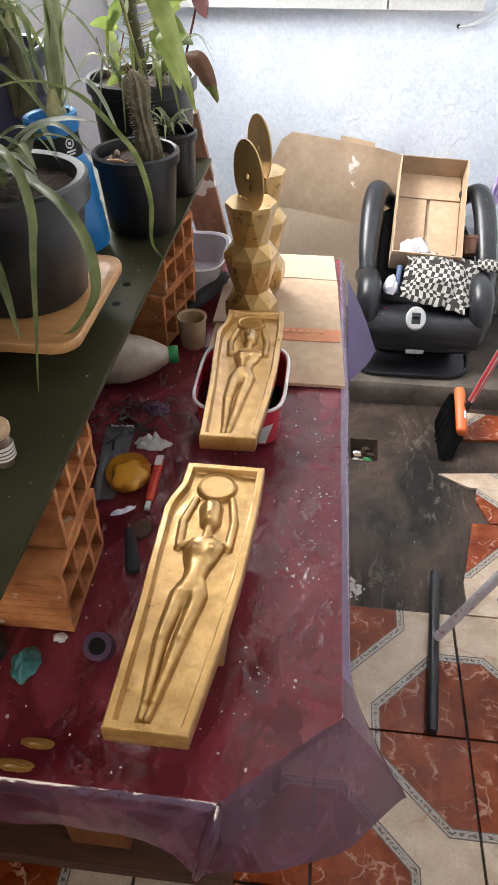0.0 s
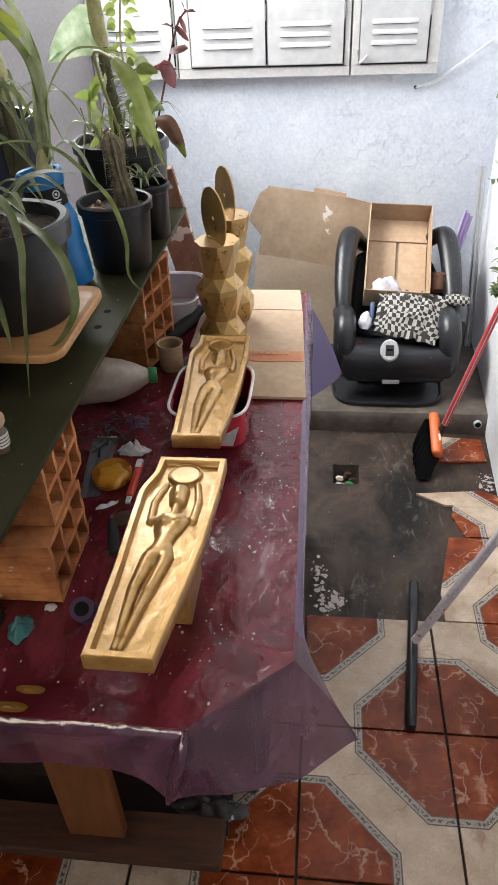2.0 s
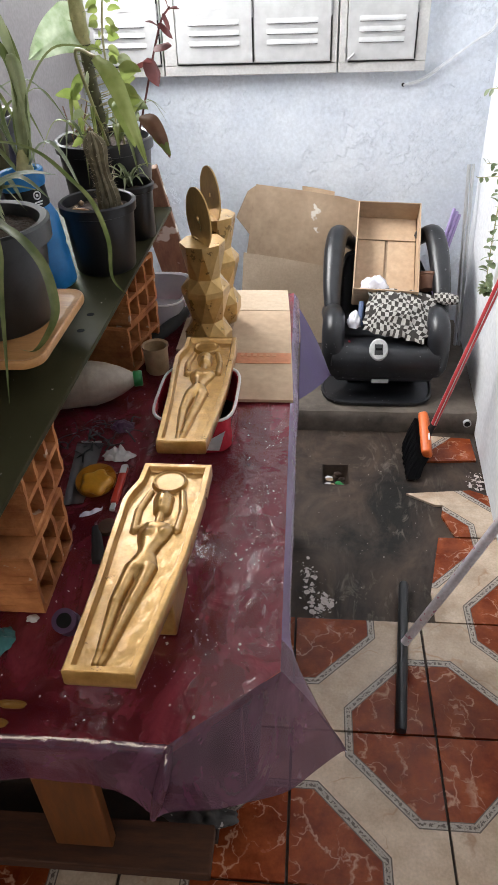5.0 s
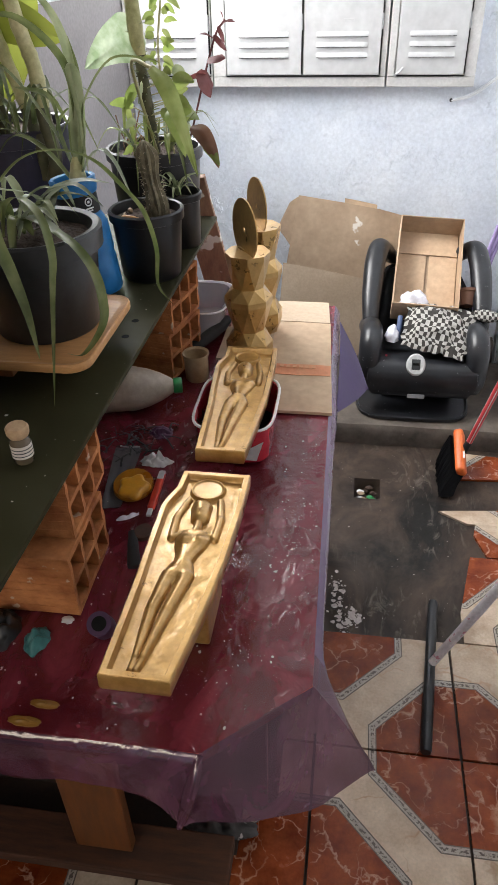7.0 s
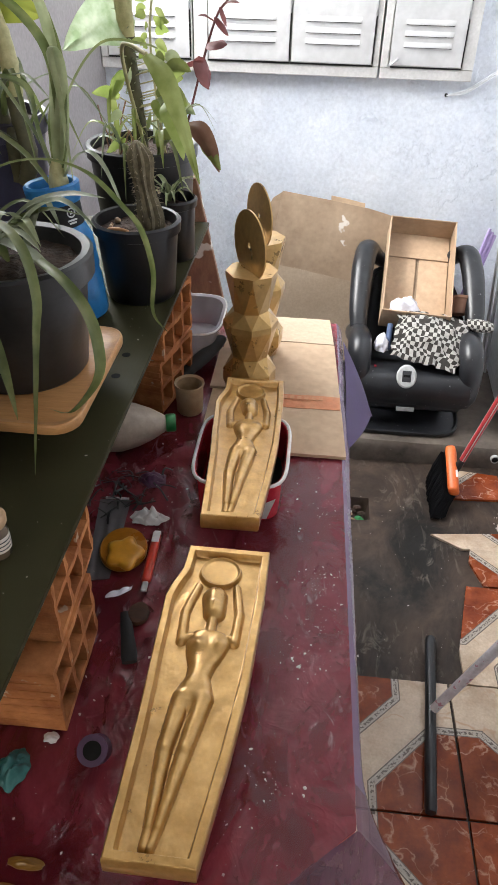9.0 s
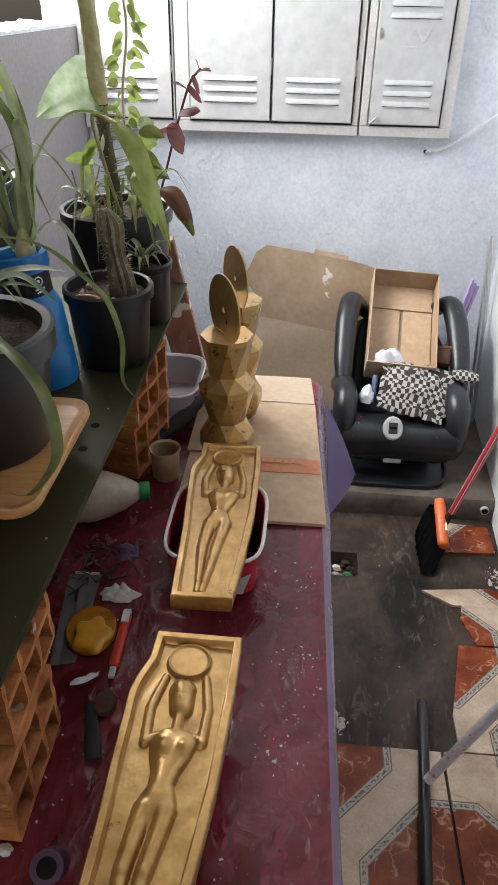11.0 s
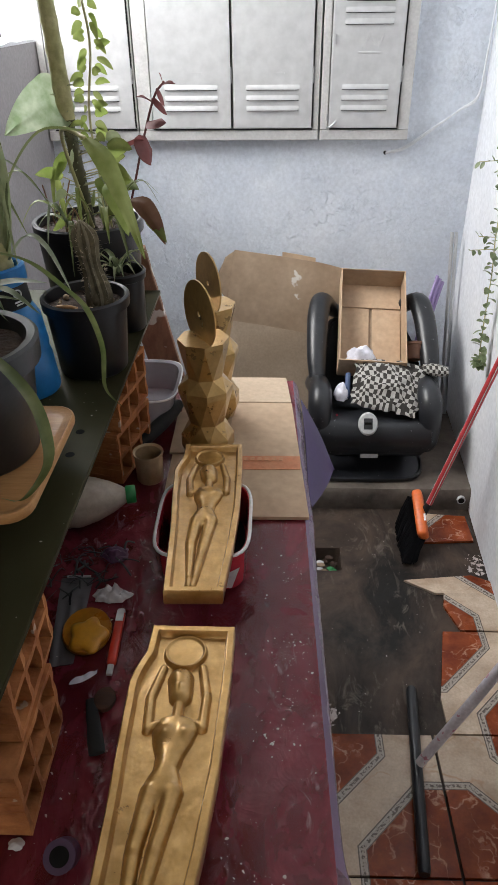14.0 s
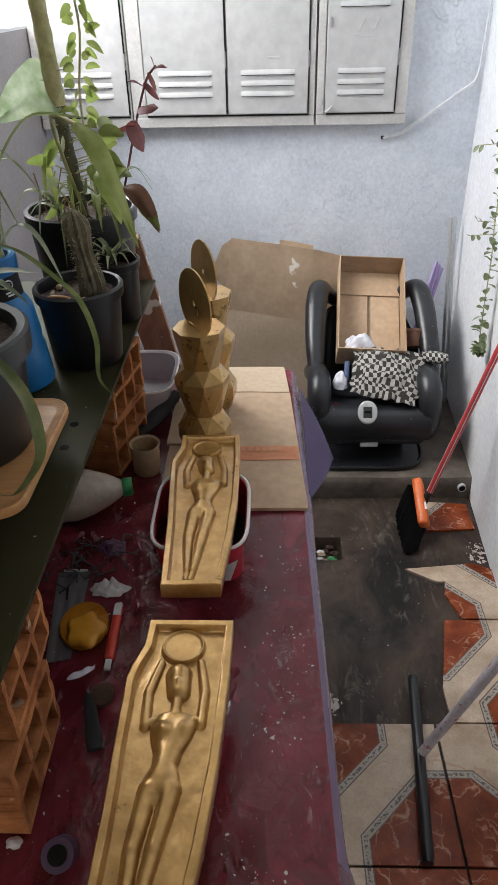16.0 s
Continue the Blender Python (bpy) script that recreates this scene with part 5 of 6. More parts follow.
for c, rx, ry, h, s, m_, lab in (((-0.1, 0.645, TZ + 0.001), 0.03, 0.035, 0.035, 2.2, POT_GREY, "dark grey crumpled rubber mould"), ((-0.045, 0.635, TZ + 0.001), 0.016, 0.022, 0.024, 3.1, mat("teal_rubber", (0.03, 0.14, 0.14), (0.05, 0.2, 0.19), rough=0.45, scale=30), "teal rubber lump on the table")):
    solo("rubber_lump", crumple(c, rx, ry, h, s), m_, lab, "rubber lump", smooth=70)
p = thing("lilac_roll", "short purple plastic roll with a dark hollow", "plastic roll", (0.037, 0.655, TZ + 0.0195), (-58, 0, 8))
bm = lathe([(0.0095, -0.017), (0.015, -0.017), (0.0155, -0.014), (0.0155, 0.017), (0.0095, 0.017)], 28)
bmesh.ops.rotate(bm, verts=bm.verts, cent=(0, 0, 0), matrix=Matrix.Rotation(radians(90), 3, "X"))
part("roll", bm, mat("dark_lilac", (0.045, 0.02, 0.055), (0.075, 0.035, 0.085), rough=0.4), p, smooth=40)
part("hollow", tube([(0, -0.0178, 0), (0, 0.0166, 0)], 0.0094, 20), DARK_GAP, p)
solo("plaster_blob", crumple((-0.018, 0.673, TZ + 0.001), 0.0085, 0.0065, 0.007, 4.4, 10), WHITE, "smooth white blob of plaster on the table cover", "plaster blob", smooth=80)
for c, r in (((0.0, 0.55, TZ + 0.001), 0.016), ((-0.015, 0.526, TZ + 0.001), 0.018)):
    solo("wax_drip", crumple(c, r * 1.1, r * 0.35, 0.004, 8.8 + r), mat("ochre_wax", (0.2, 0.09, 0.012), (0.3, 0.16, 0.03), rough=0.35) if r < 0.017 else bpy.data.materials["ochre_wax"], "ochre wax drip on the table cover", "wax", smooth=70)

FILM = [Vector(c) for c in ((-0.07, 1.055), (-0.023, 1.058), (-0.015, 0.9), (-0.046, 0.893))]
bm = grid(14, 18, lambda u, v: (*FILM[0].lerp(FILM[1], u).lerp(FILM[3].lerp(FILM[2], u), v), TZ + 0.0022 + 0.0015 * wob(u, v, 1, 5)))
solo("plastic_film", thicken(bm, 0.0008), sheet_mat("grey_film", (0.6, 0.6, 0.62), 0.5, 0.35, rough=0.2, body=(0.2, 0.19, 0.2), wrinkle=0.3), "piece of dusty grey plastic film on the table", "plastic film", smooth=70)

solo("plastic_strip", tube([(-0.061, 1.055, TZ + 0.006), (-0.026, 1.056, TZ + 0.006)], 0.0018, 6), WHITE, "thin white plastic strip on the film", "strip")


def scrap(u, v):
    p0, p1, p2 = Vector((-0.012, 0.869, 0)), Vector((0.005, 0.875, 0)), Vector((0.019, 0.887, 0))
    q_ = p0.lerp(p1, u).lerp(p1.lerp(p2, u), u)
    return (q_.x, q_.y + 0.009 * (v - 0.5) * math.sin(math.pi * (0.15 + 0.7 * u)), TZ + 0.003 + 0.004 * abs(math.sin(7 * u)) * v)


solo("paper_scrap", thicken(grid(16, 3, scrap), 0.0006), PAPER, "curled scrap of white paper on the table", "paper scrap", smooth=60)

# plaster spatter
SPATTER = mat("plaster_spatter", (0.5, 0.42, 0.4), (0.66, 0.6, 0.56), rough=0.9, scale=80)


def spatter(name, n, area, z, seed, rmin, rmax, label, keep=lambda x, y: True, spots=(), spread=0.02, rise=0.12):
    g = random.Random(seed)
    bm = bmesh.new()
    k = 0
    while k < n:
        x, y = g.uniform(area[0], area[1]), g.uniform(area[2], area[3])
        if spots:
            sx, sy, sr = spots[k % len(spots)]
            x, y = g.gauss(sx, spread * sr), g.gauss(sy, 1.5 * spread * sr)
        if not keep(x, y):
            continue
        k += 1
        r = rmin + (rmax - rmin) * g.random() ** 5
        a0, st = g.uniform(0, 6.28), g.uniform(0.4, 1.0)
        m = 8
        c = bm.verts.new((x, y, z + r * rise + 0.0004))
        ring = []
        for q_ in range(m):
            a = 2 * math.pi * q_ / m
            rr = r * g.uniform(0.55, 1.3)
            px, py = rr * math.cos(a), rr * math.sin(a) * st
            ring.append(bm.verts.new((x + px * math.cos(a0) - py * math.sin(a0), y + px * math.sin(a0) + py * math.cos(a0), z)))
        for q_ in range(m):
            bm.faces.new((c, ring[q_], ring[(q_ + 1) % m]))
    return solo(name, bm, SPATTER, label, "spatter", smooth=70, kind="stuff")


def on_cover(x, y):
    return x < right_x(y) - 0.008 and (y > 0.62 or x < CA[0] + (y - FRONT) / 0.1 * 0.11 - 0.01)


spatter("table_spatter", 650, (-0.3, RIGHT, FRONT + 0.01, 1.24), TZ + 0.0012, 3, 0.0004, 0.0028, "specks of dried white plaster on the table cover", on_cover)
spatter("edge_spatter", 320, (0.24, RIGHT - 0.004, 0.78, 1.24), TZ + 0.0014, 8, 0.0003, 0.0017, "smears of dried white plaster along the cover's edge", on_cover,
        spots=((0.272, 1.07, 0.6), (0.268, 0.86, 0.7), (0.252, 0.82, 0.9), (0.262, 0.93, 0.6), (0.15, 0.6, 0.9), (0.21, 0.66, 0.8)))
spatter("floor_spatter", 90, (0.33, 0.72, 1.38, 2.24), -0.004, 5, 0.0007, 0.003, "specks of plaster on the bare cement floor")
spatter("floor_plaster", 280, (0.335, 0.415, 1.37, 1.6), -0.004, 6, 0.001, 0.011, "patches of spilt white plaster on the floor", spots=((0.335, 1.53, 1.0), (0.35, 1.47, 1.1), (0.385, 1.43, 0.7), (0.4, 1.41, 0.5), (0.36, 1.385, 0.8)), spread=0.014, rise=0.05)
spatter("shelf_spatter", 50, (-0.2, 0.0, 0.6, 1.3), SZ + 0.0002, 7, 0.0006, 0.003, "white specks on the glass shelf")
spatter("corner_rubble", 50, (0.86, 0.92, 1.93, 2.02), -0.004, 11, 0.002, 0.012, "crumbs of white plaster by the wall")

# drain rubbish
p = thing("drain_rubbish", "green and pale rubbish in a hole in the floor", "rubbish", (0.425, 1.99, -0.07))
for k in range(13):
    bm = crumple((0.024 * math.cos(k * 2.4), 0.026 * math.sin(k * 2.4), 0.012 + 0.0035 * k), 0.013, 0.009, 0.012, 20 + k, 6)
    part("scrap", bm, (GREEN_CAP, SOIL, CARD_OLD, SOIL, WHITE)[k % 5], p, smooth=70)

# ---- broom, rods ----
p = thing("broom", "orange broom with black bristles and red striped handle against the wall", "broom", (0.733, 2.115, 0.085))
hd = bmesh.new()
add_box(hd, (0, 0, 0), (0.034, 0.175, 0.05), 0.012, Matrix.Rotation(radians(20), 3, "X") @ Matrix.Rotation(radians(-20), 3, "Y"), seg=3)
part("head", hd, ORANGE, p, smooth=50)
add = bmesh.new()
g = random.Random(4)
for k in range(1500):
    v = g.uniform(-0.08, 0.08)
    zb = -0.028 + v * 0.36
    a = Vector((g.uniform(-0.03, 0.008), v, zb + 0.014))
    e = Vector((a.x - 0.036 + g.uniform(-0.01, 0.008), v * 1.1 - 0.055 + g.uniform(-0.006, 0.006), max(-0.0845, zb - 0.07 + g.uniform(-0.01, 0.006))))
    add_tube(add, [a, (a + e) / 2 + Vector((-0.004, 0, 0)), e], [0.0024, 0.0026, 0.0018], 4)
part("bristles", add, mat("dull_black_bristle", (0.003, 0.003, 0.0035), (0.006, 0.006, 0.007), rough=0.95, spec=0.1), p, "stiff black bristles")
st, en = Vector((0.02, 0.005, 0.022)), Vector((0.181, -0.03, 0.71))
part("socket", tube([Vector((0.008, 0.004, -0.004)), st + (en - st) * 0.03], [0.013, 0.011], 14), BLACK_MATT, p, smooth=40)
bm = tube([st, en], 0.0105, 24)
bm.faces.ensure_lookup_table()
for k, f in enumerate(bm.faces):
    f.material_index = 1 if k < 24 and k % 6 == 0 else 0
part("handle", bm, [mat("red_handle", (0.5, 0.045, 0.05), (0.58, 0.07, 0.075), rough=0.35), WHITE], p, "red handle with white stripes", smooth=40)
part("sticker", box((0.004, -0.032, 0.0135), (0.014, 0.026, 0.002), 0.0, Matrix.Rotation(radians(20), 3, "X") @ Matrix.Rotation(radians(-20), 3, "Y")), WHITE, p, "white sticker")
bm = bmesh.new()
a, b = Vector((0.559, 1.03, 0.0135)), Vector((0.607, 1.485, 0.0135))
add_tube(bm, [a, a.lerp(b, 0.02), a.lerp(b, 0.98), b], [0.0115, 0.0135, 0.0135, 0.0115], 14)
solo("black_rod", bm, BLACK, "dusty black plastic rod lying on the floor", "rod", smooth=50)
STICK_A, STICK_B = Vector((0.586, 1.258, 0.042)), Vector((0.868, 1.3, 0.7))
solo("pale_stick", tube([STICK_A, STICK_A.lerp(STICK_B, 0.3) + Vector((0.002, 0, 0)), STICK_B], [0.011, 0.012, 0.012], 12), mat("paint_smeared_white", (0.56, 0.5, 0.52), (0.68, 0.65, 0.67), rough=0.6, scale=30, specks=(0.45, 0.2, 0.25), speck_scale=60, speck_cut=0.62), "white stick smeared with pink paint, leaning over the floor", "stick", smooth=50)
solo("dusty_bag", crumple((0.13, 0.79, 0.0555), 0.075, 0.03, 0.035, 12.3, 24), mat("dusty_bag", (0.03, 0.027, 0.026), (0.12, 0.11, 0.105), rough=0.4, specks=(0.5, 0.48, 0.46), speck_scale=50, speck_cut=0.66), "dusty crumpled plastic bag lying under the table", "bag", smooth=70)

# ---- plants ----
def leaf_mat(name, c1, c2, edge=None, rough=0.4, trans=0.35, scale=30.0):
    m = bpy.data.materials.new(name)
    m.use_nodes = True
    nt = m.node_tree
    n, L = nt.nodes, nt.links.new
    b, out = n["Principled BSDF"], n["Material Output"]
    geo = n.new("ShaderNodeNewGeometry")
    no = n.new("ShaderNodeTexNoise")
    no.inputs["Scale"].default_value, no.inputs["Detail"].default_value = scale, 5
    L(geo.outputs["Position"], no.inputs["Vector"])
    r = n.new("ShaderNodeValToRGB")
    r.color_ramp.elements[0].position, r.color_ramp.elements[1].position = 0.35, 0.65
    r.color_ramp.elements[0].color, r.color_ramp.elements[1].color = (*c1, 1), (*c2, 1)
    L(no.outputs["Fac"], r.inputs[0])
    var = n.new("ShaderNodeHueSaturation")
    mr = n.new("ShaderNodeMapRange")
    mr.inputs["To Min"].default_value, mr.inputs["To Max"].default_value = 0.65, 1.45
    L(geo.outputs["Random Per Island"], mr.inputs["Value"])
    L(mr.outputs[0], var.inputs["Value"])
    L(r.outputs[0], var.inputs["Color"])
    L(var.outputs[0], b.inputs["Base Color"])
    b.inputs["Roughness"].default_value = rough
    tl = n.new("ShaderNodeBsdfTranslucent")
    L(var.outputs[0], tl.inputs[0])
    mx = n.new("ShaderNodeMixShader")
    mx.inputs[0].default_value = trans
    bp = n.new("ShaderNodeBump")
    bp.inputs["Strength"].default_value, bp.inputs["Distance"].default_value = 0.3, 0.002
    L(no.outputs["Fac"], bp.inputs["Height"])
    L(bp.outputs[0], b.inputs["Normal"])
    L(b.outputs[0], mx.inputs[1])
    L(tl.outputs[0], mx.inputs[2])
    L(mx.outputs[0], out.inputs["Surface"])
    return m


L_STRAP = leaf_mat("strap_leaf", (0.085, 0.115, 0.035), (0.19, 0.215, 0.085))
L_PALE = leaf_mat("pale_leaf", (0.22, 0.26, 0.13), (0.38, 0.42, 0.25))
L_GREY = leaf_mat("grey_green_leaf", (0.12, 0.15, 0.08), (0.3, 0.33, 0.23))
L_LIME = leaf_mat("lime_leaf", (0.2, 0.27, 0.06), (0.32, 0.38, 0.12), trans=0.5)
L_YELLOW = leaf_mat("yellow_green_leaf", (0.2, 0.225, 0.035), (0.27, 0.3, 0.055), trans=0.4, scale=8)
L_BROAD = leaf_mat("broad_leaf", (0.17, 0.21, 0.05), (0.28, 0.32, 0.11))
L_VARI = leaf_mat("variegated_leaf", (0.27, 0.36, 0.2), (0.5, 0.57, 0.42), rough=0.22, scale=38)
L_RED = leaf_mat("red_leaf", (0.11, 0.03, 0.03), (0.2, 0.065, 0.06), rough=0.65, trans=0.3)
L_BROWN = leaf_mat("dry_leaf", (0.16, 0.075, 0.045), (0.22, 0.12, 0.08), trans=0.2)
L_VINE = leaf_mat("vine_leaf", (0.13, 0.17, 0.08), (0.24, 0.29, 0.16))
STEM = mat("green_stem", (0.34, 0.33, 0.14), (0.52, 0.48, 0.26), rough=0.5, scale=30)
STEM_DARK = mat("dark_stem", (0.05, 0.055, 0.025), (0.11, 0.1, 0.05), rough=0.6, scale=40)
CACTUS = mat("cactus_skin", (0.1, 0.085, 0.05), (0.2, 0.17, 0.105), rough=0.8, scale=60, bump=0.6, dist=0.003)
SPINE = mat("cactus_spines", (0.42, 0.36, 0.26), rough=0.8)


def add_leaf(bm, pts, w, fold=0.3, steps=5, tip=0.9, base=0.25, side=None, wave=0.0, nx=4):
    """A leaf along pts: w is its greatest width; fold creases it along the middle."""
    P = smooth_path(pts, steps)
    n = len(P)
    s0 = Vector(side) if side else None
    rows = []
    for i, p in enumerate(P):
        d = (P[min(i + 1, n - 1)] - P[max(i - 1, 0)]).normalized()
        if s0 is None:
            s0 = d.cross(Vector((0, 0, 1)))
            if s0.length < 0.2:
                s0 = Vector((1, 0.3, 0))
        s = (s0 - d * s0.dot(d)).normalized()
        s0 = s
        nn = s.cross(d)
        t = i / (n - 1)
        prof = min(1.0, base + (1 - base) * math.sin(min(1, t / 0.4) * math.pi / 2)) * (1 if t < 1 - tip else max(0.03, math.cos((t - (1 - tip)) / tip * math.pi / 2) ** 0.7))
        hw = 0.5 * w * prof
        row = []
        for k in range(nx + 1):
            q = k / nx * 2 - 1
            row.append(bm.verts.new(p + s * hw * q + nn * (hw * fold * abs(q) + wave * w * math.sin(9 * t + 2 * q) * abs(q))))
        rows.append(row)
    for a, b in zip(rows, rows[1:]):
        for k in range(nx):
            bm.faces.new((a[k], a[k + 1], b[k + 1], b[k]))
    return bm


def leaf_part(parent, o, pts, w, m, **kw):
    bm = bmesh.new()
    add_leaf(bm, [Vector(a) - o for a in pts], w, **kw)
    if w > 0.03:
        # a puckered blade: shallow furrows run from the midrib to the edge
        nx = kw.get("nx", 4)
        bm.verts.ensure_lookup_table()
        bm.normal_update()
        for k, v in enumerate(bm.verts):
            row, col = divmod(k, nx + 1)
            q = abs(col / nx * 2 - 1)
            v.co += v.normal * w * (0.012 * (-1) ** row * math.sin(math.pi * min(q, 0.9)) - 0.03 * (q < 0.05))
    return part("leaf", bm, m, parent, smooth=80)


def arch(g, c, reach, height, drop, turn):
    """Control points of a leaf that rises from c and falls over."""
    a = radians(turn)
    dx, dy = math.cos(a), math.sin(a)
    return [c, (c[0] + dx * reach * 0.3, c[1] + dy * reach * 0.3, c[2] + height * 0.75), (c[0] + dx * reach * 0.65, c[1] + dy * reach * 0.65, c[2] + height), (c[0] + dx * reach, c[1] + dy * reach, c[2] + height - drop)]


def pot(name, label, c, r_top, r_bot, h, m, lip=0.012, rim_h=0.022):
    t = thing(name, label, "potted plant", c, group="potted plants on the glass shelf")
    part("pot", lathe([(0, 0), (r_bot, 0), (r_bot + 0.003, 0.004), (r_top - lip * 0.6, h - rim_h), (r_top, h - rim_h + 0.002), (r_top + 0.001, h - 0.003), (r_top - 0.003, h), (r_top - lip * 0.8, h - 0.002), (r_top - lip, h - 0.012), (r_top - lip - 0.002, h - 0.03), (0, h - 0.03)], 44), m, t, smooth=40)

    def soil(u, v):
        a, rr = 2 * math.pi * u, (r_top - lip - 0.001) * v
        return (rr * math.cos(a), rr * math.sin(a), h - 0.018 + 0.006 * wob(rr * math.cos(a), rr * math.sin(a), 0, 60))
    part("soil", grid(32, 8, soil), SOIL, t, smooth=70)
    return t


# wooden board under the grey pot
bm = bmesh.new()
BZ = 1.066
add_box(bm, (-0.151, 0.985, BZ - 0.007), (0.267, 0.235, 0.013), 0.0)
bmesh.ops.bevel(bm, geom=[e for e in bm.edges if abs(e.verts[0].co.z - e.verts[1].co.z) > 0.01], offset=0.03, segments=5, profile=0.5, affect="EDGES")
top = [f for f in bm.faces if f.normal.z > 0.9]
bmesh.ops.inset_region(bm, faces=top, thickness=0.016)
for v in {v for f in top for v in f.verts}:
    v.co.z -= 0.0045
bmesh.ops.bevel(bm, geom=[e for e in bm.edges if abs(e.verts[0].co.z - e.verts[1].co.z) < 0.001], offset=0.0025, segments=2, profile=0.5, affect="EDGES")
p = thing("wooden_board", "worn pine board on battens under a pot on the shelf", "board")
part("board", bm, WOOD_TRAY, p, smooth=40)
for x in (-0.25, -0.17):
    part("batten", box((x, 1.0, (SZ + BZ - 0.0135) / 2), (0.03, 0.15, BZ - 0.0137 - SZ - 0.0005), 0.002), WOOD_BROWN, p)

g = random.Random(21)
G0 = Vector((-0.118, 1.0, BZ - 0.005))
p = pot("spider_plant", "grey plastic pot with a drooping variegated strap-leaved plant", G0, 0.095, 0.072, 0.145, POT_GREY, 0.015, 0.03)
gz = BZ + 0.13
for k in range(15):
    pts = arch(g, (G0.x + g.uniform(-0.05, 0.02), G0.y + g.uniform(-0.03, 0.05), gz), g.uniform(0.05, 0.11), g.uniform(0.03, 0.06), g.uniform(0.01, 0.05), g.uniform(0, 360))
    leaf_part(p, G0, pts, g.uniform(0.012, 0.022), (L_GREY, L_PALE, L_STRAP)[k % 3], fold=0.4)
for pts, w, m_ in (([(-0.2, 1.0, gz), (-0.165, 0.985, 1.24), (-0.107, 0.97, 1.294), (-0.06, 0.98, 1.308), (-0.024, 1.02, 1.287), (-0.006, 1.08, 1.235), (0.004, 1.13, 1.186), (0.006, 1.17, 1.115), (0.0, 1.18, 1.05), (0.02, 1.19, SZ + 0.004)], 0.0105, L_STRAP),
                   ([(-0.15, 0.98, gz), (-0.124, 0.95, 1.245), (-0.087, 0.92, 1.266), (-0.051, 0.89, 1.254), (-0.038, 0.875, 1.212), (-0.04, 0.86, 1.167), (-0.06, 0.845, SZ + 0.008)], 0.0115, L_STRAP),
                   ([(-0.12, 1.0, gz), (-0.076, 0.96, 1.217), (-0.03, 0.92, 1.213), (0.0, 0.9, 1.188), (0.013, 0.885, 1.158), (0.01, 0.88, 1.122), (-0.024, 0.885, BZ + 0.01), (-0.05, 0.89, BZ + 0.006)], 0.0135, L_STRAP),
                   ([(-0.16, 0.98, gz), (-0.15, 0.95, 1.27), (-0.129, 0.92, 1.292), (-0.105, 0.875, 1.235), (-0.09, 0.865, 1.194), (-0.078, 0.86, 1.144), (-0.074, 0.86, BZ + 0.01)], 0.0165, L_STRAP),
                   ([(-0.17, 0.97, gz), (-0.139, 0.94, 1.268), (-0.105, 0.92, 1.275), (-0.06, 0.9, 1.279)], 0.01, L_PALE),
                   ([(-0.15, 1.03, gz), (-0.1, 1.04, 1.24), (-0.055, 1.05, 1.252), (-0.02, 1.07, 1.245)], 0.022, L_GREY),
                   ([(-0.15, 1.0, gz), (-0.11, 0.97, 1.225), (-0.07, 0.95, 1.222), (-0.035, 0.93, 1.205)], 0.02, L_GREY),
                   ([(-0.2, 0.98, gz), (-0.21, 0.9, gz + 0.06), (-0.23, 0.85, gz + 0.02), (-0.22, 0.87, BZ + 0.006)], 0.02, L_STRAP)):
    leaf_part(p, G0, pts, w, m_, fold=0.3, steps=6, tip=0.45)

# blue bottle with an amaryllis-like plant
B0 = Vector((-0.13, 1.25, SZ + 0.0005))
p = thing("blue_bottle_planter", "cut blue plastic bottle used as a planter", "planter", B0, (0, -6, 0), group="potted plants on the glass shelf")
part("bottle", lathe([(0, 0), (0.04, 0), (0.043, 0.006), (0.043, 0.06), (0.041, 0.068), (0.043, 0.076), (0.042, 0.12), (0.036, 0.135), (0.033, 0.14), (0.031, 0.14), (0.03, 0.13), (0, 0.13)], 36), BLUE, p, smooth=40)
part("band", lathe([(0.032, 0.14), (0.0345, 0.14), (0.0345, 0.172), (0.032, 0.172), (0.0, 0.171)], 36), BLACK_MATT, p, "black printed band", smooth=40)
part("collar", lathe([(0.03, 0.1715), (0.036, 0.172), (0.038, 0.176), (0.039, 0.196), (0.036, 0.199), (0.031, 0.197), (0.03, 0.185), (0, 0.185)], 36), BLUE, p, smooth=40)
bm = bmesh.new()
add_tube(bm, [(0.006 * math.cos(2 * math.pi * k / 16), -0.0352, 0.161 + 0.006 * math.sin(2 * math.pi * k / 16)) for k in range(17)], 0.0011, 6)
add_box(bm, (0, -0.0351, 0.161), (0.004, 0.0012, 0.004))
add_box(bm, (0, -0.0351, 0.1505), (0.015, 0.0012, 0.0022))
add_box(bm, (0, -0.0351, 0.1465), (0.011, 0.0012, 0.0022))
ob = part("printed_mark", bm, WHITE, p, "small white printed ring and bars")
ob.matrix_basis = pose(0, 0, 0, 0, 0, 52)
bx0 = (-0.139, 1.25, SZ + 0.19)
PL = thing("strap_leaf_plant", "tall strap-leaved green plant growing from a blue bottle", "plant", bx0)
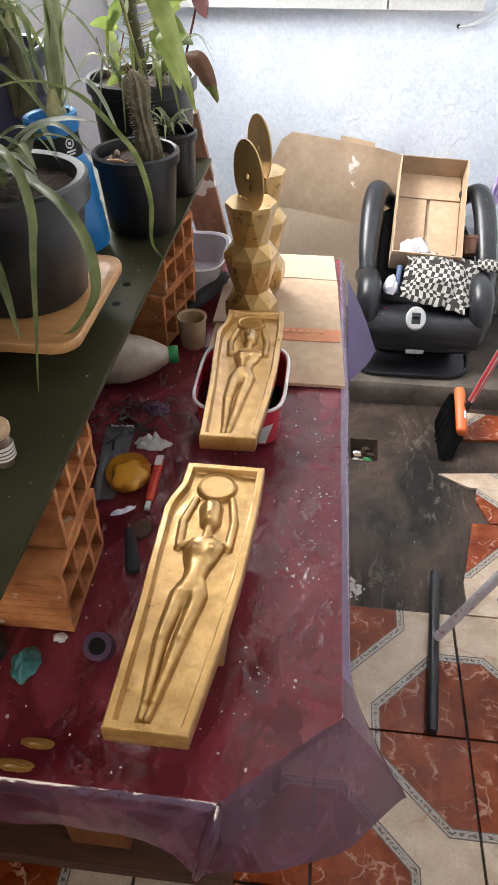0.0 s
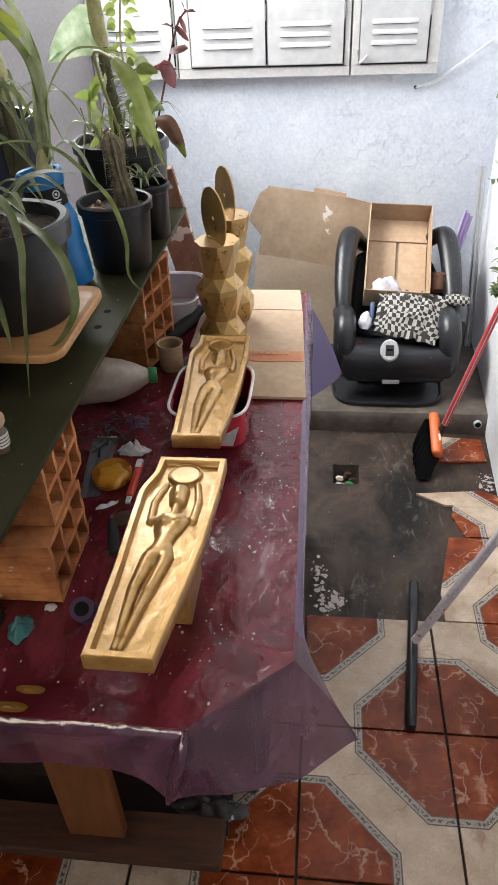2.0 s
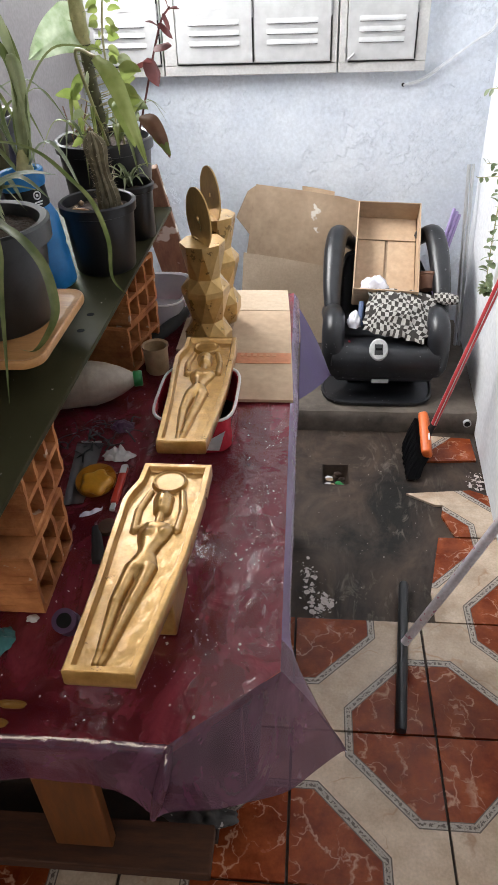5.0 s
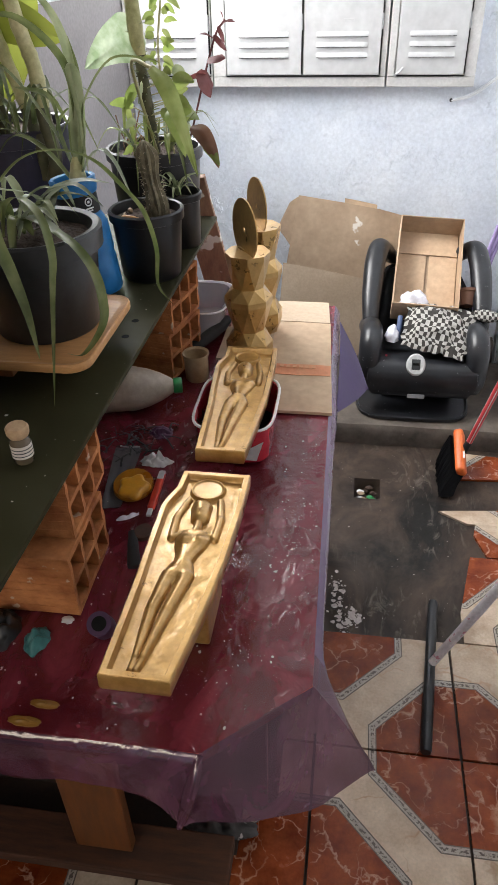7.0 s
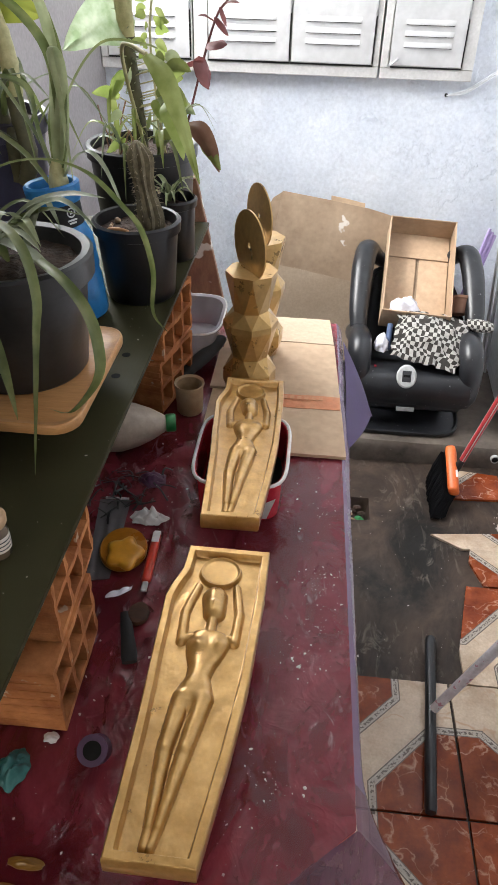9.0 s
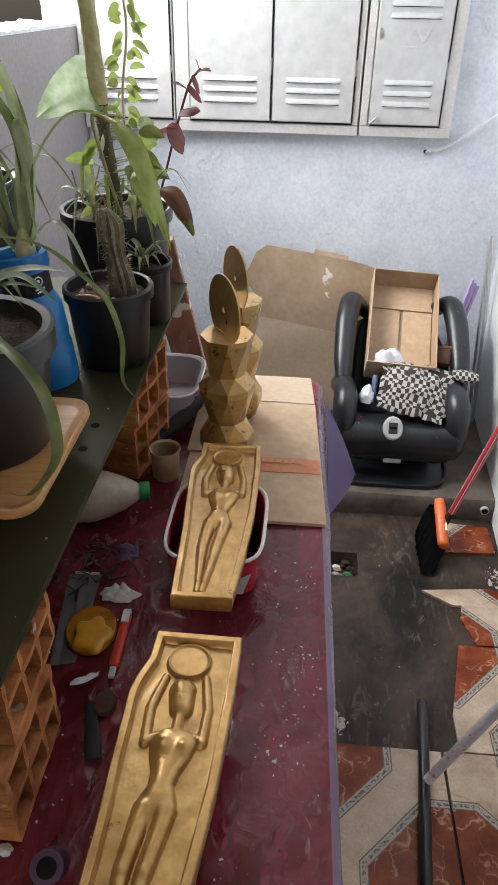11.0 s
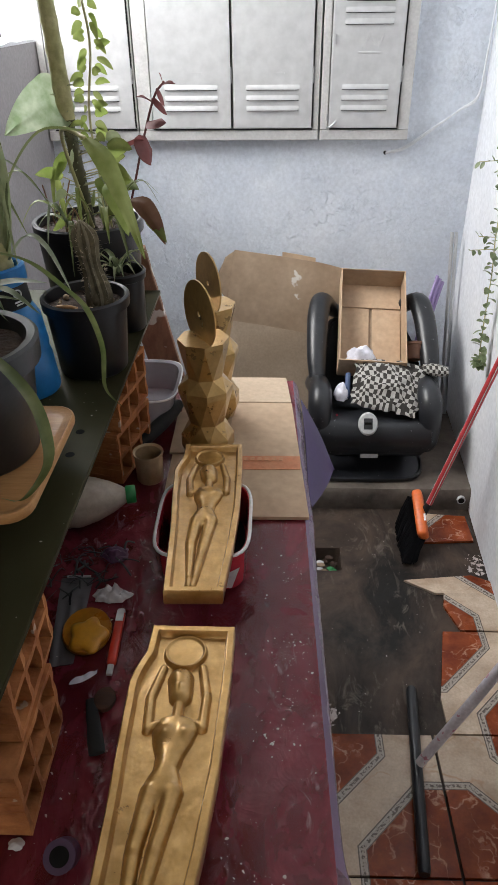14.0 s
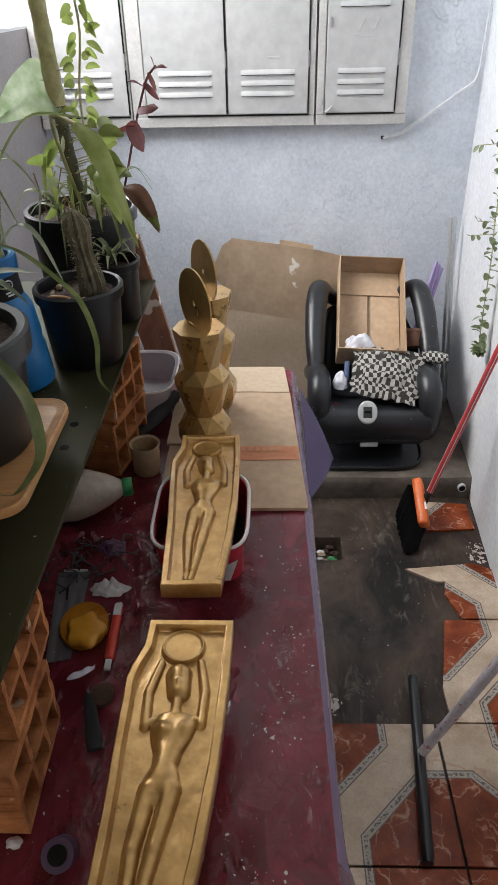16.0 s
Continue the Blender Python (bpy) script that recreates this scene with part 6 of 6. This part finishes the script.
for pts, w, m_ in (([(0, 0, 0), (0.012, 0.005, 0.1), (0.004, 0.0, 0.18), (-0.05, -0.01, 0.235), (-0.11, -0.02, 0.24)], 0.012, L_STRAP),
                   ([(0.004, 0, 0), (0.02, 0.0, 0.09), (0.026, -0.01, 0.16), (0.02, -0.03, 0.175), (0.03, -0.04, 0.12), (0.035, -0.04, 0.02)], 0.014, L_PALE),
                   ([(0, 0, 0), (0.006, 0, 0.08), (0.012, 0.01, 0.17), (-0.01, 0.02, 0.24), (-0.06, 0.02, 0.29)], 0.014, L_PALE),
                   ([(0, 0, 0), (-0.03, 0, 0.08), (-0.09, -0.01, 0.17), (-0.15, -0.02, 0.18)], 0.011, L_STRAP),
                   ([(0, 0, 0), (0.02, 0, 0.06), (0.03, 0.0, 0.12), (0.07, 0.03, 0.175), (0.12, 0.06, 0.172), (0.135, 0.08, 0.165)], 0.009, L_STRAP),
                   ([(0, 0, 0), (-0.02, 0, 0.07), (-0.02, -0.02, 0.13), (-0.06, -0.05, 0.15)], 0.013, L_STRAP),
                   ([(0, 0, 0), (0.0, 0.01, 0.08), (0.015, 0.02, 0.15), (0.01, 0.02, 0.21)], 0.014, L_STRAP),
                   ([(-0.01, 0, 0), (-0.06, 0.03, 0.04), (-0.12, 0.05, 0.06), (-0.17, 0.06, 0.02)], 0.011, L_STRAP),
                   ([(0, 0, 0), (0.04, -0.01, 0.05), (0.07, -0.02, 0.04), (0.1, -0.03, -0.02)], 0.011, L_GREY)):
    bm = bmesh.new()
    add_leaf(bm, pts, w, fold=0.45, steps=7, base=0.6, tip=0.5)
    part("leaf", bm, m_, PL, smooth=80)
part("bulb", lathe([(0.006, -0.012), (0.014, -0.006), (0.014, 0.01), (0.009, 0.03), (0.004, 0.04)], 16), STEM, PL, smooth=60)

# cactus in a black pot
C0 = Vector((-0.054, 1.335, SZ + 0.0005))
p = pot("cactus", "black pot with a small columnar cactus and stones", C0, 0.068, 0.052, 0.125, POT_BLACK, 0.008, 0.02)
bm = bmesh.new()
n = 40
rows = []
for k in range(22):
    t = k / 21
    z = 0.1 + 0.139 * t
    r = 0.0178 * (1 - max(0, (t - 0.8) / 0.2) ** 2 * 0.85) * (0.92 + 0.14 * math.sin(9 * t))
    rows.append([bm.verts.new((0.022 + 0.02 * t * (1 - t) - 0.014 * t + 0.002 * math.sin(8 * t) + r * (1 + 0.14 * math.cos(10 * 2 * math.pi * q_ / n)) * math.cos(2 * math.pi * q_ / n), r * (1 + 0.14 * math.cos(10 * 2 * math.pi * q_ / n)) * math.sin(2 * math.pi * q_ / n) - 0.008, z)) for q_ in range(n)])
for a, b in zip(rows, rows[1:]):
    for q_ in range(n):
        bm.faces.new((a[q_], a[(q_ + 1) % n], b[(q_ + 1) % n], b[q_]))
bm.faces.new(rows[-1])
cac = part("cactus_column", bm, CACTUS, p, smooth=60)
bm = bmesh.new()
for k in range(240):
    t, a = g.random(), 2 * math.pi * g.randrange(10) / 10 + g.uniform(-0.1, 0.1)
    r = 0.0178 * (1 - max(0, (t - 0.85) / 0.15) ** 2 * 0.7)
    s = Vector((0.022 + 0.02 * t * (1 - t) - 0.014 * t + r * math.cos(a), -0.008 + r * math.sin(a), 0.1 + 0.137 * t))
    e = s + Vector((math.cos(a) + g.uniform(-0.7, 0.7), math.sin(a) + g.uniform(-0.7, 0.7), g.uniform(-0.6, 0.8))).normalized() * 0.0065
    add_tube(bm, [s, e], [0.0004, 0.0001], 3, caps=False)
part("spines", bm, SPINE, cac)
for x, y, r in ((0.026, -0.02, 0.01), (0.03, 0.005, 0.008)):
    bm = bmesh.new()
    bmesh.ops.create_icosphere(bm, subdivisions=2, radius=r)
    for v in bm.verts:
        v.co = Vector((v.co.x, v.co.y, v.co.z * 1.3)) * (1 + 0.15 * wob(v.co.x, v.co.y, v.co.z, 90)) + Vector((x * 0.55 + 0.008, y, 0.115 + r))
    part("offset", bm, CACTUS, cac, smooth=60)
part("root_loop", tube(smooth_path([(-0.04, -0.03, 0.108), (-0.035, -0.035, 0.116), (-0.018, -0.036, 0.117), (-0.006, -0.032, 0.112)], 5), 0.003, 8), WOOD_TRAY, p, "pale dry root", smooth=60)
for k in range(9):
    bm = bmesh.new()
    bmesh.ops.create_icosphere(bm, subdivisions=1, radius=g.uniform(0.003, 0.006))
    a = g.uniform(0, 6.28)
    for v in bm.verts:
        v.co += Vector((0.04 * math.cos(a), 0.04 * math.sin(a), 0.112))
    part("stone", bm, CARD_OLD, p, smooth=60)

# small pot with a rosette
R0 = Vector((-0.03, 1.5, SZ + 0.0005))
p = pot("rosette_plant", "small black pot with a spiky pale green rosette", R0, 0.043, 0.034, 0.108, POT_BLACK, 0.006, 0.016)
for k in range(16):
    a = k * 137.5
    leaf_part(p, R0, arch(g, (R0.x - 0.002, R0.y - 0.015, SZ + 0.104), g.uniform(0.035, 0.06), g.uniform(0.02, 0.04), g.uniform(0.004, 0.02), a), 0.009, L_PALE, fold=0.5, base=0.8)

# large pot behind
D0 = Vector((-0.1, 1.59, SZ + 0.0005))
p = pot("large_mixed_pot", "large black pot with a thick-stemmed plant, climber and red-leaved plant", D0, 0.1, 0.08, 0.175, POT_BLACK, 0.01, 0.024)
zt = SZ + 0.16
stem = smooth_path([(-0.098, 1.59, zt), (-0.104, 1.6, 1.22), (-0.112, 1.605, 1.29), (-0.117, 1.605, 1.345), (-0.124, 1.61, 1.45), (-0.13, 1.615, 1.55), (-0.138, 1.62, 1.8)], 8)
bm = tube([q_ - D0 for q_ in stem], [0.0105 + 0.0014 * (k % 4 == 0) + 0.0042 * min(1.0, max(0.0, (q_.z - 1.335) * 40)) * max(0.3, 1 - (q_.z - 1.345) * 2.2) for k, q_ in enumerate(stem)], 14)
bm.faces.ensure_lookup_table()
for f in bm.faces:
    f.material_index = 0 if f.calc_center_median().z + D0.z < 1.342 else 1
part("stem", bm, [STEM_DARK, STEM], p, "thick ringed stem, dark below and green above", smooth=50)
leaf_part(p, D0, [(-0.11, 1.61, 1.385), (-0.135, 1.6, 1.375), (-0.17, 1.59, 1.36), (-0.222, 1.58, 1.325)], 0.096, L_VARI, fold=0.15, base=0.45, side=(0.15, 0.25, 1), nx=8, wave=0.04, steps=8)
leaf_part(p, D0, [(-0.035, 1.385, 1.35), (-0.005, 1.36, 1.325), (0.02, 1.345, 1.27), (0.047, 1.328, 1.19)], 0.031, L_BROAD, fold=0.25, base=0.5, tip=0.8, side=(1, 0.4, 0.35), nx=6, wave=0.05, steps=8)
leaf_part(p, D0, [(-0.02, 1.45, 1.28), (-0.015, 1.42, 1.27), (0.004, 1.4, 1.235), (0.012, 1.395, 1.205)], 0.03, L_LIME, fold=0.2, side=(1, 0.4, 0.3))
part("petiole", tube([q_ - D0 for q_ in smooth_path([(-0.09, 1.58, zt), (-0.1, 1.52, 1.29), (-0.08, 1.43, 1.355), (-0.035, 1.385, 1.35)], 6)], 0.0032, 8), STEM, p, smooth=60)
for k in range(14):
    a = g.uniform(0, 6.28)
    s = Vector((0.06 * math.cos(a), 0.06 * math.sin(a) + 0.0, 0.16))
    e = s + Vector((g.uniform(-0.03, 0.03), g.uniform(-0.03, 0.02), g.uniform(0.02, 0.08)))
    part("twig", tube([s, (s + e) / 2 + Vector((g.uniform(-0.01, 0.01), 0, 0.004)), e], 0.0014, 5), (WOOD_OLD, STEM)[k % 2], p)
cl_pts = smooth_path([(-0.055, 1.58, zt), (-0.07, 1.59, 1.27), (-0.075, 1.595, 1.36), (-0.062, 1.6, 1.46), (-0.07, 1.6, 1.56), (-0.06, 1.6, 1.68)], 8)
part("climber_stem", tube([q_ - D0 for q_ in cl_pts], 0.0022, 6), STEM, p, smooth=60)
for k in range(58):
    q_ = cl_pts[min(len(cl_pts) - 1, 12 + int(k * 0.5))]
    a = 180 * (k % 2) + g.uniform(-50, 50)
    dx, dy = math.cos(radians(a)) * g.uniform(0.014, 0.032), math.sin(radians(a)) * 0.024
    b_ = q_ + Vector((dx * 0.35, dy * 0.35, 0.004))
    e = q_ + Vector((dx * 1.15, dy * 1.15, g.uniform(-0.022, 0.016)))
    leaf_part(p, D0, [b_, (b_ + e) / 2 + Vector((0, 0, 0.004)), e], g.uniform(0.01, 0.017), L_LIME if k % 4 else L_BROAD, fold=0.2, base=0.3, tip=0.7, side=(-dy, dx, 0.5 * g.uniform(-1, 1) + 0.6))
for k in range(60):
    q_ = stem[3 + k % 26]
    a = g.uniform(0, 6.28)
    d = Vector((math.cos(a), math.sin(a), g.uniform(-0.2, 0.4))) * g.uniform(0.018, 0.026)
    part("thorn", tube([q_ - D0, q_ - D0 + d], [0.0016, 0.0005], 4), L_PALE, p)
for k in range(26):
    a = g.uniform(235, 390)
    q_ = Vector((-0.1 + 0.05 * math.cos(radians(a)), 1.59 + 0.03 * math.sin(radians(a)), g.uniform(1.18, 1.32)))
    d = Vector((math.cos(radians(a)), math.sin(radians(a)) * 0.7, g.uniform(-0.9, 0.5))).normalized() * g.uniform(0.03, 0.055)
    part("side_twig", tube([Vector((-0.118, 1.612, q_.z - 0.02)) - D0, q_ - D0], 0.0011, 4), STEM, p)
    leaf_part(p, D0, [q_, q_ + d * 0.5 + Vector((0, 0, 0.006)), q_ + d], g.uniform(0.014, 0.026), (L_LIME, L_BROAD, L_PALE)[k % 3], fold=0.25, base=0.4, tip=0.65, side=(-d.y, d.x, 0.5))
rp = smooth_path([(-0.028, 1.57, zt), (-0.008, 1.61, 1.25), (0.006, 1.63, 1.305), (0.03, 1.64, 1.375), (0.05, 1.64, 1.4)], 7)
part("red_stem", tube([q_ - D0 for q_ in rp], 0.0022, 6), L_RED, p, smooth=60)
for k, (f_, dx, dz, w, l_) in enumerate(((0.5, -0.018, -0.005, 0.03, 0.04), (0.55, 0.004, -0.02, 0.034, 0.05), (0.62, 0.02, 0.0, 0.024, 0.036), (0.72, -0.016, 0.006, 0.022, 0.03), (0.75, 0.018, -0.022, 0.022, 0.036), (0.86, 0.008, -0.022, 0.018, 0.03), (0.93, 0.02, 0.006, 0.01, 0.024), (0.98, 0.02, 0.0, 0.01, 0.024), (0.98, -0.004, 0.014, 0.009, 0.02))):
    q_ = rp[int(f_ * (len(rp) - 1))]
    d = Vector((dx, -0.006, dz)).normalized() * l_
    leaf_part(p, D0, [q_, q_ + d * 0.5 + Vector((0, -0.003, 0.003)), q_ + d], w * (1.9 if k < 3 else 1.3), L_RED, fold=0.2, base=0.4, tip=0.6, side=(-d.z, 0.2, d.x))
leaf_part(p, D0, [(-0.005, 1.52, 1.23), (0.02, 1.5, 1.225), (0.04, 1.49, 1.2), (0.055, 1.485, 1.165)], 0.036, L_BROWN, fold=0.3, side=(0.6, 0.3, 1), nx=6)
leaf_part(p, D0, [(0.02, 1.5, 1.215), (0.04, 1.49, 1.195), (0.058, 1.48, 1.17)], 0.024, L_BROAD, fold=0.3, side=(0.6, 0.3, 1))
for k in range(16):
    a = g.uniform(0, 360)
    c = (D0.x + 0.05 * math.cos(radians(a)), D0.y + 0.05 * math.sin(radians(a)), zt)
    leaf_part(p, D0, arch(g, c, g.uniform(0.05, 0.12), g.uniform(0.03, 0.1), g.uniform(0.01, 0.08), g.uniform(180, 380)), g.uniform(0.008, 0.02), (L_GREY, L_STRAP, L_BROAD)[k % 3], fold=0.35)

# cane plant in a purple pot
E0 = Vector((-0.335, 1.44, SZ + 0.0005))
p = pot("cane_plant", "dark purple pot with thick-caned plant and a large yellow-green leaf", E0, 0.115, 0.09, 0.245, POT_PURPLE, 0.012, 0.03)
for pts, r in (([(-0.235, 1.37, SZ + 0.16), (-0.22, 1.36, 1.211), (-0.23, 1.365, 1.283), (-0.236, 1.375, 1.35), (-0.26, 1.39, 1.425), (-0.29, 1.4, 1.6), (-0.3, 1.4, 1.8)], 0.0125), ([(-0.25, 1.38, SZ + 0.16), (-0.248, 1.37, 1.223), (-0.257, 1.375, 1.255), (-0.277, 1.385, 1.319), (-0.308, 1.41, 1.39), (-0.35, 1.42, 1.55), (-0.36, 1.42, 1.75)], 0.0105), ([(-0.33, 1.43, SZ + 0.16), (-0.35, 1.42, 1.35), (-0.38, 1.4, 1.6)], 0.012)):
    P_ = smooth_path(pts, 9)
    bm = tube([q_ - E0 for q_ in P_], [r * (1.12 if k % 5 == 0 else 1) for k in range(len(P_))], 14)
    bm.faces.ensure_lookup_table()
    for f in bm.faces:
        f.material_index = 0 if f.calc_center_median().z + E0.z < 1.29 else 1
    part("cane", bm, [STEM_DARK, STEM], p, smooth=50)
leaf_part(p, E0, [(-0.35, 1.46, 1.5), (-0.34, 1.445, 1.46), (-0.325, 1.435, 1.39), (-0.315, 1.43, 1.29)], 0.19, L_YELLOW, fold=0.12, base=0.6, tip=0.7, side=(1, 0.15, 0.05), nx=10, wave=0.03, steps=8)
leaf_part(p, E0, [(-0.34, 1.43, 1.44), (-0.29, 1.42, 1.42), (-0.24, 1.41, 1.405), (-0.185, 1.4, 1.391)], 0.07, L_YELLOW, fold=0.2, base=0.5, tip=0.7, side=(0.3, 0.2, 1), nx=8, steps=8)
for k in range(26):
    c = (E0.x + g.uniform(-0.06, 0.12), E0.y + g.uniform(-0.09, 0.03), SZ + 0.225)
    leaf_part(p, E0, arch(g, c, g.uniform(0.08, 0.2), g.uniform(0.03, 0.12), g.uniform(0.02, 0.12), g.uniform(200, 400)), g.uniform(0.008, 0.016), (L_STRAP, L_GREY, L_STRAP)[k % 3], fold=0.4, steps=6)

# pot of soil at the shelf's front
p = pot("soil_pot", "dark grey plastic pot of bare soil on the shelf", (-0.18, 0.765, SZ + 0.0005), 0.1, 0.062, 0.2, POT_GREY, 0.012)

# hanging vine on the side wall
V0 = Vector((0.93, 2.56, 1.13))
p = thing("hanging_vine", "small-leaved green vine hanging down the side wall", "vine", V0)
vp = smooth_path([(0.949, 2.56, 1.16), (0.92, 2.5, 1.11), (0.925, 2.47, 1.02), (0.918, 2.44, 0.9), (0.92, 2.42, 0.8), (0.915, 2.395, 0.68), (0.912, 2.375, 0.58), (0.912, 2.36, 0.515)], 9)
part("vine_stem", tube([q_ - V0 for q_ in vp], 0.0018, 6), STEM, p, smooth=60)
for k in range(84):
    q_ = vp[min(len(vp) - 1, 4 + int(k * (len(vp) - 5) / 61))]
    a = g.uniform(120, 330)
    d = Vector((math.cos(radians(a)) * 0.6, math.sin(radians(a)), g.uniform(-0.5, 0.5))).normalized() * g.uniform(0.022, 0.036)
    leaf_part(p, V0, [q_, q_ + d * 0.5 + Vector((0, 0, 0.003)), q_ + d], g.uniform(0.018, 0.027), L_VINE, fold=0.25, base=0.4, tip=0.6, side=(d.y, -d.x, g.uniform(-0.02, 0.02)))
for e in ((0.86, 2.53, 1.1), (0.905, 2.47, 1.12), (0.845, 2.44, 0.86), (0.87, 2.45, 0.9)):
    e = Vector(e)
    s = min(vp, key=lambda q_: (q_ - e).length)
    part("side_shoot", tube([s - V0, e - V0], 0.0013, 5), STEM, p)
    for k in range(4):
        q_ = s.lerp(e, 0.4 + 0.2 * k)
        d = Vector((g.uniform(-1, 0.2), g.uniform(-1, 0), g.uniform(-0.5, 0.8))).normalized() * 0.024
        leaf_part(p, V0, [q_, q_ + d * 0.5, q_ + d], 0.014, L_VINE, fold=0.25, tip=0.6, side=(d.y, -d.x, 0.01))

# ---- patterned floor tiles ----


def clip_poly(poly, a, b, c):
    """Keep the part of a polygon where a*x + b*y <= c."""
    out = []
    for i in range(len(poly)):
        p, q = poly[i], poly[(i + 1) % len(poly)]
        dp, dq = a * p[0] + b * p[1] - c, a * q[0] + b * q[1] - c
        if dp <= 0:
            out.append(p)
        if dp * dq < 0:
            t = dp / (dp - dq)
            out.append((p[0] + t * (q[0] - p[0]), p[1] + t * (q[1] - p[1])))
    return out


def tile_bm(flip, cuts=()):
    """A tile with a marble corner at two opposite corners and a cream band between; cuts break pieces off it."""
    g, h = 0.0032, TILE
    lo, hi = g, h - g
    regions = []

    def corner(box_, s, flipxy):
        poly = [(lo, lo), (box_, lo), (box_, box_), (lo, box_)]
        poly = clip_poly(poly, 1, 1, s)
        return [(h - x, h - y) if flipxy else (x, y) for x, y in poly]

    ring = ((0.19, 0.243), (0.21, 0.272))
    for f in (False, True):
        inner, outer = corner(*ring[0], f), corner(*ring[1], f)
        regions.append((inner, 0))
        # border: two arms and the slant between the inner and outer outlines
        (b0, s0), (b1, s1) = ring
        for poly in ([(b0, lo), (b1, lo), (b1, s1 - b1), (b0, s0 - b0)], [(b0, s0 - b0), (b1, s1 - b1), (s1 - b1, b1), (s0 - b0, b0)], [(s0 - b0, b0), (s1 - b1, b1), (lo, b1), (lo, b0)]):
            a, b, c, d = poly
            for v0, v1, mi in ((0, 0.12, 3), (0.12, 0.3, 1), (0.3, 0.68, 4), (0.68, 0.86, 1), (0.86, 1, 3)):
                band = [tuple(p[k] + (q[k] - p[k]) * v for k in (0, 1)) for p, q, v in ((a, b, v0), (a, b, v1), (d, c, v1), (d, c, v0))]
                regions.append(([(h - x, h - y) if f else (x, y) for x, y in band], mi))
    b1, s1 = ring[1]
    m = s1 - b1
    cream = [(b1, lo), (hi, lo), (hi, h - b1), (h - m, h - b1), (h - b1, h - m), (h - b1, hi), (lo, hi), (lo, b1), (m, b1), (b1, m)]
    regions.append((cream[0:3] + [cream[3], cream[9]], 2))
    regions.append(([cream[9], cream[3], cream[4], cream[8]], 2))
    regions.append(([cream[8], cream[4], cream[5], cream[6], cream[7]], 2))
    bm = bmesh.new()
    for poly, mi in regions:
        if flip:
            poly = [(h - x, y) for x, y in poly]
        for c in cuts:
            poly = clip_poly(poly, *c) if len(poly) > 2 else []
        clean = [q for i, q in enumerate(poly) if math.hypot(q[0] - poly[i - 1][0], q[1] - poly[i - 1][1]) > 1e-5]
        if len(clean) < 3:
            continue
        f = bm.faces.new([bm.verts.new((x, y, 0)) for x, y in clean])
        f.material_index = mi
    bmesh.ops.remove_doubles(bm, verts=bm.verts, dist=1e-5)
    bmesh.ops.recalc_face_normals(bm, faces=bm.faces)
    for f in bm.faces:
        if f.normal.z < 0:
            f.normal_flip()
    if bm.faces:
        edges = [e for e in bm.edges if e.is_boundary]
        r = bmesh.ops.extrude_edge_only(bm, edges=edges)
        for v in (q for q in r["geom"] if isinstance(q, bmesh.types.BMVert)):
            v.co.z = -0.009
    return bm


def plain_wedge(bm):
    for f in bm.faces:
        if f.calc_center_median().x < 0.15:
            f.material_index = 2
    return bm


TMATS = [T_RED, T_BORDER, T_CREAM, T_LINE, T_DOTS]
TILE_ME = [finish("tile", tile_bm(f), TMATS) for f in (False, True)]
rng = random.Random(5)
BROKEN = {  # column, row: cuts that break the tile
    (0, 1): [((-1.0, 0.222, -0.0192), (-1.0, 0.0, -0.042))],
    (0, 2): [((-0.618, -1.0, -0.2108), (0.0, -1.0, -0.149), (-0.12, 1.0, 0.2), (0.5, 1.0, 0.34)),
             ((0.0, 1.0, 0.1489), (-1.0, -0.3, -0.1447), (-1.0, 0.222, -0.093))],
    (0, 3): [((-1.0, 0.25, -0.09), (0.06, -1.0, -0.02), (0.1, 1.0, 0.2))],
}
for i in range(-4, 2):
    for j in range(-8, 4):
        x, y = TX + i * TILE, TY + j * TILE
        if j >= 1 and i <= -1 and not (i < -2):
            continue
        if j >= 1 and i < -2 or j > 3:
            continue
        if j >= 3 and i != 0:
            continue
        if x > 0.97:
            continue
        flip = (i + j) % 2 != 0
        meshes = [finish("tile", plain_wedge(tile_bm(flip, cuts)) if j == 2 and n_ == 0 else tile_bm(flip, cuts), TMATS) for n_, cuts in enumerate(BROKEN[(i, j)])] if (i, j) in BROKEN else [TILE_ME[1 if flip else 0]]
        shift = (-0.055, 0.02) if j == 3 else (0, 0)
        place = pose(x + shift[0], y + shift[1], 0.0006 * rng.uniform(-1, 1), rng.uniform(-0.12, 0.12), rng.uniform(-0.12, 0.12), rng.uniform(-0.1, 0.1))
        for me in meshes:
            ob = new("tile", me)
            ob.parent = floor
            ob.matrix_basis = place
